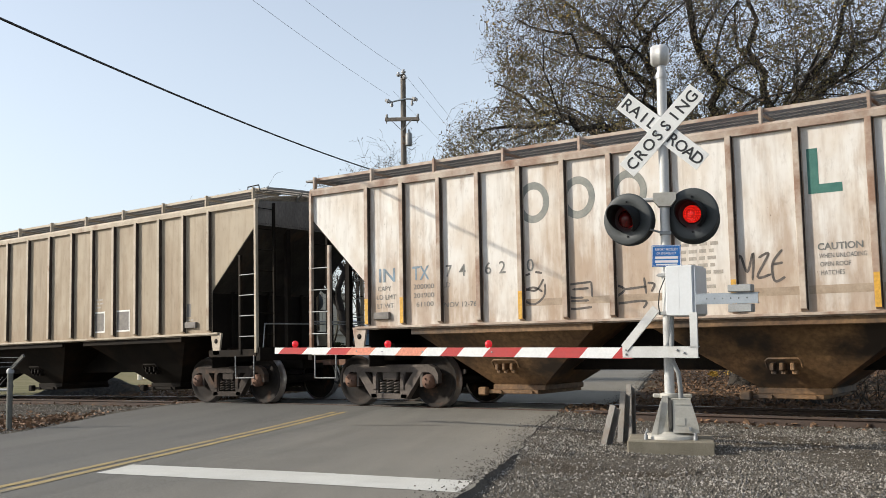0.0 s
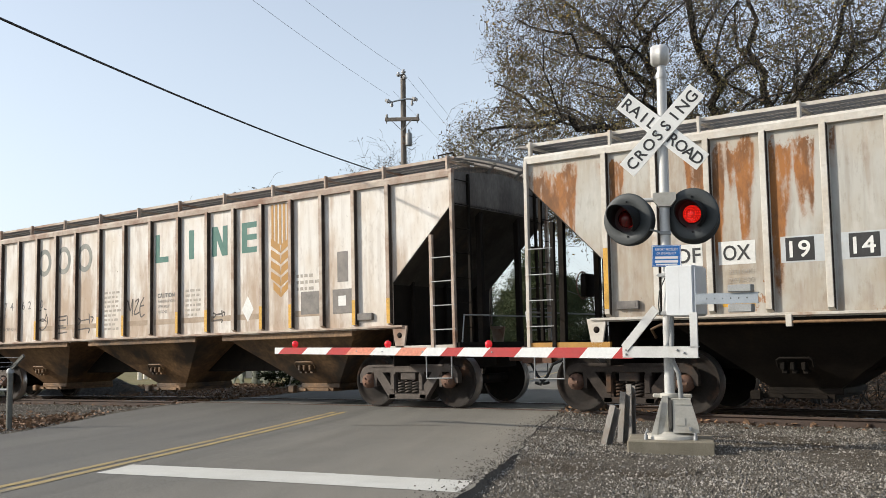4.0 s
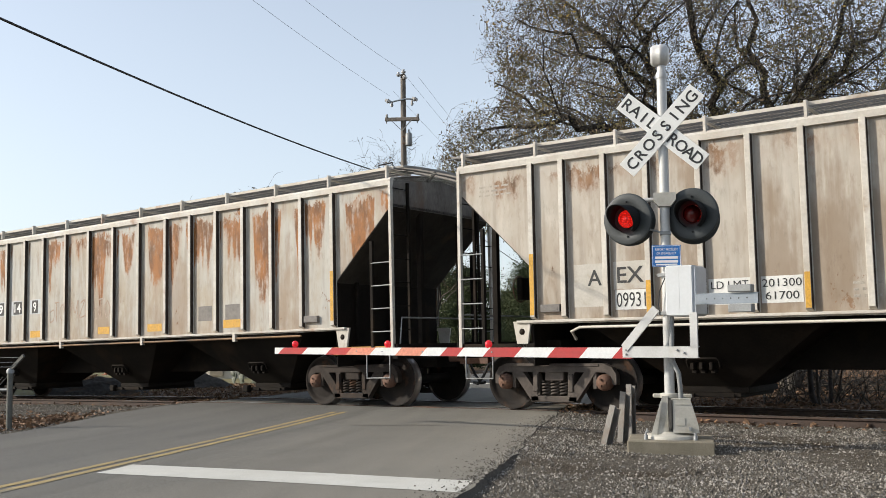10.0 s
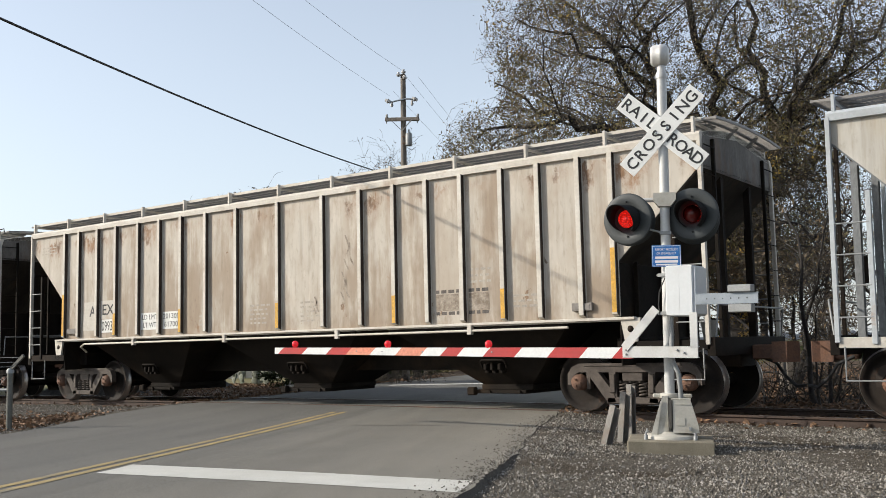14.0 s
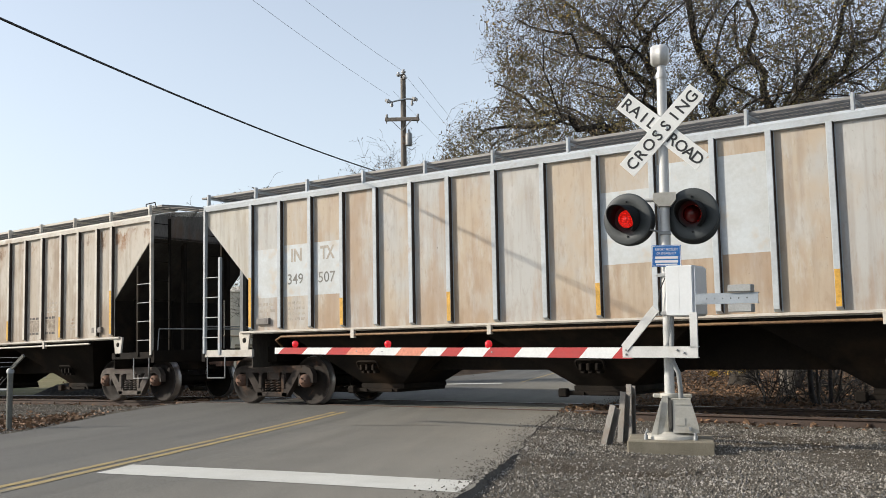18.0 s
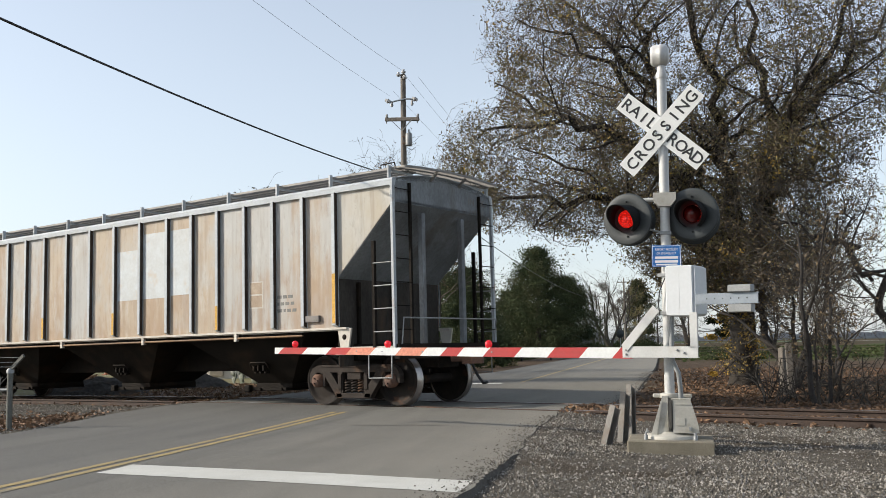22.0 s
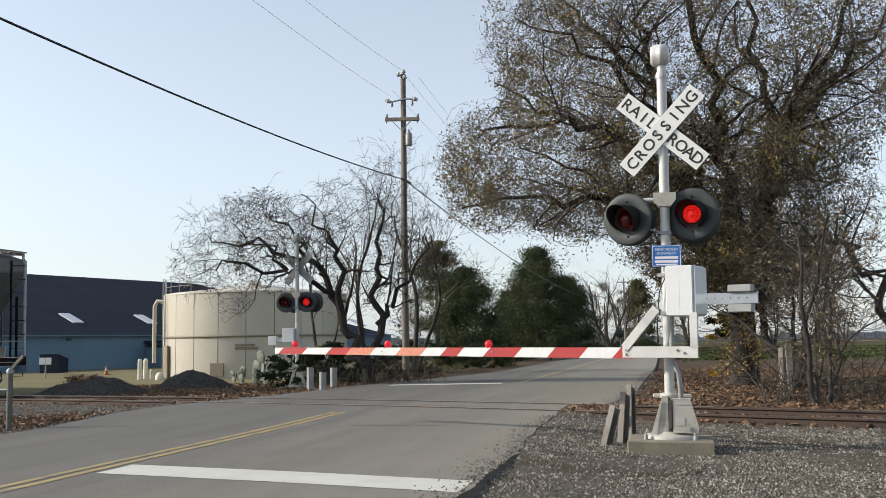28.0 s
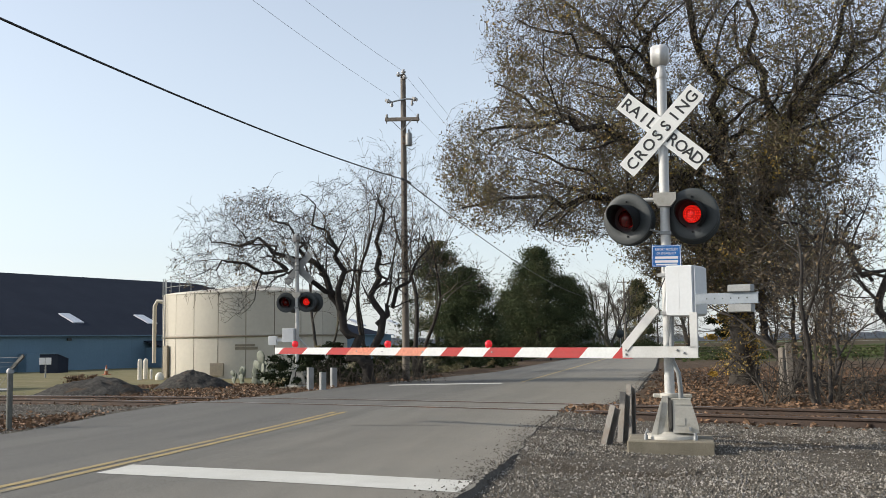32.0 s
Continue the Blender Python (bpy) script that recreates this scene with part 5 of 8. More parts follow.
        cp = Build().box(END + 0.1, 8.86, -0.10, 0.10, 0.76, 0.98, 0.02).prism([(8.80, -0.17), (9.02, -0.19), (9.17, -0.06), (9.12, 0.06), (9.0, 0.02), (8.98, 0.16), (8.80, 0.17)], 0.72, 1.02, "z")
        part("coupler", cp, "steel_rust", car, "rusty knuckle coupler", turn)
        part("air_hose", Build().tube([(8.5, 0.25, 0.80), (8.72, 0.27, 0.70), (8.86, 0.22, 0.50), (9.05, 0.12, 0.36), (9.18, 0.05, 0.38)], 0.025, 8), "tyre", car, m=turn)
        rail_ = Build().tube([(END + 0.07, -1.45, 1.10), (END + 0.12, -1.45, 1.55), (END + 0.12, 1.45, 1.55), (END + 0.07, 1.45, 1.10)], 0.014, 6)
        part("end_grab_rail", rail_, "galv_dull", car, m=turn)
    bw = Build()
    bw.lathe([(0.235, -0.014), (0.25, 0.0), (0.235, 0.014), (0.22, 0.0), (0.235, -0.014)], 26, "x")
    for k in range(4):
        t = k * math.pi / 2
        bw.tube([(0, 0, 0), (0, 0.23 * math.cos(t), 0.23 * math.sin(t))], 0.012, 6)
    part("brake_wheel", bw, "steel_rust", car, "rusty hand brake wheel", pose(-END - 0.16, 0.55, 2.05))
    part("brake_housing", Build().box(-END - 0.14, -END - 0.02, 0.40, 0.72, 1.85, 2.25, 0.02), under, car)
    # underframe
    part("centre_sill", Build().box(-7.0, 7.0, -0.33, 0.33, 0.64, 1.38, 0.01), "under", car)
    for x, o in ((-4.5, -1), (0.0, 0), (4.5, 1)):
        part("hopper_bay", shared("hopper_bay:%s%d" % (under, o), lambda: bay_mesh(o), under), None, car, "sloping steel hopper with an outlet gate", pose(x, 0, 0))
    if sill_pipe:
        pp = Build().tube([(-6.35, -1.40, 1.12), (-6.35, -1.55, 1.24), (-6.2, -1.57, 1.30), (6.2, -1.57, 1.30)], 0.022, 8)
        pipe = part("air_pipe", pp, low if style == "grey" else "under_brown", car)
        for x in (-4.4, -1.5, 1.5, 4.4):
            part("pipe_clamp", Build().box(x - 0.04, x + 0.04, -1.60, -1.53, 1.24, 1.40, 0.004), low, car)
    # trucks
    for s in (-1, 1):
        tb = Build().box(-0.17, 0.17, -1.04, 1.04, 0.47, 0.62, 0.015).box(-0.35, 0.35, -0.3, 0.3, 0.60, 0.80, 0.02)
        truck = part("truck", tb, cast, car, "cast steel two-axle freight truck", pose(s * TRUCK_X, 0, 0))
        for y in (0, 180):
            part("side_frame", shared("side_frame:" + cast, sideframe_mesh, cast), None, truck, m=pose(0, 0, 0, 0, 0, y))
            for x in (-0.16, 0.0, 0.16):
                part("spring", shared("spring:" + cast, spring_mesh, cast), None, truck, m=pose(0, 0, 0, 0, 0, y) @ pose(x, -1.0, 0))
        for a in (-1, 1):
            w = part("wheelset", shared("wheelset", wheelset_mesh, ["wheel", "tread"]), None, truck, "steel wheels on an axle", pose(a * AXLE_X, 0, WHEEL_R))
            WHEELS.append((w, a * AXLE_X))
            for y in (0, 180):
                part("bearing", shared("bearing", bearing_mesh, "steel_rust"), None, truck, m=pose(a * AXLE_X, 0, WHEEL_R) @ pose(0, 0, 0, 0, 0, y))
            part("brake_beam", shared("brake_beam", lambda: Build().box(-0.05, 0.05, -0.75, 0.75, 0.3, 0.38, 0.01), "under"), None, truck, m=pose(a * 0.38, 0, 0))
    CARS.append((car, offset))
    return car, panels


def mark(car, name, x0, x1, z0, z1, material, label="", y=-SHEET - 0.0025):
    """A flat painted patch on the near side."""
    b = Build().box(x0, x1, y, -SHEET + 0.001, z0, z1)
    return part(name, b, material, car, label)


def rib_mark(car, x, z0, z1):
    b = Build().add([(-0.037, -0.0845, z0), (0.037, -0.0845, z0), (0.037, -0.0845, z1), (-0.037, -0.0845, z1), (-0.037, -0.081, z0), (0.037, -0.081, z0), (0.037, -0.081, z1), (-0.037, -0.081, z1)],
                    [(0, 1, 2, 3), (7, 6, 5, 4), (0, 4, 5, 1), (2, 6, 7, 3), (1, 5, 6, 2), (0, 3, 7, 4)])
    part("reflector_strip", b, "yellow_mark", car, "yellow reflector strip on a rib", pose(x, -SHEET, 0))


def words(car, body, x, z, size, material="stencil", width=None, bold=0.0):
    return text("stencil", body, size, material, car, pose(x, -SHEET - 0.005, z, 90, 0, 0), width, bold=bold)


OFF_A, OFF_B, OFF_C, OFF_D = -36.349, -18.183, 0.0, 18.45
car_0, p0 = hopper_car("tan", RIBS_18, OFF_A - 18.2, "tan steel covered hopper car with ribbed sides and grey patches", sill_pipe=False, cast="truck_dark")
car_a, pa = hopper_car("cream", RIBS_18, OFF_A, "cream covered hopper car with rust streaks and green painted bars", under="under_brown", sill_pipe=False, end_board="patch_dull")
car_b, pb = hopper_car("rusty", RIBS_18, OFF_B, "pale grey covered hopper car with heavy orange rust patches", end_board="ochre", cast="truck_dark")
car_c, pc = hopper_car("grey", RIBS_19, OFF_C, "dirty beige-grey covered hopper car with yellow reflector strips")
car_d, pd = hopper_car("orange", RIBS_18, OFF_D, "covered hopper car with peeling orange-tan sides and pale blue-grey ribs", end_board="patch_dull", cast="truck_dark")

# ---- markings on the cars


def strokes(car, x, z, size, lines, material="spray", w=0.022):
    """Sprayed flat strokes; lines of (across, up) in units of size, from the middle."""
    b = Build()
    for line in lines:
        pts = [Vector((x + size * u, 0, z + size * v)) for u, v in line]
        soft = []
        for i in range(len(pts) - 1):
            a, p, q, e = pts[max(0, i - 1)], pts[i], pts[i + 1], pts[min(len(pts) - 1, i + 2)]
            for k in range(6):
                t = k / 6
                soft.append(0.5 * ((2 * p) + (q - a) * t + (2 * a - 5 * p + 4 * q - e) * t * t + (3 * p - a - 3 * q + e) * t ** 3))
        soft.append(pts[-1])
        v = []
        for i, p in enumerate(soft):
            d = (soft[min(i + 1, len(soft) - 1)] - soft[max(i - 1, 0)]).normalized()
            o = Vector((-d.z, 0, d.x)) * w * (0.5 if 0 < i < len(soft) - 1 else 0.3)
            v += [(p.x - o.x, -SHEET - 0.0035, p.z - o.z), (p.x + o.x, -SHEET - 0.0035, p.z + o.z)]
        b.add(v, [(2 * i, 2 * i + 1, 2 * i + 3, 2 * i + 2) for i in range(len(soft) - 1)])
    part("graffiti", b, material, car, "sprayed scrawl")


BOWL = (((-0.5, 0.3), (-0.42, -0.2), (0, -0.45), (0.4, -0.2), (0.45, 0.2)), ((-0.4, 0.1), (0.1, 0.0), (0.4, 0.35)), ((-0.45, -0.05), (0.0, 0.1), (0.35, -0.05)), ((-0.3, 0.5), (-0.1, 0.55)), ((0.1, 0.6), (0.35, 0.55)))
MASK = (((-0.45, 0.35), (0.4, 0.4)), ((0.4, 0.4), (0.42, -0.1)), ((-0.45, 0.35), (-0.42, -0.05), (0.1, -0.1)), ((-0.3, 0.18), (0.3, 0.2)), ((-0.4, -0.2), (0.3, -0.2)), ((-0.42, -0.2), (-0.4, -0.45), (0.4, -0.42)))
ARROW = (((-0.6, 0.2), (-0.3, 0.05), (-0.55, -0.15)), ((-0.3, 0.05), (0.35, 0.1)), ((0.3, 0.35), (0.35, -0.1)), ((0.4, 0.2), (0.6, 0.15), (0.5, -0.05)), ((-0.6, -0.35), (0.3, -0.3), (0.25, -0.5)))
ZIGZAG = (((-0.7, -0.3), (-0.5, 0.4), (-0.3, -0.1), (-0.1, 0.45), (-0.15, -0.35)), ((0.05, 0.3), (0.35, 0.4), (0.0, -0.25), (0.4, -0.2)), ((0.75, 0.5), (0.45, 0.1), (0.5, -0.4), (0.8, -0.3)), ((0.45, 0.08), (0.75, 0.12)))
LOOPS = (((-0.6, 0.4), (-0.55, -0.4)), ((-0.6, 0.0), (-0.3, 0.1), (-0.3, -0.3), (-0.55, -0.4)), ((-0.1, 0.4), (-0.1, -0.4)), ((-0.25, 0.4), (0.1, 0.42)), ((0.3, 0.35), (0.15, 0.0), (0.3, -0.35), (0.5, 0.0), (0.3, 0.35)))
SCRAPE = (((-0.1, 0.5), (0.02, 0.2), (-0.05, 0.0)), ((0.05, 0.3), (0.08, -0.1), (0.2, -0.3)), ((-0.15, -0.1), (0.0, -0.4)))


def ring(car, x, z, ro, ri, material, squash=1.25):
    b, n = Build(), 36
    v = []
    for k in range(n):
        t = 2 * math.pi * k / n
        for r in (ro, ri):
            for y in (-SHEET - 0.003, -SHEET + 0.001):
                v.append((x + r * math.cos(t), y, z + r * squash * math.sin(t)))
    f = []
    for k in range(n):
        o, p = 4 * k, 4 * ((k + 1) % n)
        f += [(o, p, p + 2, o + 2), (o, o + 1, p + 1, p), (o + 2, p + 2, p + 3, o + 3)]
    part("emblem_ring", b.add(v, f), material, car, "faded painted ring")


def bars(car, x, z, w, rows, pitch=0.085, h=0.035, seed=1, material="stencil_faint"):
    """Lines of small stencilling too worn to read."""
    rnd = random.Random(seed)
    for k in range(rows):
        u, row = 0.0, []
        b = Build()
        while u < w * rnd.uniform(0.75, 1.0):
            c = rnd.uniform(0.05, 0.14)
            b.box(x + u, x + u + c, -SHEET - 0.003, -SHEET + 0.001, z - k * pitch - h, z - k * pitch)
            u += c + 0.04
        tagged(part("stencil_line", b, material, car, "worn line of small stencilling"), kind="stuff")


def plain_marks():
    # first car
    for x0, x1 in ((2.95, 3.45), (3.86, 4.35)):
        mark(car_0, "placard_frame", x0 - 0.035, x1 + 0.035, 1.545, 2.015, "patch_white", "white frame of a placard", -SHEET - 0.0018)
        mark(car_0, "placard_patch", x0, x1, 1.58, 1.98, "patch_grey", "faded grey placard patch")
    mark(car_0, "placard_patch", 6.16, 6.42, 1.77, 2.04, "patch_grey")
    bars(car_0, 6.15, 1.72, 0.4, 2, seed=3)
    bars(car_0, 2.95, 2.3, 0.4, 3, seed=4)
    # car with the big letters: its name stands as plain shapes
    for x in (-3.62, -2.83, -1.99):
        ring(car_a, x, 3.28, 0.29, 0.185, "grey_letter", 1.12)
    for x0, x1, z0 in ((0.57, 0.71, 2.97), (1.66, 1.82, 2.97), (2.38, 2.52, 2.97), (2.70, 2.84, 2.97), (3.26, 3.41, 2.97)):
        mark(car_a, "emblem_bar", x0, x1, z0, 3.57, "green_letter", "green painted bar")
    mark(car_a, "emblem_bar", 0.71, 1.0, 2.97, 3.09, "green_letter")
    for z in (2.97, 3.22, 3.46):
        mark(car_a, "emblem_bar", 3.41, 3.68, z, z + 0.11, "green_letter")
    part("emblem_bar", Build().add([(x, y, z) for y in (-SHEET - 0.003, -SHEET + 0.001) for x, z in ((2.40, 3.57), (2.54, 3.57), (2.82, 2.97), (2.68, 2.97))],
                                   [(0, 1, 2, 3), (7, 6, 5, 4), (0, 4, 5, 1), (1, 5, 6, 2), (2, 6, 7, 3), (3, 7, 4, 0)]), "green_letter", car_a)
    for k in range(5):
        mark(car_a, "emblem_stalk", 4.09 + 0.105 * k, 4.15 + 0.105 * k, 3.05 + 0.05 * abs(k - 2), 3.84, "ochre", "ochre stalk of the grain emblem")
    for k in range(5):
        for s in (-1, 1):
            z = 2.05 + 0.21 * k
            w = 0.26 if k else 0.2
            v = [(4.335, z), (4.335 + s * w, z + 0.16), (4.335 + s * w, z + 0.30), (4.335 + s * 0.02, z + 0.17)]
            b = Build().prism(v, -SHEET - 0.003, -SHEET + 0.001)
            part("emblem_leaf", b, "ochre", car_a, "ochre leaf of the grain emblem")
    words(car_a, "IN", -6.60, 2.30, 0.24, "blue_letter", 0.36, 0.004)
    words(car_a, "TX", -5.86, 2.30, 0.24, "blue_letter", 0.36, 0.004)
    for ch, x in zip("74620", (-5.27, -5.00, -4.49, -4.22, -3.70)):
        words(car_a, ch, x, 2.30, 0.20, "stencil", None, 0.002)
    for body, x, z in (("CAPY", -6.66, 2.07), ("LD LMT", -6.62, 1.92), ("LT WT", -6.64, 1.77), ("200000", -5.80, 2.07), ("201900", -5.80, 1.92), ("61100", -5.78, 1.77), ("LD", -5.32, 2.07), ("NOV 12-76", -5.05, 1.74)):
        words(car_a, body, x, z, 0.085, "stencil", 0.085 * 0.85 * len(body))
    words(car_a, "CAUTION", 0.93, 2.27, 0.09, "stencil", 0.56, 0.003)
    for body, z in (("WHEN UNLOADING", 2.15), ("OPEN ROOF", 2.04), ("HATCHES", 1.93)):
        words(car_a, body, 0.66 + 0.019 * len(body) + 0.03, z, 0.062, "stencil", 0.042 * len(body))
    bars(car_a, 1.55, 2.35, 0.5, 6, 0.10, 0.05, 5, "stencil_faint")
    bars(car_a, -1.22, 2.45, 0.5, 9, 0.10, 0.05, 6, "stencil_faint")
    bars(car_a, 4.75, 2.45, 0.5, 3, 0.12, 0.06, 7, "stencil_faint")
    mark(car_a, "placard_patch", 4.86, 5.40, 1.70, 2.12, "patch_grey", "dark placard patch", -SHEET - 0.006)
    mark(car_a, "placard_patch", 5.66, 6.16, 1.68, 2.12, "patch_grey", "dark placard patch", -SHEET - 0.006)
    mark(car_a, "placard_label", 5.80, 5.98, 1.82, 2.0, "patch_white", "white label", -SHEET - 0.009)
    mark(car_a, "placard_patch", 5.78, 6.04, 2.25, 2.80, "patch_grey", "dark louvred placard")
    b = Build().prism([(3.42, 1.62), (3.58, 1.86), (3.42, 2.12), (3.25, 1.86)], -SHEET - 0.003, -SHEET + 0.001)
    part("placard_diamond", b, "patch_white", car_a, "white diamond placard")
    for i in range(len(RIBS_18) - 1):
        if i in (4, 5, 6, 8, 9, 10, 11, 12, 14):
            mark(car_a, "band", RIBS_18[i] + 0.06, RIBS_18[i + 1] - 0.06, 1.66, 1.77, "faded_band", "faded brown band along the side")
    for k in (0, 1, 4, 7, 8, 10, 11, 13, 14, 16, 17):
        rib_mark(car_a, RIBS_18[k], 1.46, 1.90)
    for x, z, size, lines in ((-3.66, 1.90, 0.48, BOWL), (-2.83, 1.80, 0.46, MASK), (-1.95, 1.82, 0.52, ARROW), (-0.15, 2.04, 0.46, ZIGZAG), (2.58, 1.78, 0.30, ARROW)):
        strokes(car_a, x, z, size, lines, w=0.034)
    # rusty car
    for body, x0, x1 in (("OF", -5.99, -5.56), ("OX", -5.33, -4.82)):
        mark(car_b, "number_patch", x0, x1, 2.10, 2.42, "patch_white", "white number patch")
        text("lettering", body, 0.21, "letter_black", car_b, pose((x0 + x1) / 2, -SHEET - 0.006, 2.26, 90, 0, 0), width=0.38, bold=0.004)
    for body, x, x0, x1 in (("19", -4.23, -4.48, -3.92), ("14", -3.43, -3.71, -3.10), ("9", -2.68, -2.90, -2.28)):
        mark(car_b, "number_patch", x0, x1, 2.08, 2.43, "patch_pale", "pale number patch")
        w = 0.185 if len(body) > 1 else 0.13
        mark(car_b, "number_plate", x - w, x + w, 2.10, 2.41, "letter_black", "black number square", -SHEET - 0.005)
        text("lettering", body, 0.22, "sign_white", car_b, pose(x, -SHEET - 0.009, 2.255, 90, 0, 0), width=0.27 if len(body) > 1 else 0.13, bold=0.004)
    for body, x, z in (("CAPY", -5.78, 2.0), ("LD LMT", -5.74, 1.88), ("LT WT", -5.76, 1.76), ("201000", -5.02, 2.0), ("201700", -5.02, 1.88), ("61300", -5.02, 1.76)):
        words(car_b, body, x, z, 0.075, "stencil_faint", 0.075 * 0.8 * len(body))
    for x0, x1 in ((-5.3, -4.85), (-2.86, -2.36), (-0.15, 0.28), (1.62, 2.1), (4.02, 4.56)):
        mark(car_b, "reflector_patch", x0, x1, 1.52, 1.68, "yellow_mark", "yellow reflector patch")
    for x0, x1 in ((3.27, 3.68), (4.08, 4.50)):
        mark(car_b, "placard_patch", x0, x1, 1.68, 1.98, "patch_grey", "grey placard patch")
    for x in (RIBS_18[0], RIBS_18[17]):
        rib_mark(car_b, x, 1.55, 2.45)
    for x, lines in ((-1.72, LOOPS), (-0.86, ZIGZAG), (0.02, LOOPS)):
        strokes(car_b, x, 2.08, 0.56, lines, "faded_red", 0.03)
    # beige car
    mark(car_c, "number_patch", -6.30, -5.82, 1.60, 2.24, "patch_dull", "white-primed number patch")
    mark(car_c, "number_patch", -5.64, -5.12, 1.84, 2.25, "patch_dull", "white-primed number patch")
    mark(car_c, "number_patch", -5.62, -5.12, 1.54, 1.83, "patch_white", "white number patch")
    text("lettering", "A", 0.24, "letter_black", car_c, pose(-5.95, -SHEET - 0.006, 2.03, 90, 0, 0), bold=0.004)
    text("lettering", "EX", 0.24, "letter_black", car_c, pose(-5.37, -SHEET - 0.006, 2.05, 90, 0, 0), width=0.42, bold=0.004)
    text("lettering", "09931", 0.22, "letter_black", car_c, pose(-5.37, -SHEET - 0.006, 1.685, 90, 0, 0), width=0.46)
    for x0, x1, a, b in ((-4.20, -3.60, "LD LMT", "LT WT"), (-3.47, -2.92, "201300", "61700")):
        mark(car_c, "number_patch", x0, x1, 1.56, 1.92, "patch_white", "white data patch")
        text("lettering", a, 0.11, "letter_black", car_c, pose((x0 + x1) / 2, -SHEET - 0.006, 1.83, 90, 0, 0), width=0.52)
        text("lettering", b, 0.11, "letter_black", car_c, pose((x0 + x1) / 2, -SHEET - 0.006, 1.66, 90, 0, 0), width=0.44)
    for k in (0, 18):
        rib_mark(car_c, RIBS_19[k], 1.50, 2.45)
    for k in (3, 6, 9, 12, 15):
        rib_mark(car_c, RIBS_19[k], 1.48, 1.95)
    for x, w, sd in ((3.70, 0.46, 26), (4.36, 0.40, 27)):
        mark(car_c, "placard_patch", x, x + w, 1.64, 1.92, "chipped", "worn brown placard patch")
        for z in (1.99, 1.63):
            bars(car_c, x, z, w, 1, 0.1, 0.055, sd, "spray")
    bars(car_c, 4.40, 2.32, 0.4, 3, 0.10, 0.04, 28)
    bars(car_c, -0.80, 1.95, 0.5, 5, seed=21)
    bars(car_c, 0.55, 1.95, 0.5, 5, seed=22)
    bars(car_c, -2.3, 1.8, 0.4, 3, seed=23)
    bars(car_c, 5.2, 1.85, 0.45, 3, seed=24)
    bars(car_c, -8.0, 3.62, 0.6, 3, 0.07, 0.03, 25)
    for x, z, size in ((1.75, 2.75, 0.7), (1.65, 2.15, 0.6), (0.95, 1.85, 0.35), (5.75, 2.45, 0.5)):
        strokes(car_c, x, z, size, SCRAPE, "chipped", 0.035)
    # last car
    for x0, x1, z0, z1 in ((-6.95, -6.29, 2.05, 2.98), (-6.16, -5.50, 2.05, 3.02), (-5.37, -4.71, 2.05, 3.02)):
        mark(car_d, "repaint_patch", x0, x1, z0, z1, "patch_pale", "pale grey repainted patch")
    for x0, x1, z0, z1 in ((0.52, 1.30, 2.22, 3.30), (1.43, 2.21, 2.22, 3.62), (2.34, 3.0, 2.25, 3.62)):
        mark(car_d, "repaint_patch", x0, x1, z0, z1, "patch_pale", "pale grey repainted patch")
    text("lettering", "IN", 0.24, "stencil_faint", car_d, pose(-5.83, -SHEET - 0.006, 2.82, 90, 0, 0), width=0.28, bold=0.012)
    text("lettering", "TX", 0.24, "stencil_faint", car_d, pose(-5.04, -SHEET - 0.006, 2.82, 90, 0, 0), width=0.36, bold=0.012)
    text("lettering", "349", 0.20, "stencil", car_d, pose(-5.86, -SHEET - 0.006, 2.37, 90, 0, 0), width=0.40, bold=0.002)
    text("lettering", "507", 0.20, "stencil", car_d, pose(-5.06, -SHEET - 0.006, 2.37, 90, 0, 0), width=0.42, bold=0.002)
    bars(car_d, -6.85, 1.95, 0.45, 3, 0.12, 0.06, 41)
    bars(car_d, -6.05, 1.95, 0.45, 4, 0.10, 0.05, 42)
    mark(car_d, "placard_patch", 4.72, 5.12, 1.86, 2.38, "patch_dull", "worn pale placard with two brown squares")
    for z in (1.94, 2.19):
        mark(car_d, "placard_label", 4.76, 5.08, z - 0.05, z + 0.17, "faded_band", "", -SHEET - 0.005)
    bars(car_d, 5.5, 2.08, 0.45, 3, 0.13, 0.06, 43, "stencil")
    for k, z in ((0, 2.45), (17, 2.40)):
        rib_mark(car_d, RIBS_18[k], 1.50, z)
    for k in (3, 6, 9, 13):
        rib_mark(car_d, RIBS_18[k], 1.48, 1.96)
    for car, ribs in ((car_0, RIBS_18), (car_a, RIBS_18), (car_b, RIBS_18), (car_c, RIBS_19), (car_d, RIBS_18)):
        for x in (-6.7, 6.45):
            h = Build().box(x - 0.17, x + 0.17, -SHEET - 0.06, -SHEET, 1.54, 1.66, 0.006).box(x - 0.13, x + 0.13, -SHEET - 0.064, -SHEET - 0.058, 1.565, 1.635)
            part("card_holder", h, "patch_grey", car, "small metal routing card holder")


plain_marks()
for car, body in ((car_a, "IN TX"), (car_d, "IN TX")):
    text("lettering", body, 0.13, "patch_grey", car, pose(END + 0.004, 1.05, 3.82, 90, 0, 90), width=0.55, bold=0.003)
text("lettering", "349507", 0.11, "patch_grey", car_d, pose(END + 0.004, 1.05, 3.62, 90, 0, 90), width=0.5)
text("lettering", "OFOX", 0.13, "patch_grey", car_b, pose(END + 0.004, 1.05, 3.72, 90, 0, 90), width=0.5)

# ---- poles and wires


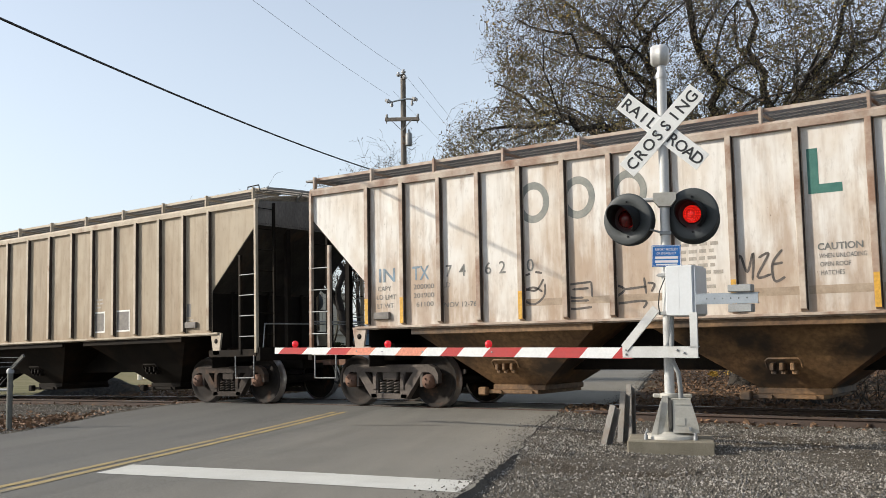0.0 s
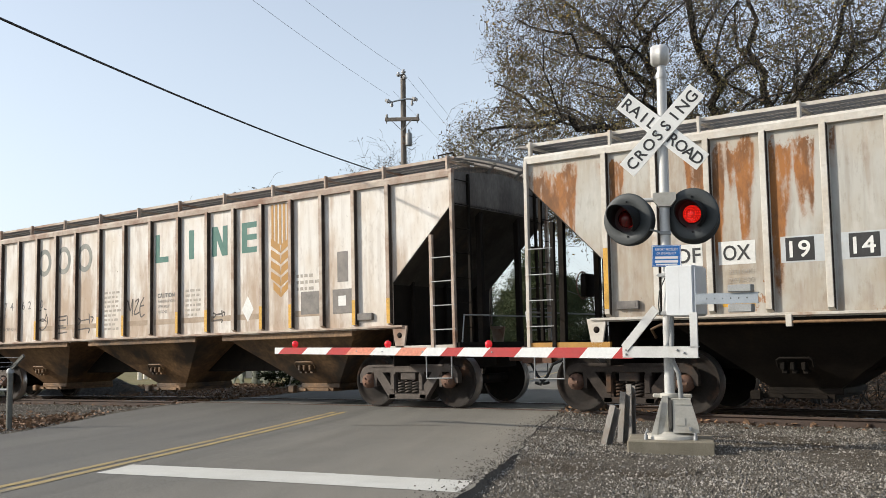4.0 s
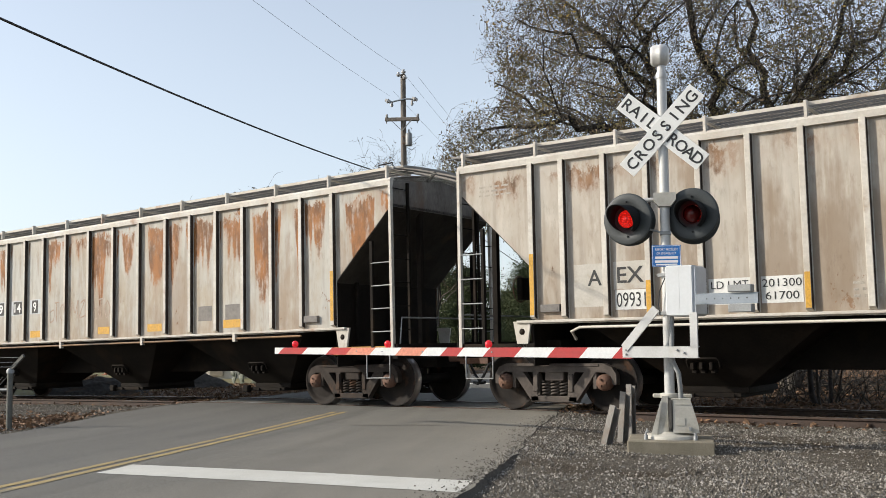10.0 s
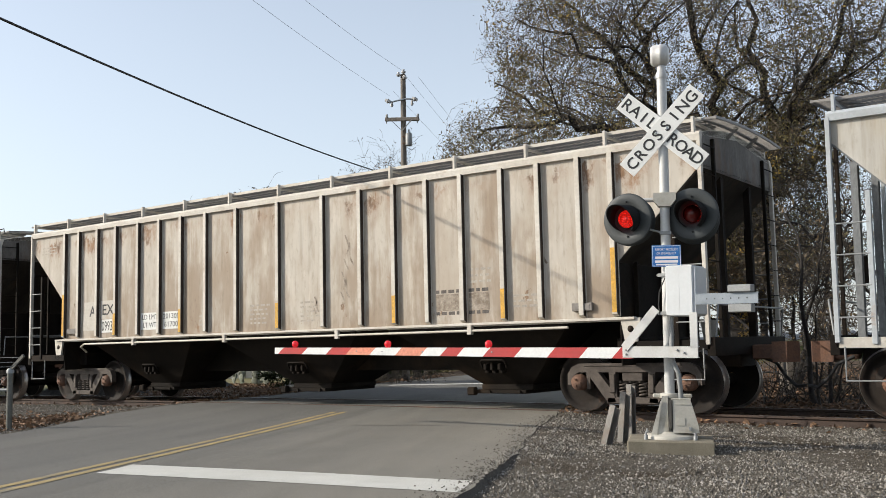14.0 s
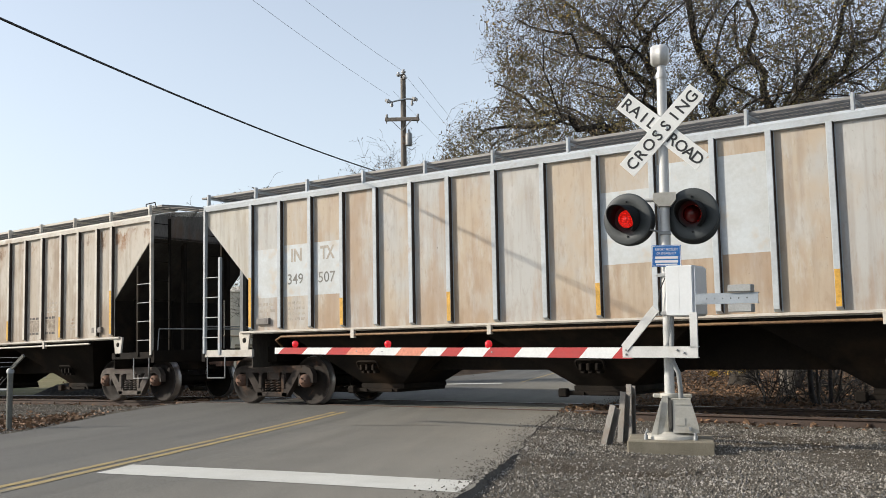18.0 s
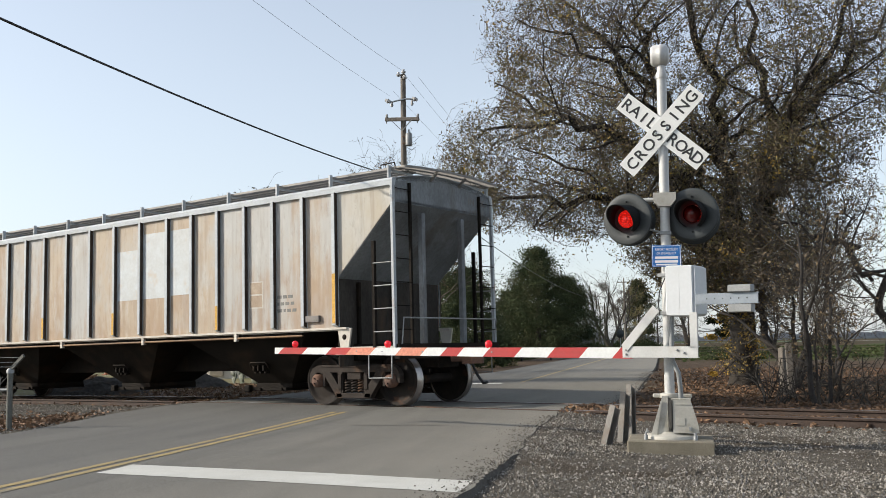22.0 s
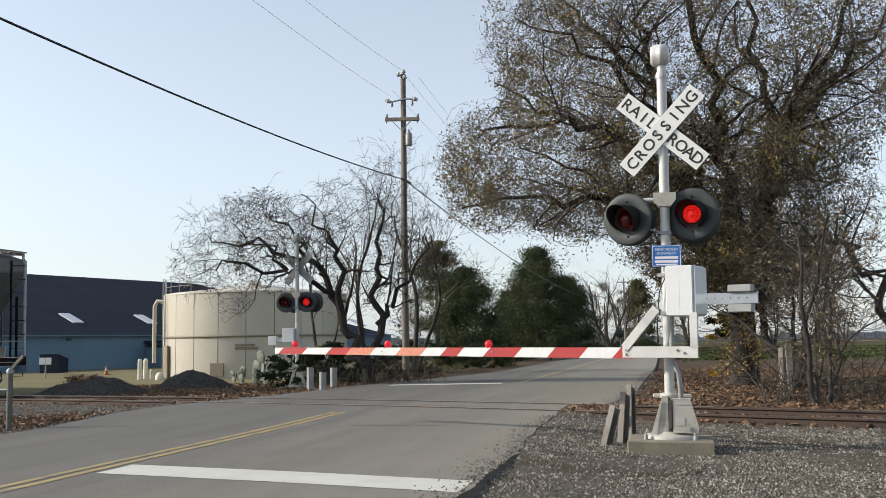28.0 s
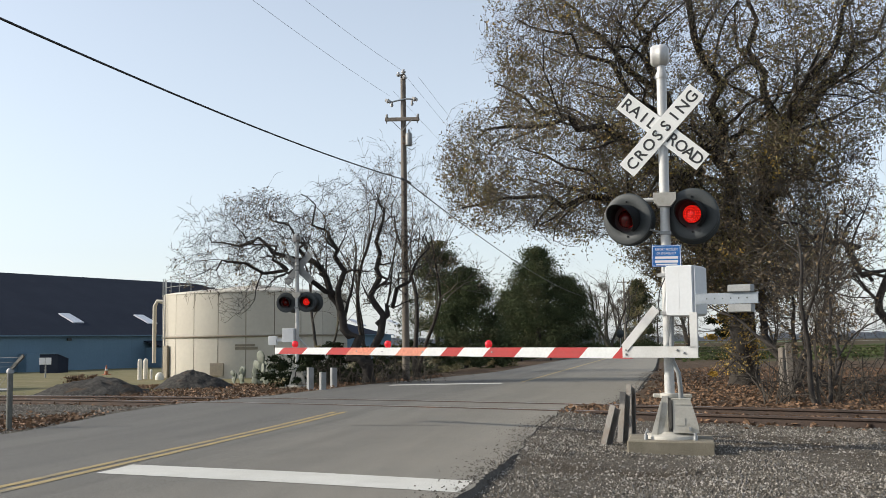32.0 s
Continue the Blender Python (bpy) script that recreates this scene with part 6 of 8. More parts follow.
def utility_pole(x, y, top, base_z):
    e = new("utility_pole")
    e.matrix_world = pose(x, y, base_z)
    tagged(e, "tall weathered wooden utility pole with crossarms and a transformer", "utility pole", "utility poles")
    h = top - base_z
    part("shaft", Build().tube([(0, 0, -0.3), (0.0, 0, h * 0.5), (0.01, 0, h)], [0.125, 0.105, 0.09], 16), "wood_pole", e, "round wooden shaft")
    ang = math.degrees(math.atan2(ROAD_SIDE.y, ROAD_SIDE.x))
    arm = part("crossarm", Build().box(-0.6, 0.6, -0.2, -0.1, -0.06, 0.06, 0.008), "wood_pole", e, m=pose(0, 0, h - 1.6, 0, 3, ang))
    for u in (-0.55, 0.55):
        part("insulator", Build().lathe([(0.02, 0.05), (0.055, 0.07), (0.035, 0.11), (0.05, 0.13), (0.03, 0.18), (0, 0.19)], 12), "ceramic", arm, m=pose(u, -0.15, 0))
        part("pin", Build().tube([(u, -0.15, -0.14), (u, -0.15, 0.08)], 0.02, 6), "galv_dull", arm)
    part("brace", Build().beam((-0.35, -0.2, h - 1.65), (0, -0.15, h - 2.0), 0.02, 0.05, (0, 1, 0)).beam((0.35, -0.2, h - 1.65), (0, -0.15, h - 2.0), 0.02, 0.05, (0, 1, 0)), "galv_dull", e, m=pose(0, 0, 0, 0, 0, ang))
    up = part("upper_bracket", Build().tube([(-0.46, -0.1, -0.02), (-0.2, -0.12, 0.02), (0.2, -0.12, 0.06), (0.46, -0.1, 0.02)], 0.03, 8), "galv", e, m=pose(0, 0, h - 0.95, 0, 0, ang))
    for u in (-0.5, 0.46):
        part("insulator", Build().lathe([(0.0, -0.12), (0.06, -0.11), (0.035, -0.06), (0.085, -0.03), (0.085, 0.0), (0.04, 0.04), (0.06, 0.07), (0, 0.10)], 12, "x"), "ceramic", up, m=pose(u, -0.1, 0.03, 0, 25, 0))
        part("insulator", Build().lathe([(0.03, -0.16), (0.06, -0.10), (0.03, -0.06), (0.05, -0.03), (0.02, 0.03)], 10), "ceramic", up, m=pose(u * 0.75, -0.1, -0.02))
    for u, z in ((0.06, 0.05), (-0.12, -0.04), (0.1, -0.15)):
        part("insulator", Build().lathe([(0.03, -0.05), (0.075, -0.02), (0.075, 0.03), (0.03, 0.06), (0.05, 0.09), (0, 0.10)], 12), "ceramic", e, m=pose(0, 0, h, 0, 0, ang) @ pose(u, -0.12, z))
    part("transformer", Build().lathe([(0.0, -0.22), (0.11, -0.22), (0.115, -0.2), (0.115, 0.18), (0.09, 0.21), (0.03, 0.22), (0.03, 0.34), (0, 0.34)], 20), "galv_dull", e, "grey transformer can", pose(0, 0, h - 2.3, 0, 0, ang) @ pose(0.22, -0.1, 0))
    part("bracket", Build().box(0.0, 0.2, -0.14, -0.06, -0.15, -0.11).box(0.0, 0.2, -0.14, -0.06, 0.08, 0.12), "steel_rust", e, m=pose(0, 0, h - 2.3, 0, 0, ang))
    part("drop_wire", Build().tube([(0.2, -0.1, h - 2.6), (0.3, -0.1, h - 2.68), (0.4, -0.1, h - 2.62), (0.45, -0.1, h - 2.6)], 0.012, 6), "wire", e, m=pose(0, 0, 0, 0, 0, ang))
    part("cable_clamp", Build().beam((-0.05, -0.18, h - 3.65), (0.3, -0.22, h - 3.85), 0.07, 0.09), "wire", e, m=pose(0, 0, 0, 0, 0, ang))
    return e


utility_pole(-20.37, 25.72, 10.3, -0.25)


def cable(name, n, knots, r, material, label, steps=30):
    """A wire along the road at n across it; knots: (l, z), a parabola through three."""
    (a, za), (b, zb), (c, zc) = knots
    pts = []
    for i in range(steps + 1):
        l = a + (c - a) * i / steps
        z = za * (l - b) * (l - c) / ((a - b) * (a - c)) + zb * (l - a) * (l - c) / ((b - a) * (b - c)) + zc * (l - a) * (l - b) / ((c - a) * (c - b))
        p = on_road(n, l)
        pts.append((p.x, p.y, z))
    ob = part(name, Build().tube(pts, r, 6), material)
    return tagged(ob, label, "cable", "overhead wires")


cable("overhead_cable", -8.9, ((-14, 6.17), (18.09, 5.81), (31.58, 6.64)), 0.02, "wire", "thick black overhead cable along the road")
cable("overhead_cable", -8.85, ((31.6, 6.6), (70, 5.3), (138, 7.0)), 0.02, "wire", "thick black overhead cable along the road")
cable("power_line", -9.4, ((-14, 10.4), (20.45, 9.14), (31.67, 9.61)), 0.0045, "wire_thin", "thin grey power line along the road")
cable("power_line", -8.9, ((-14, 11.2), (22.5, 9.80), (31.7, 10.45)), 0.0045, "wire_thin", "thin grey power line along the road")
for k, n in enumerate((-9.3, -8.8, -8.4)):
    cable("power_line", n, ((31.7, 10.25 - 0.45 * (k == 0)), (75, 8.2), (138, 9.6)), 0.0045, "wire_thin", "thin grey power line along the road")


def ahead(px, depth, z):
    """A place by its bearing: px across the view's width, at that depth, at height z."""
    right, way, depth = Vector((VIEW.y, -VIEW.x, 0)), VIEW.normalized(), depth * 1.07
    p = way * depth + right * ((px - 784) / 1716.8 * depth)
    return Vector((p.x, p.y, z))


far_pole = new("utility_pole")
far_pole.matrix_world = Matrix.Translation(ahead(1103, 122, -0.3))
tagged(far_pole, "distant thin wooden utility pole beside the road", "utility pole", "utility poles")
part("shaft", Build().tube([(0, 0, 0), (0, 0, 9.6)], [0.16, 0.1], 10), "wood_pole", far_pole)
part("crossarm", Build().box(-0.9, 0.9, -0.06, 0.06, 9.0, 9.12), "wood_pole", far_pole, m=pose(0, 0, 0, 0, 0, 22))
rs = new("road_sign")
rs.matrix_world = Matrix.Translation(ahead(1094, 92, -0.3)) @ pose(0, 0, 0, 0, 0, 22)
tagged(rs, "round road sign on a post, seen from behind", "road sign")
part("post", Build().tube([(0, 0, 0), (0, 0, 2.4)], 0.04, 8), "galv_dull", rs)
part("plate", Build().lathe([(0, -0.01), (0.42, -0.01), (0.42, 0.01), (0, 0.01)], 24, "y"), "black_disc", rs, m=pose(0, -0.05, 1.95))

bench = new("bench")
bench.matrix_world = Matrix.Translation(ahead(945, 58, -0.2)) @ pose(0, 0, 0, 0, 0, 30)
tagged(bench, "low pale bench on dark posts beside the road", "bench")
part("seat", Build().box(-0.95, 0.95, -0.2, 0.2, 0.50, 0.56, 0.01), "white_box", bench)
part("backrest", Build().box(-0.95, 0.95, 0.17, 0.21, 0.30, 0.82, 0.01), "galv", bench)
for x in (-0.92, 0.92):
    part("leg", Build().box(x - 0.05, x + 0.05, -0.18, 0.22, -0.1, 0.85, 0.01), "hood_black", bench)

# ---- tank, building and yard beyond the track


def tank():
    c = ahead(453, 58.0, 0)
    e = new("storage_tank")
    z0 = ground_z(c.x, c.y) - 0.1
    e.matrix_world = pose(c.x, c.y, -0.93)
    tagged(e, "large beige panelled storage tank with ladder and roof rail", "tank")
    R, n, H = 5.75, 22, 5.1
    face = math.degrees(math.atan2(-c.x, c.y))
    pm = [Build() for _ in range(2)]
    for ring, (a, b) in enumerate(((0.0, 2.52), (2.57, H))):
        for k in range(n):
            t0, t1 = 2 * math.pi * (k + 0.016) / n, 2 * math.pi * (k + 0.984) / n
            b_ = Build()
            v = []
            for i in range(9):
                t = t0 + (t1 - t0) * i / 8
                for r in (R, R - 0.05):
                    for z in (a, b):
                        v.append((r * math.cos(t), r * math.sin(t), z))
            f = []
            for i in range(8):
                o = 4 * i
                f += [(o, o + 4, o + 5, o + 1), (o + 1, o + 5, o + 7, o + 3), (o, o + 2, o + 6, o + 4)]
            f += [(0, 1, 3, 2), (32, 34, 35, 33)]
            b_.add(v, f)
            part("panel", b_, "tank", e)
    part("core", Build().lathe([(R - 0.04, -0.2), (R - 0.04, H - 0.02), (R - 0.5, H + 0.1), (0, H + 0.7)], 44), "tank_seam", e)
    part("roof_cap", Build().lathe([(R + 0.05, H - 0.02), (R + 0.05, H + 0.06), (R - 0.4, H + 0.14), (0.3, H + 0.72), (0.3, H + 1.0), (0, H + 1.0)], 44), "tank", e)
    part("mid_ring", Build().lathe([(R + 0.01, 2.48), (R + 0.07, 2.48), (R + 0.07, 2.60), (R + 0.01, 2.60)], 44), "tank_seam", e)
    a0 = math.atan2(-c.y, -c.x)

    def at(px_side, r):
        t = a0 - px_side
        return r * math.cos(t), r * math.sin(t)

    # ladder with cage rails towards the far left flank
    for s in (-0.03, 0.03):
        x, y = at(1.22 + s * 1.2, R + 0.15)
        part("ladder_rail", Build().tube([(x, y, 0.4), (x, y, H + 1.0)], 0.03, 6), "galv_dull", e)
    for k in range(15):
        p, q = at(1.22 - 0.036, R + 0.15), at(1.22 + 0.036, R + 0.15)
        part("rung", Build().tube([(*p, 0.6 + 0.3 * k), (*q, 0.6 + 0.3 * k)], 0.018, 5), "galv_dull", e)
    for zz in (0.5, 0.95):
        part("guard_rail", Build().tube([(*at(0.75 + 0.1 * i, R - 0.15), H + zz) for i in range(9)], 0.022, 6), "galv_dull", e)
    for i in range(5):
        p = at(0.75 + 0.2 * i, R - 0.15)
        part("rail_post", Build().tube([(*p, H), (*p, H + 0.95)], 0.022, 6), "galv_dull", e)
    p1, p2, p3 = at(1.42, R), at(1.46, R + 0.5), at(1.46, R + 0.5)
    part("overflow_pipe", Build().tube([(*p1, H - 0.35), (*at(1.44, R + 0.35), H - 0.3), (*p2, H - 0.6), (*p3, 1.0)], 0.12, 12), "tank", e, "bent overflow pipe down the side")
    x, y = at(1.15, R + 0.12)
    part("level_board", Build().box(-0.35, 0.35, -0.06, 0.06, 0.0, 2.0, 0.02), "tank_seam", e, m=pose(x, y, 0.05, 0, 0, math.degrees(a0 - 1.15) + 90))
    x, y = at(0.40, R + 0.05)
    part("hatch", Build().box(-0.42, 0.42, -0.05, 0.05, 0.0, 0.75, 0.02), "tank_seam", e, m=pose(x, y, 0.25, 0, 0, math.degrees(a0 - 0.40) + 90))
    x, y = at(0.10, R + 0.02)
    sg = part("small_sign", Build().box(-0.65, 0.65, -0.01, 0.0, 0.0, 0.16), "tank_seam", e, m=pose(x, y, 1.75, 0, 0, math.degrees(a0 - 0.10) + 90))
    part("text_bar", Build().box(-0.65, 0.5, -0.01, 0.0, 0.2, 0.32), "tank_seam", sg)


tank()


def warehouse():
    e = new("warehouse")
    p0, p1 = ahead(-330, 80, -1.45), ahead(690, 150, -1.45)
    d = p1 - p0
    L = d.length
    e.matrix_world = pose(p0.x, p0.y, -1.45, 0, 0, math.degrees(math.atan2(d.y, d.x)))
    tagged(e, "long low warehouse with blue-grey walls and a dark navy roof", "warehouse")
    wall = Build()
    wall.box(0, L, 0, 40, -0.5, 3.95)
    part("wall", wall, "wall_blue", e, "blue-grey metal wall")
    hr, back = 8.2, 20.0
    roof = Build()
    roof.add([(-0.6, -0.5, 3.85), (L - 1, -0.5, 3.85), (L - 24, back, 3.95 + hr), (-0.6, back, 3.95 + hr), (-0.6, 40.5, 3.85), (L - 1, 40.5, 3.85)],
             [(0, 1, 2, 3), (3, 2, 5, 4), (1, 5, 2), (0, 3, 4)])
    part("roof", roof, "roof_navy", e, "dark navy pitched roof")
    part("gutter", Build().box(-0.6, L, -0.6, -0.48, 3.78, 3.92), "wall_blue", e)
    for k in range(12):
        x, y = 8.0 + 11.0 * k, 4.6
        z = 3.85 + (hr + 0.1) * (y + 0.5) / (back + 0.5)
        a = math.degrees(math.atan2(hr + 0.1, back + 0.5))
        part("skylight", shared("skylight", lambda: Build().box(-0.75, 0.75, -1.5, 1.5, -0.05, 0.14, 0.03), "skylight"), None, e, "white roof skylight", pose(x, y, z, a, 0, 0))
    for k in range(70):
        part("wall_seam", shared("wall_seam", lambda: Build().box(-0.015, 0.015, -0.008, 0.0, 0.0, 3.8), "wall_blue"), None, e, m=pose(1.0 + 2.0 * k, 0, 0))
    part("annex", Build().box(37, 43, -3.5, 0.1, -0.5, 2.4, 0.02), "wall_blue", e)
    part("annex_roof", Build().add([(36.8, -3.8, 2.3), (43.2, -3.8, 2.3), (43.2, 0.0, 3.1), (36.8, 0.0, 3.1), (36.8, -3.8, 2.42), (43.2, -3.8, 2.42), (43.2, 0.0, 3.22), (36.8, 0.0, 3.22)],
                                   [(0, 1, 2, 3), (4, 7, 6, 5), (0, 4, 5, 1), (0, 3, 7, 4), (1, 5, 6, 2)]), "roof_navy", e)
    part("shed", Build().box(20.0, 22.2, -1.6, -0.2, -0.4, 2.0, 0.03), "wall_blue", e)
    part("wall_lamp", Build().box(26, 26.5, -0.25, 0, 3.3, 3.6, 0.02), "black_disc", e)


warehouse()


def post(px, depth, h, r, material, name, label, cat, group, cap=True, base=None):
    p = ahead(px, depth, 0)
    z = ground_z(p.x, p.y)
    b = Build().tube([(0, 0, -0.1), (0, 0, h)], r, 14)
    b.lathe([(r, h), (r * 0.8, h + r * 0.5), (r * 0.4, h + r * 0.85), (0, h + r)], 14)
    ob = part(name, b, material)
    ob.matrix_world = pose(p.x, p.y, z)
    return tagged(ob, label, cat, group)


for px, d in ((248, 53.0), (258, 54.0)):
    post(px, d, 1.08, 0.13, "white_post", "bollard", "white concrete-filled steel bollard beside the tank", "bollard", "white bollards")
post(268, 53.5, 0.5, 0.08, "white_post", "bollard", "short white pipe stub beside the bollards", "bollard", "white bollards")
post(283, 52.0, 0.18, 0.25, "white_post", "valve_cover", "low white valve cover in the grass", "valve cover", "")
for px, d, h in ((548, 24.6, 0.55), (570, 24.4, 0.42), (589, 25.8, 0.5)):
    p = ahead(px, d, 0)
    ob = part("guard_post", Build().box(-0.08, -0.065, -0.1, 0.1, -0.2, h, 0.003).box(-0.065, 0.06, -0.1, -0.088, -0.2, h, 0.003).box(-0.065, 0.06, 0.088, 0.1, -0.2, h, 0.003), "galv_dull")
    ob.matrix_world = pose(p.x, p.y, ground_z(p.x, p.y) + 0.05, 0, 0, 60)
    tagged(ob, "short galvanised channel guard post beside the signal", "guard post", "guard posts")


def traffic_cone():
    p = ahead(189, 70, 0)
    e = new("traffic_cone")
    e.matrix_world = pose(p.x, p.y, ground_z(p.x, p.y))
    tagged(e, "orange traffic cone with a white band on the grass", "traffic cone")
    part("base", Build().box(-0.24, 0.24, -0.24, 0.24, 0, 0.05, 0.01), "orange", e)
    part("cone", Build().lathe([(0.16, 0.05), (0.10, 0.38), (0.035, 0.72), (0, 0.74)], 16), "orange", e)
    part("band", Build().lathe([(0.115, 0.30), (0.119, 0.30), (0.087, 0.46), (0.082, 0.46)], 16), "white_post", e, "white reflective band")


traffic_cone()
p = ahead(82, 60, 0)
cabinet = new("sign_board")
cabinet.matrix_world = pose(p.x, p.y, ground_z(p.x, p.y), 0, 0, 30)
tagged(cabinet, "small pale notice board on a post in the grass", "notice board")
part("post", Build().tube([(0, 0, -0.1), (0, 0, 1.25)], 0.05, 8), "galv_dull", cabinet)
for x in (-0.22, 0.22):
    part("board", Build().box(x - 0.2, x + 0.2, -0.07, -0.04, 0.85, 1.3, 0.01), "white_box", cabinet)


M["pile"] = mat("pile", (0.040, 0.038, 0.035), (0.085, 0.080, 0.072), 0.95, scale=11, fine=40, bump=1.0, spec=0.1, third=(0.10, 0.066, 0.04), third_scale=1.3, third_mix=(0.58, 0.7), grain=(0.5, 1.5))


def mound(px, depth, rx, ry, h, seed, label):
    p = ahead(px, depth, 0)
    b, n, rings = Build(), 72, 30
    v = []
    for i in range(rings + 1):
        u = i / rings
        for k in range(n):
            t = 2 * math.pi * k / n
            x, y = rx * u * math.cos(t), ry * u * math.sin(t)
            hh = h * (1 - u * u) ** 1.25 * (1 + 0.35 * noise.noise((x * 0.8, y * 0.8, seed))) + 0.07 * noise.noise((x * 3, y * 3, seed)) + 0.04 * noise.noise((x * 9, y * 9, seed))
            v.append((x, y, hh - 0.12 * u))
    b.add(v, [(i * n + k, i * n + (k + 1) % n, (i + 1) * n + (k + 1) % n, (i + 1) * n + k) for i in range(rings) for k in range(n)], True)
    ob = part("gravel_pile", b, "pile")
    ob.matrix_world = pose(p.x, p.y, ground_z(p.x, p.y), 0, 0, 35)
    tagged(ob, label, "gravel pile", "gravel piles", "stuff")


mound(168, 27.0, 2.1, 1.3, 0.46, 3, "low dark gravel pile beside the track")
mound(345, 29.0, 1.45, 1.2, 0.54, 8, "dark gravel pile with leaves beside the track")


def dumpster():
    p = ahead(97, 78, 0)
    e = new("dumpster")
    e.matrix_world = pose(p.x, p.y, ground_z(p.x, p.y), 0, 0, 30)
    tagged(e, "dark blue steel refuse container by the warehouse", "dumpster")
    part("bin", Build().prism([(-0.9, 0.15), (0.9, 0.15), (0.95, 1.35), (-0.95, 1.75)], -0.8, 0.8, "x"), "roof_navy", e)
    part("lid", Build().prism([(0.98, 1.36), (0.98, 1.41), (-0.98, 1.81), (-0.98, 1.76)], -0.84, 0.84, "x"), "wall_blue", e)


dumpster()


def fence():
    """End post of a wire fence with a barbed-wire outrigger."""
    e = new("chain_link_fence")
    e.matrix_world = pose(-14.15, 8.14, -0.24)
    tagged(e, "galvanised chain-link fence end post with slanting outrigger", "fence")
    way = Vector((-0.923, -0.385, 0))
    part("post", Build().tube([(0, 0, -0.1), (0, 0, 0.98)], 0.045, 12), "fence_steel", e)
    part("post_cap", Build().lathe([(0.055, 0.95), (0.055, 1.0), (0.03, 1.03), (0, 1.03)], 12), "galv_dull", e)
    part("outrigger", Build().beam((0, 0, 1.0), (0.27, 0.05, 1.22), 0.03, 0.05), "fence_steel", e)
    part("top_rail", Build().tube([(0, 0, 0.70), tuple(way * 8 + Vector((0, 0, 0.70)))], 0.022, 8), "galv_dull", e)
    for k in range(3):
        part("barbed_wire", Build().tube([(0.09 * k + 0.05, 0, 1.05 + 0.07 * k), tuple(way * 8 + Vector((0.09 * k, 0, 1.0 + 0.09 * k)))], 0.004, 5), "galv_dull", e)
    m = Build()
    for k in range(120):
        a = way * (0.07 * k)
        for s in (-1, 1):
            b = a + way * (0.85 * s)
            if b.dot(way) > 0:
                m.beam(tuple(a), tuple(b + Vector((0, 0, 0.9))), 0.004)
    part("wire_mesh", m, "galv_dull", e)


fence()


def bent_posts():
    """Old steel channels driven into the gravel, leaning."""
    for (x, y), h, lean, w in (((-5.50, 11.50), 0.66, 1, 0.08), ((-5.42, 11.08), 0.60, 5, 0.10), ((-5.41, 10.62), 0.46, 15, 0.11)):
        b = Build().box(-w / 2, w / 2, -0.006, 0.006, -0.3, h, 0.002)
        b.box(-w / 2 - 0.012, -w / 2, -0.075, 0.006, -0.3, h + 0.02, 0.003).box(w / 2, w / 2 + 0.012, -0.075, 0.006, -0.3, h, 0.003)
        ob = part("guard_post", b, "old_steel")
        ob.matrix_world = pose(x, y, ground_z(x, y), 0, 0, 36) @ pose(0, 0, 0, 0, lean, 0) @ pose(0, 0, 0, 0, 0, 48)
        tagged(ob, "bent and leaning galvanised steel channel post in gravel", "guard post", "guard posts")


bent_posts()

# ---- trees and plants


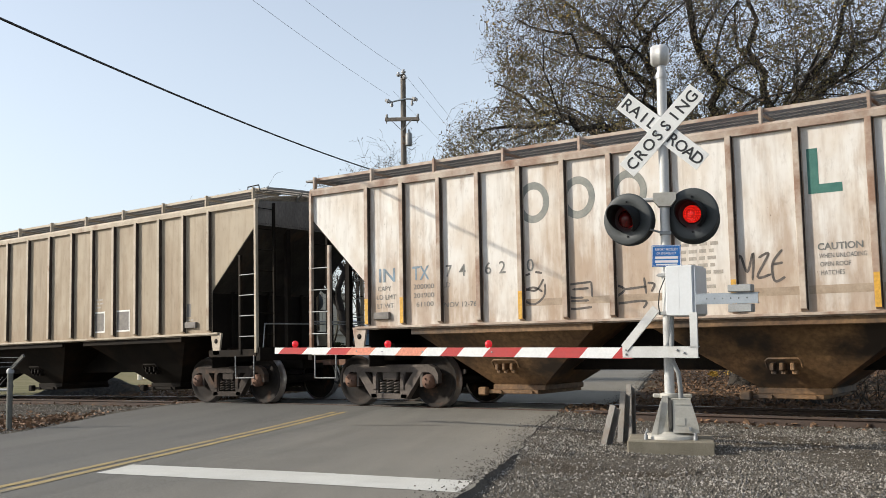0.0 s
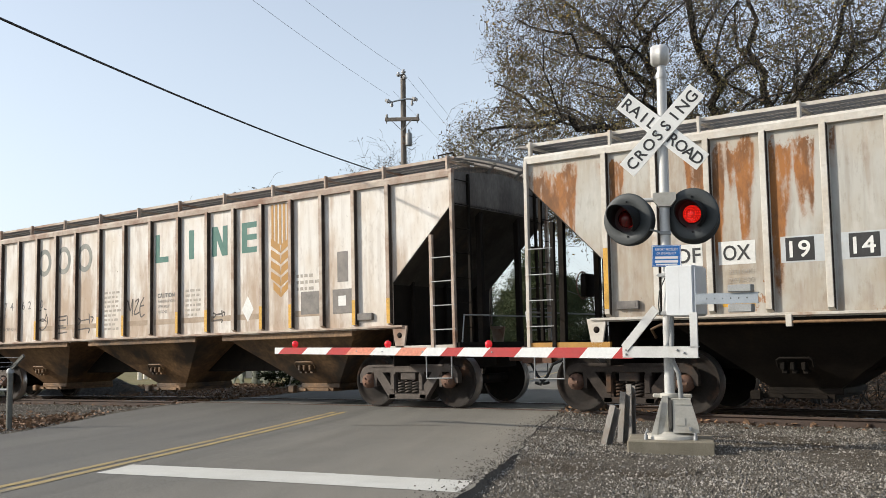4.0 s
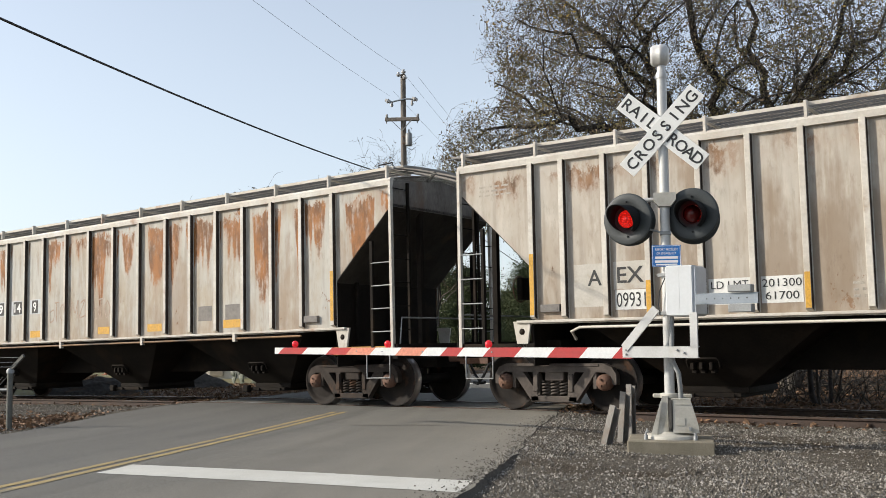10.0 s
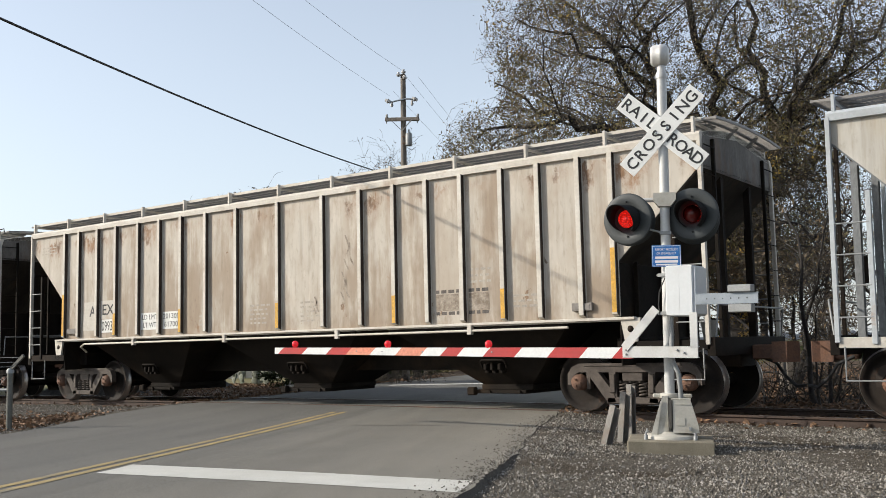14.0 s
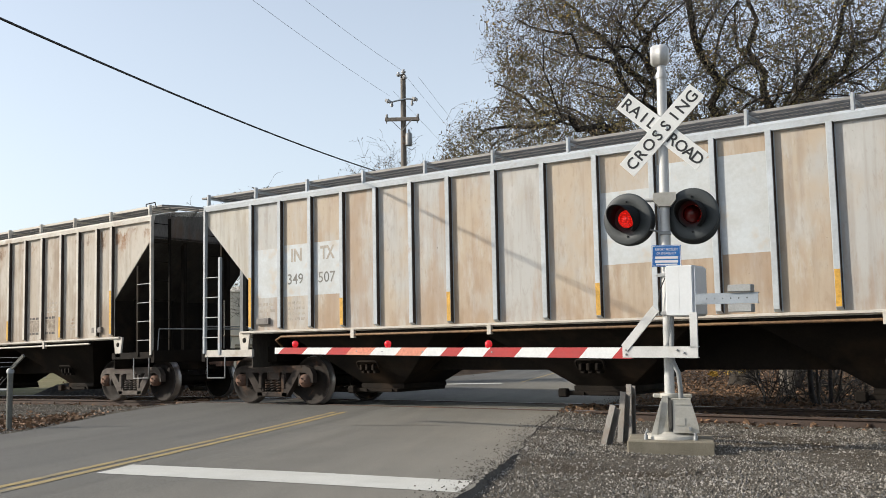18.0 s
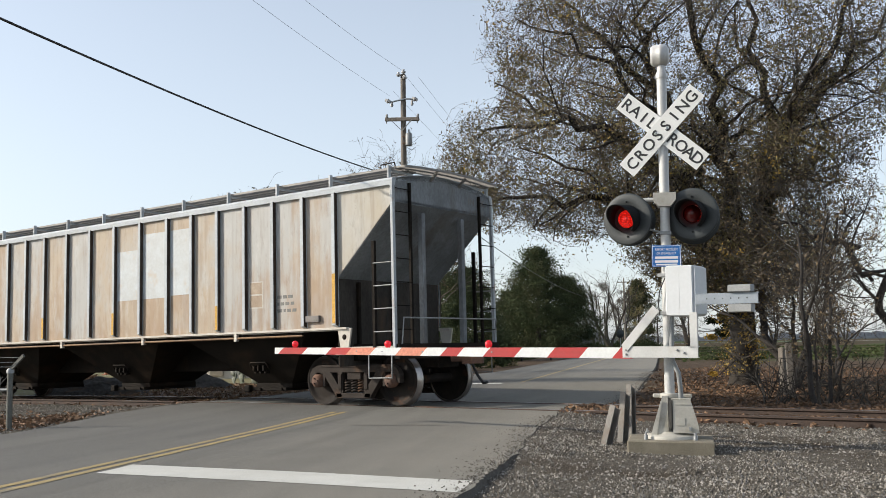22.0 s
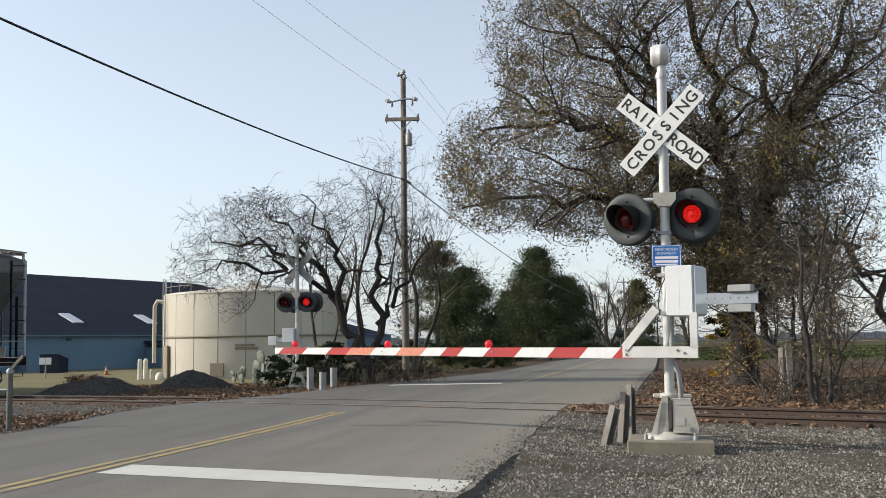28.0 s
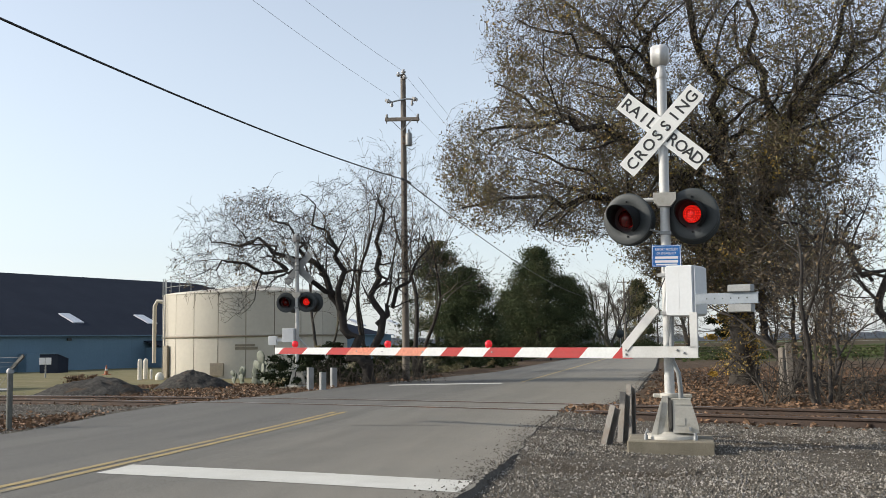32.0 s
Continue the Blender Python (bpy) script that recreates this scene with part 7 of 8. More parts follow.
class Tree:
    """Grows limbs, twigs and leaves into three meshes."""

    def __init__(self, seed):
        self.rnd = random.Random(seed)
        self.wood, self.fine, self.leaf = Build(), Build(), Build()
        self.tips = []

    def branch(self, p, d, r, length, level, top, kids, droop=0.0, wander=0.25, sides=7, lift=0.0):
        rnd = self.rnd
        n = max(3, int(length / (0.28 if level < 3 else 0.16)))
        n = min(n, 12 if level < 3 else 4)
        pts, radii, dirs = [p], [r], [d]
        step = length / n
        for i in range(n):
            k = Vector((rnd.gauss(0, 1), rnd.gauss(0, 1), rnd.gauss(0, 1))) * wander * (0.6 if level == 0 else 1.0)
            d = (d + k + Vector((0, 0, lift - droop * (i / n)))).normalized()
            p = p + d * step
            pts.append(p)
            dirs.append(d)
            radii.append(max(0.004, r * (1 - 0.72 * (i + 1) / n)))
        tgt = self.wood if r > 0.035 else self.fine
        tgt.tube(pts, radii, sides if r > 0.035 else (4 if r > 0.012 else 3), r > 0.035)
        if level >= top:
            self.tips.append((pts, dirs))
            return
        count, spread, ratio, shrink = kids[level]
        for c in range(count):
            u = (0.30 if level else 0.42) + (0.70 if level else 0.58) * (c + rnd.random() * 0.9) / count
            i = min(n - 1, int(u * n))
            q = pts[i].lerp(pts[i + 1], u * n - i) if i + 1 < len(pts) else pts[-1]
            ax = dirs[i].orthogonal().normalized()
            ax.rotate(Matrix.Rotation(rnd.random() * 2 * math.pi, 3, dirs[i]))
            a = math.radians(rnd.gauss(spread, 12))
            nd = (dirs[i] * math.cos(a) + ax * math.sin(a)).normalized()
            self.branch(q, nd, max(0.004, radii[i] * shrink * rnd.uniform(0.8, 1.1)), length * ratio * rnd.uniform(0.65, 1.2) * (1.1 - 0.4 * u), level + 1, top, kids, droop * 1.3, wander, max(4, sides - 1), lift * 0.5)

    def leaves(self, per, size, reach=0.07, slots=(0,), weights=None):
        rnd = self.rnd
        for pts, dirs in self.tips:
            slot = rnd.choices(slots, weights)[0]
            full = 0.35 + 1.5 * smoothstep(-0.25, 0.35, noise.noise(pts[0] * 0.75))
            for _ in range(int(rnd.randint(0, per * 2) * full)):
                i = rnd.randrange(1, len(pts))
                c = pts[i - 1].lerp(pts[i], rnd.random()) + Vector((rnd.gauss(0, reach), rnd.gauss(0, reach), rnd.gauss(0, reach)))
                leaf_quad(self.leaf, c, size * rnd.uniform(0.6, 1.4), rnd, slot)

    def finish(self, name, label, group, bark, twig, leaf, cat="tree"):
        e = new(name)
        tagged(e, label, cat, group)
        part("trunk", self.wood, bark, e, "trunk and limbs")
        if self.fine.f:
            tagged(part("twig_growth", self.fine, twig, e, "bare thin twigs"), kind="stuff")
        if self.leaf.f:
            tagged(part("crown", self.leaf, leaf, e, "small dry leaves"), kind="stuff")
        return e


def leaf_quad(b, c, s, rnd, slot=0, flat=0.0):
    a = Vector((rnd.gauss(0, 1), rnd.gauss(0, 1), rnd.gauss(0, 1) * (1 - flat))).normalized()
    o = a.orthogonal().normalized()
    o.rotate(Matrix.Rotation(rnd.random() * 6.28, 3, a))
    w = a.cross(o) * 0.5
    k = len(b.v)
    b.v += [tuple(c - a * s), tuple(c + w * s), tuple(c + a * s), tuple(c - w * s)]
    b.f.append((k, k + 1, k + 2, k + 3))
    b.s.append(False)
    b.m.append(slot)


def in_crown(p, lobes):
    """Below one inside a crown, which is a union of lobes with a ragged rim."""
    rag = 1 + 0.22 * noise.noise((p.x * 0.6, p.y * 0.6, p.z * 0.6)) + 0.10 * noise.noise((p.x * 1.7, p.y * 1.7, p.z * 1.7))
    return min(math.sqrt(sum(((p[i] - c[i]) / s[i]) ** 2 for i in range(3))) for c, s in lobes) * rag


def grow_tree(seed, lobes, limbs, counts, lengths, heart, droop_at=-99.0, thin=0.005, turn=0.55):
    """Limbs along given lines; smaller branches seek the empty parts of the crown."""
    rnd = random.Random(seed)
    t = Tree(seed)
    t.rnd = rnd
    filled = collections.defaultdict(int)

    def cell(p):
        return (int(p.x * 1.6 + 100), int(p.y * 1.6 + 100), int(p.z * 1.6 + 100))

    def grow(p, d, r, length, level):
        n = (6, 5, 4, 3, 2)[level]
        pts, radii, dirs = [p], [r], [d]
        for i in range(n):
            k = Vector((rnd.gauss(0, 1), rnd.gauss(0, 1), rnd.gauss(0, 1))) * (0.24, 0.26, 0.26, 0.24, 0.22)[level]
            if in_crown(p + d * length / n, lobes) > 1.0:
                k += (Vector(heart) - p).normalized() * turn
            if level > 1 and p.x < droop_at:
                k.z -= 0.10
            d = (d + k).normalized()
            p = p + d * (length / n)
            pts.append(p)
            dirs.append(d)
            radii.append(max(0.7 * thin, r * (1 - 0.66 * (i + 1) / n)))
            filled[cell(p)] += 1
        put(pts, radii, dirs, length, level)

    def put(pts, radii, dirs, length, level):
        r, n = radii[0], len(pts) - 1
        tgt = t.wood if r > 0.03 else t.fine
        tgt.tube(pts, radii, (10, 8, 6, 5, 4)[level] if r > 0.03 else (4 if r > 0.011 else 3), r > 0.03)
        if level >= 4:
            t.tips.append((pts, dirs))
            return
        count = counts[level]
        for c in range(count):
            u = (0.22, 0.22, 0.2, 0.25)[level] + 0.8 * (c + rnd.random() * 0.9) / count
            u = min(0.995, u)
            i = min(n - 1, int(u * n))
            q = pts[i].lerp(pts[i + 1], u * n - i)
            ln = lengths[level] * rnd.uniform(0.6, 1.25) * (min(1.0, 0.35 + 5.0 * r) if level == 0 else 1.0)
            best, at = None, None
            for _ in range(6 if level < 3 else 2):
                ax = dirs[i].orthogonal().normalized()
                ax.rotate(Matrix.Rotation(rnd.random() * 2 * math.pi, 3, dirs[i]))
                a = math.radians(rnd.gauss(56, 13))
                nd = (dirs[i] * math.cos(a) + ax * math.sin(a)).normalized()
                e = q + nd * ln * 0.8
                cost = filled[cell(e)] * 0.12 + max(0.0, in_crown(e, lobes) - 0.97) * 14 + rnd.random() * 0.4
                if best is None or cost < best:
                    best, at = cost, nd
            grow(q, at, max(thin, min(0.075, radii[i] * (0.5, 0.55, 0.55, 0.6)[level] * rnd.uniform(0.7, 1.1))), ln, level + 1)

    for knots, r in limbs:
        pts = []
        for a, b in zip(knots, knots[1:]):
            for k in range(4):
                pts.append(Vector(a).lerp(Vector(b), k / 4))
        pts.append(Vector(knots[-1]))
        for _ in range(2):
            pts = [pts[0]] + [(pts[i - 1] + pts[i] * 2 + pts[i + 1]) / 4 for i in range(1, len(pts) - 1)] + [pts[-1]]
        pts = [pts[0]] + [p + Vector((rnd.gauss(0, 0.13), rnd.gauss(0, 0.13), rnd.gauss(0, 0.13))) for p in pts[1:]]
        n = len(pts) - 1
        dirs = [(pts[min(i + 1, n)] - pts[max(i - 1, 0)]).normalized() for i in range(n + 1)]
        radii = [r * (1 - 0.9 * i / n) for i in range(n + 1)]
        put(pts, radii, dirs, 7.0, 0)
    return t


def oak():
    # limbs: points in metres from the foot of the trunk (right, away, up) and the thickness at the fork
    limbs = (
        (((-0.1, 0, 3.3), (-1.6, 0.2, 4.4), (-3.3, 0.0, 5.2), (-5.2, -0.3, 5.3), (-7.6, -0.2, 5.2)), 0.21),
        (((-0.1, 0, 3.5), (-1.5, -0.6, 5.6), (-3.4, -1.2, 6.8), (-5.6, -1.4, 7.3), (-7.4, -1.2, 7.0)), 0.19),
        (((-0.1, 0, 3.4), (-1.2, 0.9, 5.6), (-3.0, 1.8, 7.2), (-5.0, 2.2, 8.4), (-6.6, 2.2, 9.2)), 0.19),
        (((0.0, 0, 3.5), (-0.9, 0.2, 6.0), (-1.9, 0.2, 8.2), (-3.6, 0.0, 10.0), (-5.4, 0.0, 11.4)), 0.21),
        (((0.1, 0, 3.5), (-0.3, -0.6, 6.4), (-1.0, -1.4, 9.0), (-2.4, -2.2, 11.2), (-3.4, -2.4, 12.6)), 0.20),
        (((0.2, 0, 3.4), (1.0, -0.1, 5.2), (1.2, -0.2, 7.0), (0.6, 0.0, 9.4), (0.5, 0.4, 13.0)), 0.25),
        (((1.2, -0.2, 6.8), (2.0, -0.3, 7.9), (3.4, -0.6, 9.2), (4.6, -0.6, 10.8)), 0.15),
        (((0.1, 0, 3.4), (0.3, 1.4, 5.6), (0.2, 3.0, 7.6), (-0.4, 4.4, 9.4)), 0.17),
        (((0.1, 0, 3.4), (0.3, -1.4, 5.4), (0.6, -3.0, 7.2), (1.0, -4.4, 8.6)), 0.16),
        (((-1.9, 0.2, 8.2), (-2.6, -0.4, 9.4), (-2.4, -0.8, 11.2), (-2.0, -1.0, 12.8)), 0.12),
        (((-1.6, 0.2, 4.4), (-2.4, 1.2, 5.4), (-4.2, 2.0, 6.0), (-6.4, 2.4, 6.2)), 0.12),
        (((0.8, 0.0, 4.6), (0.4, -0.8, 6.2), (1.6, -1.8, 8.0), (2.6, -2.4, 10.4), (2.8, -2.6, 12.4)), 0.16),
        (((-0.9, 0.2, 6.0), (-2.4, -1.0, 7.6), (-4.4, -1.8, 9.2), (-6.2, -2.0, 9.9)), 0.13),
        (((-0.2, 0, 3.4), (-1.0, -0.6, 3.9), (-1.8, -0.9, 4.0), (-2.6, -1.0, 3.6)), 0.09),
        (((-0.2, 0, 3.0), (-0.8, -0.5, 3.2), (-1.3, -0.8, 2.9), (-1.6, -0.9, 2.4)), 0.06),
        (((0.2, 0, 3.6), (0.3, -0.9, 4.4), (0.4, -1.6, 4.4), (0.7, -2.0, 3.8)), 0.09),
        (((-0.9, 0.0, 4.4), (-1.6, 0.9, 4.9), (-2.6, 1.5, 4.8), (-3.6, 1.7, 4.4)), 0.08),
        (((0.2, 0, 2.7), (0.6, -0.8, 3.0), (1.0, -1.2, 2.6), (1.2, -1.3, 1.9)), 0.05),
    )
    lobes = (((-0.65, 0.0, 9.5), (6.3, 6.0, 4.8)), ((-4.6, -0.3, 6.3), (3.8, 4.0, 2.0)), ((2.9, 0.0, 9.6), (3.6, 4.2, 2.3)), ((-0.5, -0.4, 4.7), (2.7, 2.2, 2.2)), ((0.6, -0.2, 3.9), (1.7, 1.6, 1.7)))
    t = grow_tree(11, lobes, limbs, (11, 7, 5, 3), (2.9, 1.55, 0.85, 0.45), (-0.5, 0, 7.5), -3.0)
    rnd = t.rnd
    t.wood.tube([(0, 0, -0.1), (0.0, 0, 0.35), (0.02, 0, 1.2), (-0.02, 0, 2.4), (0.05, 0, 3.2), (0.12, 0, 3.9)], [0.50, 0.40, 0.35, 0.34, 0.38, 0.26], 16)
    t.leaves(6, 0.040, 0.09, (0, 1, 2), (6, 6, 0.4))
    # leafy shoots that clothe the trunk and the feet of the limbs
    for knots, r in limbs:
        if r < 0.15:
            continue
        for _ in range(170):
            k = rnd.random() * 2.2
            a, b = Vector(knots[int(k)]), Vector(knots[int(k) + 1])
            p = a.lerp(b, k - int(k))
            q = p + Vector((rnd.gauss(0, 0.32), rnd.gauss(0, 0.32), rnd.gauss(0.05, 0.30)))
            t.fine.tube([p, p.lerp(q, 0.5) + Vector((0, 0, 0.05)), q], [0.009, 0.006, 0.003], 3, False)
            slot = rnd.choices((0, 1, 2), (6, 4, 0.5))[0]
            for _ in range(16):
                leaf_quad(t.leaf, p.lerp(q, 0.3 + 0.8 * rnd.random()) + Vector((rnd.gauss(0, 0.08), rnd.gauss(0, 0.08), rnd.gauss(0, 0.08))), rnd.uniform(0.025, 0.055), rnd, slot)
    # yellowing shoots round the trunk
    for _ in range(150):
        a = rnd.uniform(1.6, 6.0)
        p = Vector((0.36 * math.cos(a), 0.36 * math.sin(a), rnd.uniform(0.3, 3.6)))
        q = p + Vector((math.cos(a) * rnd.uniform(0.1, 0.6), math.sin(a) * 0.4, rnd.uniform(-0.1, 0.5)))
        t.fine.tube([p, p.lerp(q, 0.5) + Vector((0, 0, 0.06)), q], [0.008, 0.006, 0.003], 3, False)
        for _ in range(14):
            leaf_quad(t.leaf, p.lerp(q, rnd.random()) + Vector((rnd.gauss(0, 0.06), rnd.gauss(0, 0.06), rnd.gauss(0, 0.06))), rnd.uniform(0.02, 0.05), rnd, rnd.choice((0, 2, 2)))
    tree = t.finish("oak_tree", "large old oak with dense twigs and sparse brown leaves", "trees by the crossing", "bark", "twig", ["leaf_olive", "leaf_brown", "leaf_yellow"])
    stand(tree, ahead(1310, 25.2, -0.3))

def stand(tree, base):
    """Sets a tree down, its x across the view and its y away."""
    right, way = Vector((VIEW.y, -VIEW.x, 0)).normalized(), VIEW.normalized()
    tree.matrix_world = Matrix(((right.x, way.x, 0, base.x), (right.y, way.y, 0, base.y), (0, 0, 1, base.z), (0, 0, 0, 1)))


def fruit_tree():
    limbs = (
        (((0, 0, 0.5), (-0.5, 0, 1.5), (-1.0, 0.1, 2.8), (-1.9, 0.2, 3.9), (-3.5, 0.3, 4.5), (-4.9, 0.3, 4.5)), 0.165),
        (((-1.0, 0.1, 2.8), (-2.4, -0.4, 3.5), (-3.9, -0.6, 3.7), (-5.2, -0.6, 3.4)), 0.09),
        (((0, 0, 0.5), (0.35, 0, 2.0), (0.2, 0.2, 3.6), (0.4, 0.3, 5.2), (0.3, 0.3, 6.0)), 0.145),
        (((-0.8, 0, 2.3), (-0.9, -0.3, 3.9), (-1.4, -0.4, 4.9), (-1.9, -0.4, 5.7)), 0.11),
        (((0.3, 0, 1.8), (1.1, 0.2, 2.6), (1.6, 0.4, 3.9), (1.9, 0.4, 5.0)), 0.09),
        (((-1.9, 0.2, 3.9), (-2.4, -0.2, 4.7), (-3.0, -0.4, 5.5)), 0.07),
        (((-2.4, -0.4, 3.5), (-3.0, -0.9, 4.3), (-4.0, -1.2, 4.8)), 0.06),
    )
    lobes = (((-3.0, 0, 4.1), (2.5, 1.8, 1.45)), ((-0.2, 0, 4.4), (2.2, 1.8, 2.2)))
    t = grow_tree(5, lobes, limbs, (9, 6, 4, 2), (1.6, 0.85, 0.5, 0.3), (-1.2, 0, 4.6), -99.0, 0.0055, 0.0)
    t.wood.tube([(0.05, 0, -0.15), (0.03, 0, 0.25), (0, 0, 0.7)], [0.24, 0.18, 0.17], 12)
    t.leaves(1, 0.04, 0.04)
    tree = t.finish("tree", "bare spreading fruit tree with dark trunk", "bare trees", "bark_dark", "bark_dark", "leaf_brown")
    p = ahead(648, 28.2, 0)
    stand(tree, Vector((p.x, p.y, ground_z(p.x, p.y))))


oak()
fruit_tree()


def bare_tree(px, depth, stems, height, seed, leaf, label, bark="bark_dark", twig="bark_dark", spread=44, per=1, group="bare trees", levels=3, wander=0.16, lift=0.06, kids=(8, 7, 5)):
    t = Tree(seed)
    p = ahead(px, depth, 0)
    p.z = ground_z(p.x, p.y) - 0.1
    right, way = Vector((VIEW.y, -VIEW.x, 0)), Vector((VIEW.x, VIEW.y, 0))
    kids = [(kids[0], spread, 0.52, 0.5), (kids[1], 46, 0.55, 0.55), (kids[2], 42, 0.55, 0.6)]
    for x, y, z, r, f in stems:
        d = (right * x + way * y + Vector((0, 0, z))).normalized()
        t.branch(p + right * x * 0.12, d, r, height * f, 0, levels, kids, 0.0, wander, 8, lift)
    t.leaves(per, 0.04, 0.04)
    return t.finish("tree", label, group, bark, twig, leaf)


bare_tree(735, 33, ((-0.1, 0.1, 1.0, 0.10, 1.0), (0.1, -0.1, 1.0, 0.08, 0.9)), 6.4, 9, "leaf_brown", "slender bare tree with upright pale twigs", "bark", "twig", 30)
bare_tree(655, 36, ((0.0, 0.1, 1.0, 0.10, 1.05), (0.12, -0.1, 1.0, 0.07, 0.9), (-0.15, 0.0, 1.0, 0.07, 0.85)), 6.9, 19, "leaf_brown", "slender bare tree with upright pale twigs", "bark", "twig", 28)
bare_tree(570, 36, ((-0.05, 0.1, 1.0, 0.08, 1.0), (0.15, -0.1, 1.0, 0.06, 0.8)), 5.6, 29, "leaf_brown", "slender bare tree with upright pale twigs", "bark", "twig", 28)
# thicket by the track on the right
for px, d, sx, h, sd, r in ((1441, 16.6, -0.42, 4.0, 51, 0.055), (1428, 18.4, -0.18, 4.0, 56, 0.05), (1392, 22.5, 0.12, 4.8, 57, 0.09), (1480, 20.5, -0.5, 4.2, 58, 0.06), (1455, 17.5, 0.12, 3.4, 52, 0.045), (1404, 24, -0.36, 5.0, 54, 0.14), (1462, 19, -0.30, 3.6, 55, 0.05)):
    bare_tree(px, d, ((sx, 0.1, 1.0, r, 1.0), (sx + 0.45, -0.1, 0.8, 0.6 * r, 0.6)), h, sd, ["leaf_brown"], "thin leaning thicket tree with tangled grey twigs", "bark_dark", "twig_dark", 62, 1, "thicket trees", wander=0.26, lift=0.0, kids=(7, 6, 4))


def leaning_tree():
    """A crooked tree that leans in over the thicket."""
    limbs = (
        (((0.05, 0, 0.0), (-0.10, 0, 1.2), (-0.48, 0, 2.75), (-1.0, 0.05, 3.5), (-1.6, 0.1, 3.85), (-2.2, 0.1, 4.05), (-3.0, 0.1, 4.5)), 0.13),
        (((-0.48, 0, 2.75), (-1.0, -0.1, 2.95), (-1.5, -0.2, 2.8), (-2.0, -0.2, 2.4)), 0.05),
        (((-0.9, 0.05, 3.35), (-0.8, 0.2, 4.2), (-1.0, 0.3, 5.2)), 0.05),
        (((-1.6, 0.1, 3.85), (-2.0, -0.2, 3.5), (-2.5, -0.3, 2.9)), 0.04),
    )
    lobes = (((-2.0, 0, 4.0), (2.0, 1.3, 1.5)),)
    t = grow_tree(61, lobes, limbs, (8, 5, 4, 2), (1.5, 0.8, 0.45, 0.28), (-1.8, 0, 4.0), -99.0, 0.005, 0.3)
    t.leaves(2, 0.038, 0.06, (0, 1), (1, 2))
    tree = t.finish("tree", "crooked leaning tree with dark bark and thin twigs", "thicket trees", "bark_dark", "twig_dark", ["leaf_olive", "leaf_brown"])
    p = ahead(1578, 22.0, 0)
    stand(tree, Vector((p.x, p.y, ground_z(p.x, p.y) - 0.1)))


leaning_tree()
for px, d, h, sd in ((1075, 105, 8.2, 81), (1095, 130, 9.5, 82), (1052, 140, 9.0, 87), (1425, 210, 11, 88), (1215, 95, 5.5, 83), (1365, 150, 9, 84), (1455, 120, 7, 85), (1490, 190, 9, 86)):
    bare_tree(px, d, ((-0.2, 0.1, 1.0, 0.22, 1.0), (0.25, -0.1, 1.0, 0.18, 0.9), (0.0, 0.3, 1.0, 0.18, 0.95)), h, sd, ["leaf_brown"], "distant bare roadside tree", "bark", "twig", 40, 3, "distant trees", 2)


def leafy_mass(name, px, depth, rx, ry, h, z_low, count, size, mats, label, seed, cat="tree", group="", trunk=0.0, taper=0.5):
    """An evergreen crown of many small tufts round an uneven shape."""
    rnd = random.Random(seed)
    p = ahead(px, depth, 0)
    e = new(name)
    e.matrix_world = pose(p.x, p.y, ground_z(p.x, p.y))
    tagged(e, label, cat, group)
    b = Build()
    clumps = max(14, count // 34)
    for _ in range(clumps):
        u = rnd.random() ** 0.9
        t = rnd.random() * 2 * math.pi
        wide = max(0.10, (1 - u) ** taper * min(1.0, 0.6 + 2.2 * u))
        lump = 1 + 0.45 * noise.noise((math.cos(t) * 1.3 + seed, math.sin(t) * 1.3, u * 3.0))
        k = wide * lump * (0.45 + 0.5 * rnd.random() ** 0.5)
        c = Vector((rx * k * math.cos(t), ry * k * math.sin(t), z_low + (h - z_low) * u))
        out = Vector((math.cos(t), math.sin(t), rnd.uniform(-0.1, 0.5)))
        size_c = (0.12 + 0.10 * rnd.random()) * rx * (1 - 0.4 * u)
        slot = rnd.choices(range(len(mats)), [3] + [1] * (len(mats) - 1))[0]
        for _ in range(count * 5 // clumps):
            q = c + out * size_c * rnd.gauss(0, 1.0) + Vector((rnd.gauss(0, 0.6), rnd.gauss(0, 0.6), rnd.gauss(0, 0.45))) * size_c
            q.z = max(q.z, 0.02)
            leaf_quad(b, q, size * rnd.uniform(0.5, 1.2), rnd, slot)
    if trunk:
        part("trunk", Build().tube([(0, 0, -0.2), (0, 0, h * 0.7)], [trunk, trunk * 0.4], 8), "bark", e)
    tagged(part("crown" if trunk else "foliage", b, mats, e), kind="stuff")
    return e


leafy_mass("pine_tree", 950, 86, 4.6, 4.4, 10.6, 0.2, 14000, 0.095, ["needle", "needle2"], "dense dark green evergreen tree by the road", 3, group="evergreens", trunk=0.3, taper=0.6)
leafy_mass("pine_tree", 905, 89, 3.6, 3.4, 7.2, 0.2, 8500, 0.095, ["needle", "needle2"], "dense dark green evergreen tree by the road", 23, group="evergreens", trunk=0.25, taper=0.5)
leafy_mass("pine_tree", 1004, 90, 3.8, 3.2, 7.4, 0.2, 8500, 0.095, ["needle", "needle2"], "dense dark green evergreen tree by the road", 13, group="evergreens", trunk=0.25, taper=0.6)
leafy_mass("pine_tree", 822, 60, 3.0, 2.6, 6.6, 0.4, 9000, 0.08, ["needle", "needle2"], "loose olive-green evergreen tree behind the pole", 4, group="evergreens", trunk=0.2, taper=0.55)
leafy_mass("pine_tree", 772, 64, 3.3, 3.0, 9.0, 0.8, 5500, 0.085, ["needle2", "leaf_olive", "needle"], "loose olive-green evergreen tree behind the pole", 5, group="evergreens", trunk=0.2, taper=0.55)
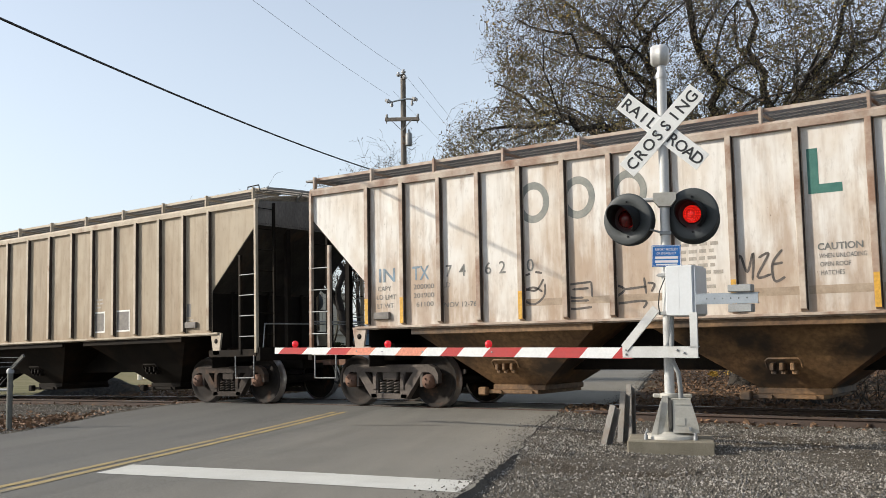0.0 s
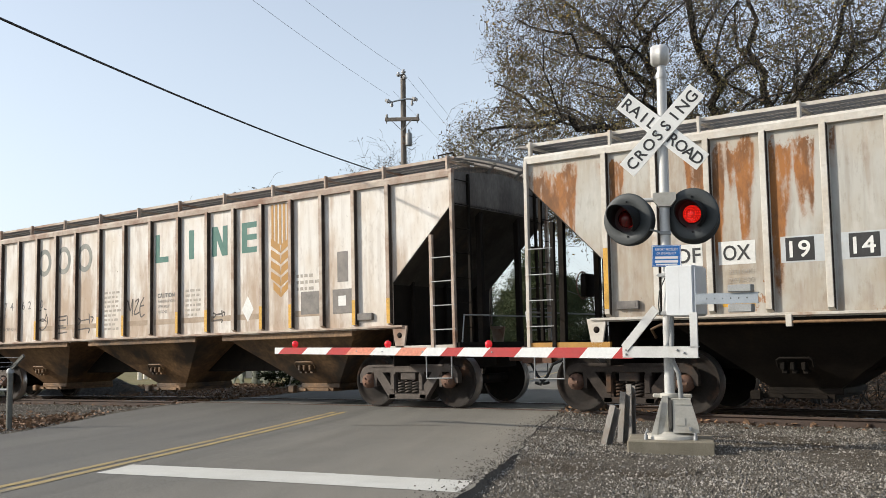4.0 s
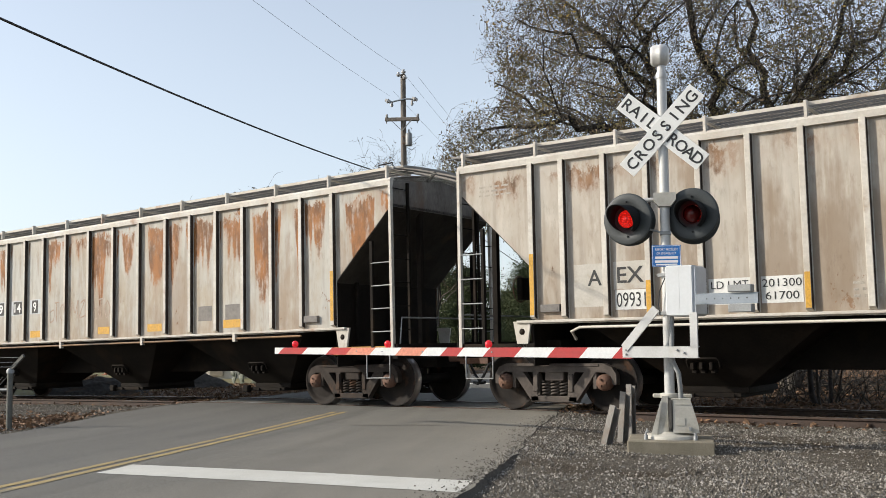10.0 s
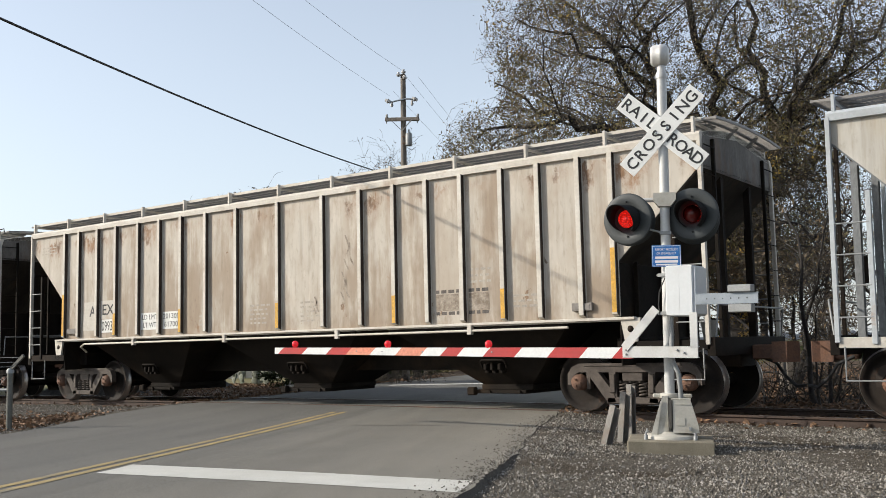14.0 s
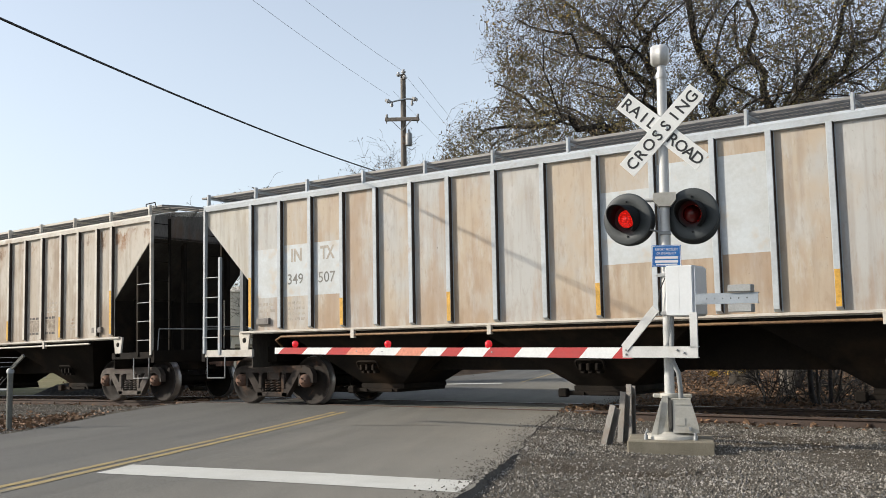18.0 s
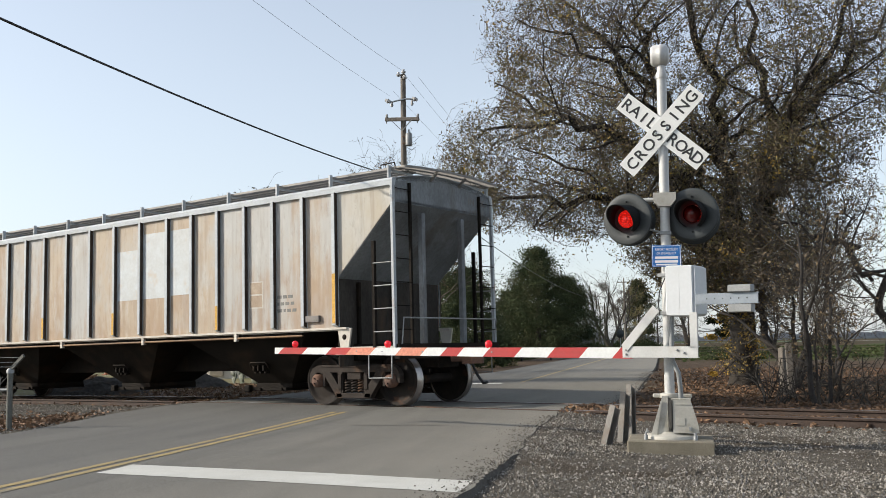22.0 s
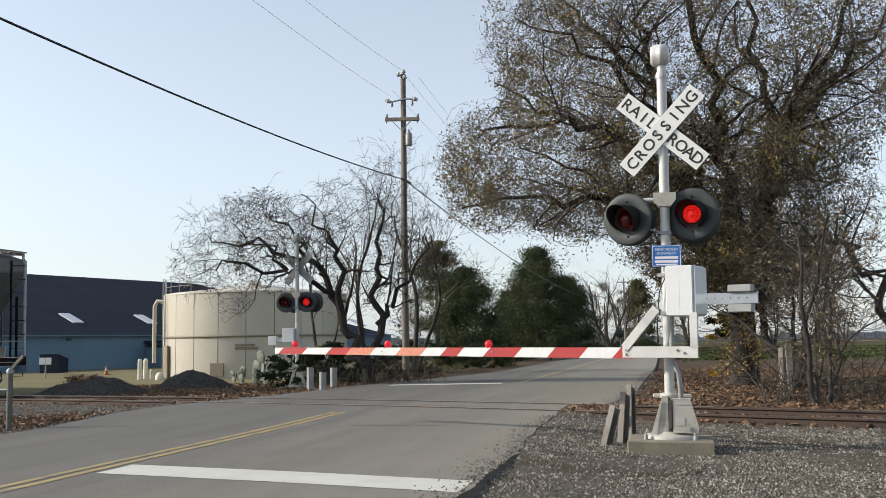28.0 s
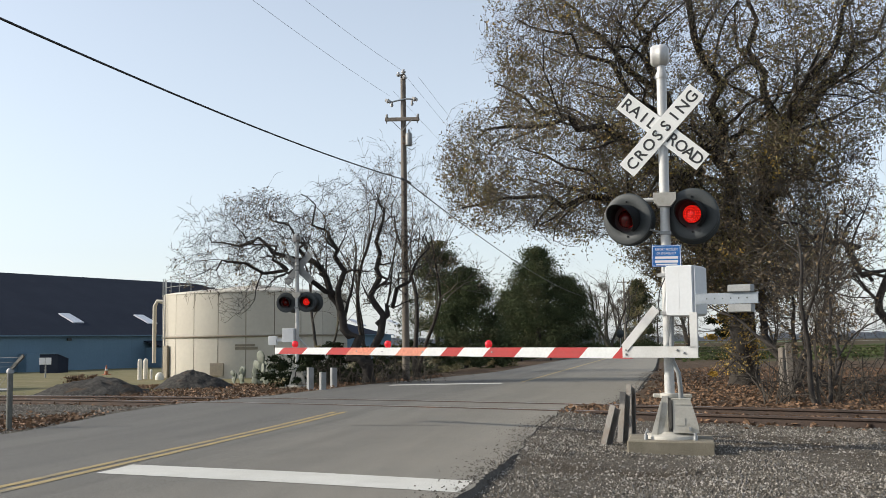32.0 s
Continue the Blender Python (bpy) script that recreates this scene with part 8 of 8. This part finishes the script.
leafy_mass("pine_tree", 1128, 160, 4.6, 4.0, 11.5, 0.3, 4000, 0.2, ["needle2", "leaf_olive"], "distant grey-green tree by the road", 6, group="evergreens", trunk=0.3, taper=0.8)
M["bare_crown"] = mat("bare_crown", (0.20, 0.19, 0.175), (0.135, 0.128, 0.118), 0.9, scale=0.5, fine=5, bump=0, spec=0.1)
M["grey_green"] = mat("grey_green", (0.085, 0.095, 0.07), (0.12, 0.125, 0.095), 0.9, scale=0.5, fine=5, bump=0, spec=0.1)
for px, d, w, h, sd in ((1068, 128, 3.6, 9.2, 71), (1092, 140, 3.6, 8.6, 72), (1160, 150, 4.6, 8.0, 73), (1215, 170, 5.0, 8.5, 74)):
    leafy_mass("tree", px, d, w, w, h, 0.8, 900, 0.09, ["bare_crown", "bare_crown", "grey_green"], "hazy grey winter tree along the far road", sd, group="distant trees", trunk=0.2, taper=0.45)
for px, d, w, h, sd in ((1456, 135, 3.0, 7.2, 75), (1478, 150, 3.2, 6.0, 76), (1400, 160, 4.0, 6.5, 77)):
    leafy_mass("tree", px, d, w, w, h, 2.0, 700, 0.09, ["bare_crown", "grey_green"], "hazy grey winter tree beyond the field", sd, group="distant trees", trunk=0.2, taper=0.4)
leafy_mass("bush", 1270, 26.8, 0.62, 0.6, 2.0, 0.0, 520, 0.05, ["hedge", "leaf_olive", "leaf_yellow"], "green and yellow bush beside the oak's trunk", 78, "bush", "bushes", taper=0.35)
leafy_mass("brush_pile", 150, 44, 1.1, 0.7, 0.36, 0.0, 300, 0.06, ["litter"], "heap of brown dead leaves on the grass", 79, "leaf pile", "", taper=0.3)
leafy_mass("hedge", 512, 27.5, 0.75, 0.7, 1.15, 0.0, 900, 0.05, ["hedge"], "dense clipped green bush beside the signal", 7, "bush", "bushes", taper=0.3)
for k in range(17):
    px = 548 + 22 * k
    leafy_mass("bush", px, 30.5 + 0.062 * max(0, px - 640), 0.85, 0.75, 1.05 + 0.12 * (k % 3), 0.0, 420, 0.055, ["hedge", "hedge", "leaf_olive"], "dark low bush in the hedge along the verge", 300 + k, "bush", "bushes", taper=0.35)
for k in range(9):
    leafy_mass("hedge", 930 + 26 * k, 96 + 3 * k, 3.0, 2.0, 0.75, -0.1, 420, 0.12, ["hedge"], "low clipped dark hedge across the far field", 100 + k, "hedge", "far hedges", taper=0.2)


def cactus(px, depth, h, seed):
    rnd = random.Random(seed)
    p = ahead(px, depth, 0)
    e = new("cactus")
    e.matrix_world = pose(p.x, p.y, ground_z(p.x, p.y) - 0.05)
    tagged(e, "grey-green prickly cactus in front of the tank", "cactus", "cacti")
    pads = [(0.0, 0.0, h * 0.25, 0.0)]
    for k in range(8):
        x, y, z, r = rnd.choice(pads)
        a, up = rnd.uniform(-1.0, 1.0), h * rnd.uniform(0.18, 0.34)
        if z + up < h:
            pads.append((x + up * math.sin(a), y + 0.06 * rnd.gauss(0, 1), z + up * math.cos(a), a))
    for x, y, z, a in pads:
        q = h * 0.2
        prof = [(q * 0.62 * math.sin(math.pi * i / 8), -q * math.cos(math.pi * i / 8)) for i in range(9)]
        part("pad", Build().lathe(prof, 12), "cactus", e, m=pose(x, y, z, 0, math.degrees(a), rnd.uniform(-40, 40)) @ Matrix.Diagonal((1.3, 0.28, 1, 1)))


for px, d, h, sd in ((414, 33, 0.55, 1), (428, 33.5, 0.7, 2), (450, 32, 0.8, 3), (470, 31, 1.15, 4), (459, 33, 0.6, 5)):
    cactus(px, d, h, sd)

# ---- loose stones, leaves, grass


def scatter(name, label, cat, count, seed, where, make, material):
    rnd = random.Random(seed)
    b = Build()
    while count > 0:
        x, y = where(rnd)
        if x is None:
            continue
        make(b, x, y, rnd)
        count -= 1
    ob = part(name, b, material)
    tagged(ob, label, cat, kind="stuff")


def stone(b, x, y, rnd, lo=0.006, hi=0.026):
    s = lo + (hi - lo) * rnd.random() ** 2.2
    z = surface_z(x, y)
    a = rnd.random() * 6.28
    ca, sa = math.cos(a), math.sin(a)
    k = len(b.v)
    for u, v, w in ((1, 0, 0.1), (0, 0.8, 0.0), (-1.1, 0.1, 0.1), (0.1, -0.8, 0.05), (rnd.uniform(-0.4, 0.4), rnd.uniform(-0.3, 0.3), 0.9)):
        b.v.append((x + s * (u * ca - v * sa), y + s * (u * sa + v * ca), z + s * w))
    for f in ((0, 1, 4), (1, 2, 4), (2, 3, 4), (3, 0, 4)):
        b.f.append(tuple(k + i for i in f))
        b.s.append(False)
        b.m.append(rnd.choice((0, 0, 1)))


def near_gravel(rnd):
    l, n = 5.0 + 10.5 * rnd.random() ** 1.1, -1.9 + 9.5 * rnd.random()
    p = on_road(n, l)
    bare = noise.noise((p.x * 0.55, p.y * 0.55, 8)) + 0.6 * noise.noise((p.x * 1.6, p.y * 1.6, 3))
    if bare < -0.12 and rnd.random() < 0.72:
        return (None, None)
    return (p.x, p.y) if p.y < TRACK_Y - 0.8 and n > road_edges(l)[1] + 0.25 - abs(rnd.gauss(0, 0.28)) else (None, None)


def edge_gravel(rnd):
    l = 3.0 + 12.0 * rnd.random() if rnd.random() < 0.6 else 17.5 + 20 * rnd.random()
    p = on_road(road_edges(l)[1] + 0.1 - abs(rnd.gauss(0, 0.20 + 0.12 * noise.noise((l * 0.9, 0, 0)))), l)
    return (p.x, p.y)


def left_gravel(rnd):
    x, y = rnd.uniform(-32, -12), rnd.uniform(6.5, 13.8)
    return (x, y) if road_n(x, y) < road_edges(road_l(x, y))[0] - 0.1 else (None, None)


def ballast(rnd):
    x, y = rnd.uniform(-32, 6), TRACK_Y + rnd.gauss(0, 1.3)
    l = road_l(x, y)
    return (x, y) if not road_edges(l)[0] < road_n(x, y) < road_edges(l)[1] else (None, None)


M["stone_pale"] = mat("stone_pale", (0.32, 0.295, 0.26), (0.19, 0.174, 0.15), 0.9, scale=3, fine=30)
scatter("gravel_stones", "loose grey gravel stones on the shoulder", "gravel", 85000, 1, near_gravel, stone, ["stone", "stone_pale"])
scatter("gravel_stones", "loose stones strewn over the asphalt's edge", "gravel", 5500, 4, edge_gravel, lambda b, x, y, r: stone(b, x, y, r, 0.006, 0.018), ["stone", "stone_pale"])
scatter("gravel_stones", "loose grey gravel stones along the track", "gravel", 16000, 2, left_gravel, lambda b, x, y, r: stone(b, x, y, r, 0.010, 0.028), ["stone", "stone_pale"])
scatter("ballast_stones", "grey ballast between the rails", "ballast", 14000, 3, ballast, lambda b, x, y, r: stone(b, x, y, r, 0.010, 0.028), ["stone", "stone_pale"])


def dry_leaf(b, x, y, rnd):
    leaf_quad(b, Vector((x, y, ground_z(x, y) + rnd.uniform(0.0, 0.05))), rnd.uniform(0.025, 0.06), rnd, rnd.choice((0, 0, 1)), 0.6)


def leaf_right(rnd):
    x, y = rnd.uniform(-16, 8), TRACK_Y + 0.8 + 26 * rnd.random() ** 1.5
    return (x, y) if road_n(x, y) > road_edges(road_l(x, y))[1] + 0.1 + 0.5 * rnd.random() else (None, None)


def leaf_left(rnd):
    d, px = 22 + 13 * rnd.random(), rnd.uniform(120, 780)
    p = ahead(px, d, 0)
    return (p.x, p.y) if road_n(p.x, p.y) < road_edges(road_l(p.x, p.y))[0] - 0.1 and p.y > TRACK_Y + 0.6 else (None, None)


def leaf_track(rnd):
    x, y = rnd.uniform(-34, 6), TRACK_Y - 0.6 + 1.6 * rnd.random() + rnd.gauss(0, 0.4)
    l = road_l(x, y)
    return (x, y) if not road_edges(l)[0] < road_n(x, y) < road_edges(l)[1] else (None, None)


def leaf_fence(rnd):
    x, y = rnd.gauss(-15.4, 1.5), rnd.gauss(9.2, 0.9)
    return (x, y) if road_n(x, y) < road_edges(road_l(x, y))[0] - 0.1 else (None, None)


M["leaf_dead"] = mat("leaf_dead", (0.26, 0.15, 0.08), (0.16, 0.09, 0.05), 0.8, scale=3, fine=20, bump=0)
for count, seed, where, what in ((34000, 5, leaf_right, "under the trees"), (9000, 6, leaf_left, "along the verge"), (9000, 7, leaf_track, "between the rails"), (1800, 8, leaf_fence, "at the fence")):
    scatter("fallen_leaves", "brown fallen leaves lying " + what, "leaves", count, seed, where, dry_leaf, ["litter", "leaf_dead"])


def blade(b, x, y, rnd, lo=0.15, hi=0.5):
    h, z = rnd.uniform(lo, hi), ground_z(x, y)
    a, s = rnd.random() * 6.28, rnd.uniform(0.1, 0.5)
    w = 0.006
    k = len(b.v)
    dx, dy = math.cos(a), math.sin(a)
    b.v += [(x - w * dy, y + w * dx, z), (x + w * dy, y - w * dx, z), (x + dx * h * s * 0.4, y + dy * h * s * 0.4, z + h * 0.6), (x + dx * h * s, y + dy * h * s, z + h)]
    b.f += [(k, k + 1, k + 2), (k, k + 2, k + 3)]
    b.s += [False, False]
    b.m += [0, 0]


def grass_right(rnd):
    x, y = rnd.uniform(-5.5, 6), TRACK_Y + 1.4 + abs(rnd.gauss(0, 2.2))
    return (x, y) if noise.noise((x * 0.6, y * 0.6, 4)) > -0.05 and x > -6.5 + 0.3 * y else (None, None)


scatter("dry_grass", "tufts of dry straw-coloured grass behind the track", "grass", 9000, 9, grass_right, blade, "dry_grass")


def brush(seed, px0, px1, d0, d1, count, label):
    """Dead grey brushwood, lying and arching."""
    rnd = random.Random(seed)
    b = Build()
    for _ in range(count):
        p = ahead(rnd.uniform(px0, px1), rnd.uniform(d0, d1), 0)
        p.z = ground_z(p.x, p.y)
        a, h, ln = rnd.random() * 6.28, rnd.uniform(0.1, 0.9), rnd.uniform(0.5, 1.6)
        q = p + Vector((math.cos(a) * ln * 0.5, math.sin(a) * ln * 0.5, h))
        e = p + Vector((math.cos(a) * ln, math.sin(a) * ln, h * rnd.uniform(0.2, 1.0)))
        m = p.lerp(q, 0.5) + Vector((rnd.gauss(0, 0.08), rnd.gauss(0, 0.08), 0.1))
        b.tube([p, m, q, q.lerp(e, 0.6) + Vector((0, 0, 0.05)), e], [0.012, 0.010, 0.008, 0.006, 0.003], 4, False)
    ob = part("brushwood", b, "twig_dark")
    tagged(ob, label, "brushwood", kind="stuff")


brush(31, 1340, 1580, 16.8, 21, 150, "tangle of dead grey twigs behind the track")
brush(32, 560, 760, 27, 32, 160, "dead twigs under the bare trees")

# ---- field beyond the oak


def crop_rows(rnd):
    p = ahead(rnd.uniform(1180, 1750), rnd.choice((58, 72, 90, 112)) + rnd.gauss(0, 2.5), 0)
    return (p.x, p.y)


M["crop"] = mat("crop", (0.048, 0.066, 0.024), (0.065, 0.075, 0.032), 0.9, scale=0.5, fine=9, bump=0, spec=0.1)
scatter("field_grass", "rows of green winter crop across the brown field", "crop", 16000, 17, crop_rows, lambda b, x, y, r: leaf_quad(b, Vector((x, y, ground_z(x, y) + 0.08)), r.uniform(0.08, 0.2), r, 0, 0.7), "crop")
p = ahead(1392, 19.5, 0)
stump = part("old_post", Build().box(-0.07, 0.07, -0.06, 0.06, -0.2, 1.15, 0.012), "wood_pole")
stump.matrix_world = pose(p.x, p.y, ground_z(p.x, p.y), 3, -2, 20)
tagged(stump, "weathered grey wooden post in the thicket", "post", "old posts")
p = ahead(1380, 20.5, 0)
stump = part("old_post", Build().box(-0.10, 0.10, -0.09, 0.09, -0.2, 1.05, 0.02), "wood_pole")
stump.matrix_world = pose(p.x, p.y, ground_z(p.x, p.y), -4, 3, 50)
tagged(stump, "weathered grey wooden post in the thicket", "post", "old posts")
far_strip = Build()
v = []
for i in range(41):
    for d in (221, 228):
        q = ahead(900 + 1400 * i / 40, d, 0)
        v.append((q.x, q.y, ground_z(q.x, q.y) + 0.12))
far_strip.add(v, [(2 * i, 2 * i + 1, 2 * i + 3, 2 * i + 2) for i in range(40)])
M["pale_road"] = mat("pale_road", (0.34, 0.33, 0.31), (0.28, 0.27, 0.25), 0.9, scale=0.2, fine=3)
tagged(part("far_road", far_strip, "pale_road"), "pale road crossing behind the fields", "road", kind="structure")

# ---- far distance


def skyline(depth, z0, h, seed, px0, px1, n, material, label):
    b = Build()
    v = []
    for i in range(n + 1):
        p = ahead(px0 + (px1 - px0) * i / n, depth, z0)
        top = h * (0.55 + 0.5 * noise.noise((i * 0.13, seed, 0)) + 0.3 * noise.noise((i * 0.6, seed, 4)))
        v += [(p.x, p.y, z0 - 2), (p.x, p.y, z0 + max(0.2 * h, top)), (p.x * 1.02, p.y * 1.02, z0 - 2)]
    b.add(v, [f for i in range(n) for f in ((3 * i, 3 * i + 3, 3 * i + 4, 3 * i + 1), (3 * i + 1, 3 * i + 4, 3 * i + 5, 3 * i + 2))])
    ob = part("backdrop_woods", b, material)
    tagged(ob, label, "woods", kind="structure")


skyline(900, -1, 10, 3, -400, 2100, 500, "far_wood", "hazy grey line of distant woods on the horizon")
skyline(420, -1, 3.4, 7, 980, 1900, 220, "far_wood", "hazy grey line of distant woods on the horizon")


def far_vehicle(colour, label, kind):
    e = new(kind)
    tagged(e, label, "vehicle", "distant vehicles")
    part("body", Build().prism([(-2.6, 0.42), (2.6, 0.42), (2.62, 0.78), (2.5, 1.0), (1.3, 1.12), (-2.6, 1.12)], -0.92, 0.92), colour, e)
    part("cab", Build().prism([(1.35, 1.1), (0.65, 1.72), (-0.75, 1.76), (-0.95, 1.1)], -0.84, 0.84), colour, e)
    part("window", Build().prism([(1.05, 1.16), (0.58, 1.64), (0.0, 1.66), (0.0, 1.16)], -0.855, 0.855).prism([(-0.08, 1.16), (-0.08, 1.66), (-0.68, 1.67), (-0.80, 1.16)], -0.855, 0.855), "glass_dark", e)
    for x in (-1.6, 1.7):
        for y in (-0.93, 0.73):
            part("wheel", Build().lathe([(0, 0), (0.36, 0), (0.36, 0.2), (0, 0.2)], 16, "y", (x, y, 0.36)), "tyre", e)
    return e


def far_pose(px):
    """On the road that crosses behind the fields."""
    p = ahead(px, 225, 0)
    return pose(p.x, p.y, ground_z(p.x, p.y), 0, 0, math.degrees(math.atan2(-VIEW.x, VIEW.y)))


white_pickup = far_vehicle("car_white", "white pickup truck driving along the far road", "pickup_truck")
dark_pickup = far_vehicle("black_disc", "dark pickup truck driving along the far road", "pickup_truck")

# ---- what moves
TRAIN = [(0, 32.234), (2, 25.475), (3.5, 20.399), (5.5, 13.701), (7, 8.845), (9, 2.385), (11, -3.881), (13, -10.196), (14.5, -14.9), (16.5, -20.988), (18, -25.519),
         (20, -31.572), (21, -34.489), (23, -40.179), (25.5, -47.2), (28, -54.075), (32, -65.0)]


def train_at(t):
    """How far along x the middle of the third marked car stands at t seconds."""
    k = max(i for i in range(len(TRAIN) - 1) if TRAIN[i][0] <= t)
    (t0, a), (t1, b) = TRAIN[k], TRAIN[k + 1]
    def slope(i):
        lo, hi = TRAIN[max(0, i - 1)], TRAIN[min(len(TRAIN) - 1, i + 1)]
        return (hi[1] - lo[1]) / (hi[0] - lo[0])
    u, h = (t - t0) / (t1 - t0), t1 - t0
    m0, m1 = slope(k) * h, slope(k + 1) * h
    return (2 * u ** 3 - 3 * u * u + 1) * a + (u ** 3 - 2 * u * u + u) * m0 + (3 * u * u - 2 * u ** 3) * b + (u ** 3 - u * u) * m1


def car_pose(s):
    z0, z1 = rail_z(s - TRUCK_X), rail_z(s + TRUCK_X)
    return pose(s, TRACK_Y, 0.5 * (z0 + z1), 0, -math.degrees(math.atan2(z1 - z0, 2 * TRUCK_X)), 0)


DARK_WAY = -1


def motions():
    times = [0.5 * k for k in range(65)]
    for car, off in CARS:
        walk(car, [(t, car_pose(train_at(t) + off)) for t in times])
    fine = [0.2 * k for k in range(161)]
    for w, x in WHEELS:
        walk(w, [(t, pose(x, 0, WHEEL_R, 0, math.degrees(train_at(t) / WHEEL_R), 0)) for t in fine])
    walk(white_pickup, [(t, far_pose(1222 + 177 * (t - 27.5))) for t in range(33)])
    walk(dark_pickup, [(t, far_pose(1483 + DARK_WAY * 150 * (t - 32.0)) @ pose(0, 0, 0, 0, 0, 0 if DARK_WAY > 0 else 180)) for t in range(33)])
    for drum, first in FLASHERS:
        walk(drum, flash_rows(first))


motions()
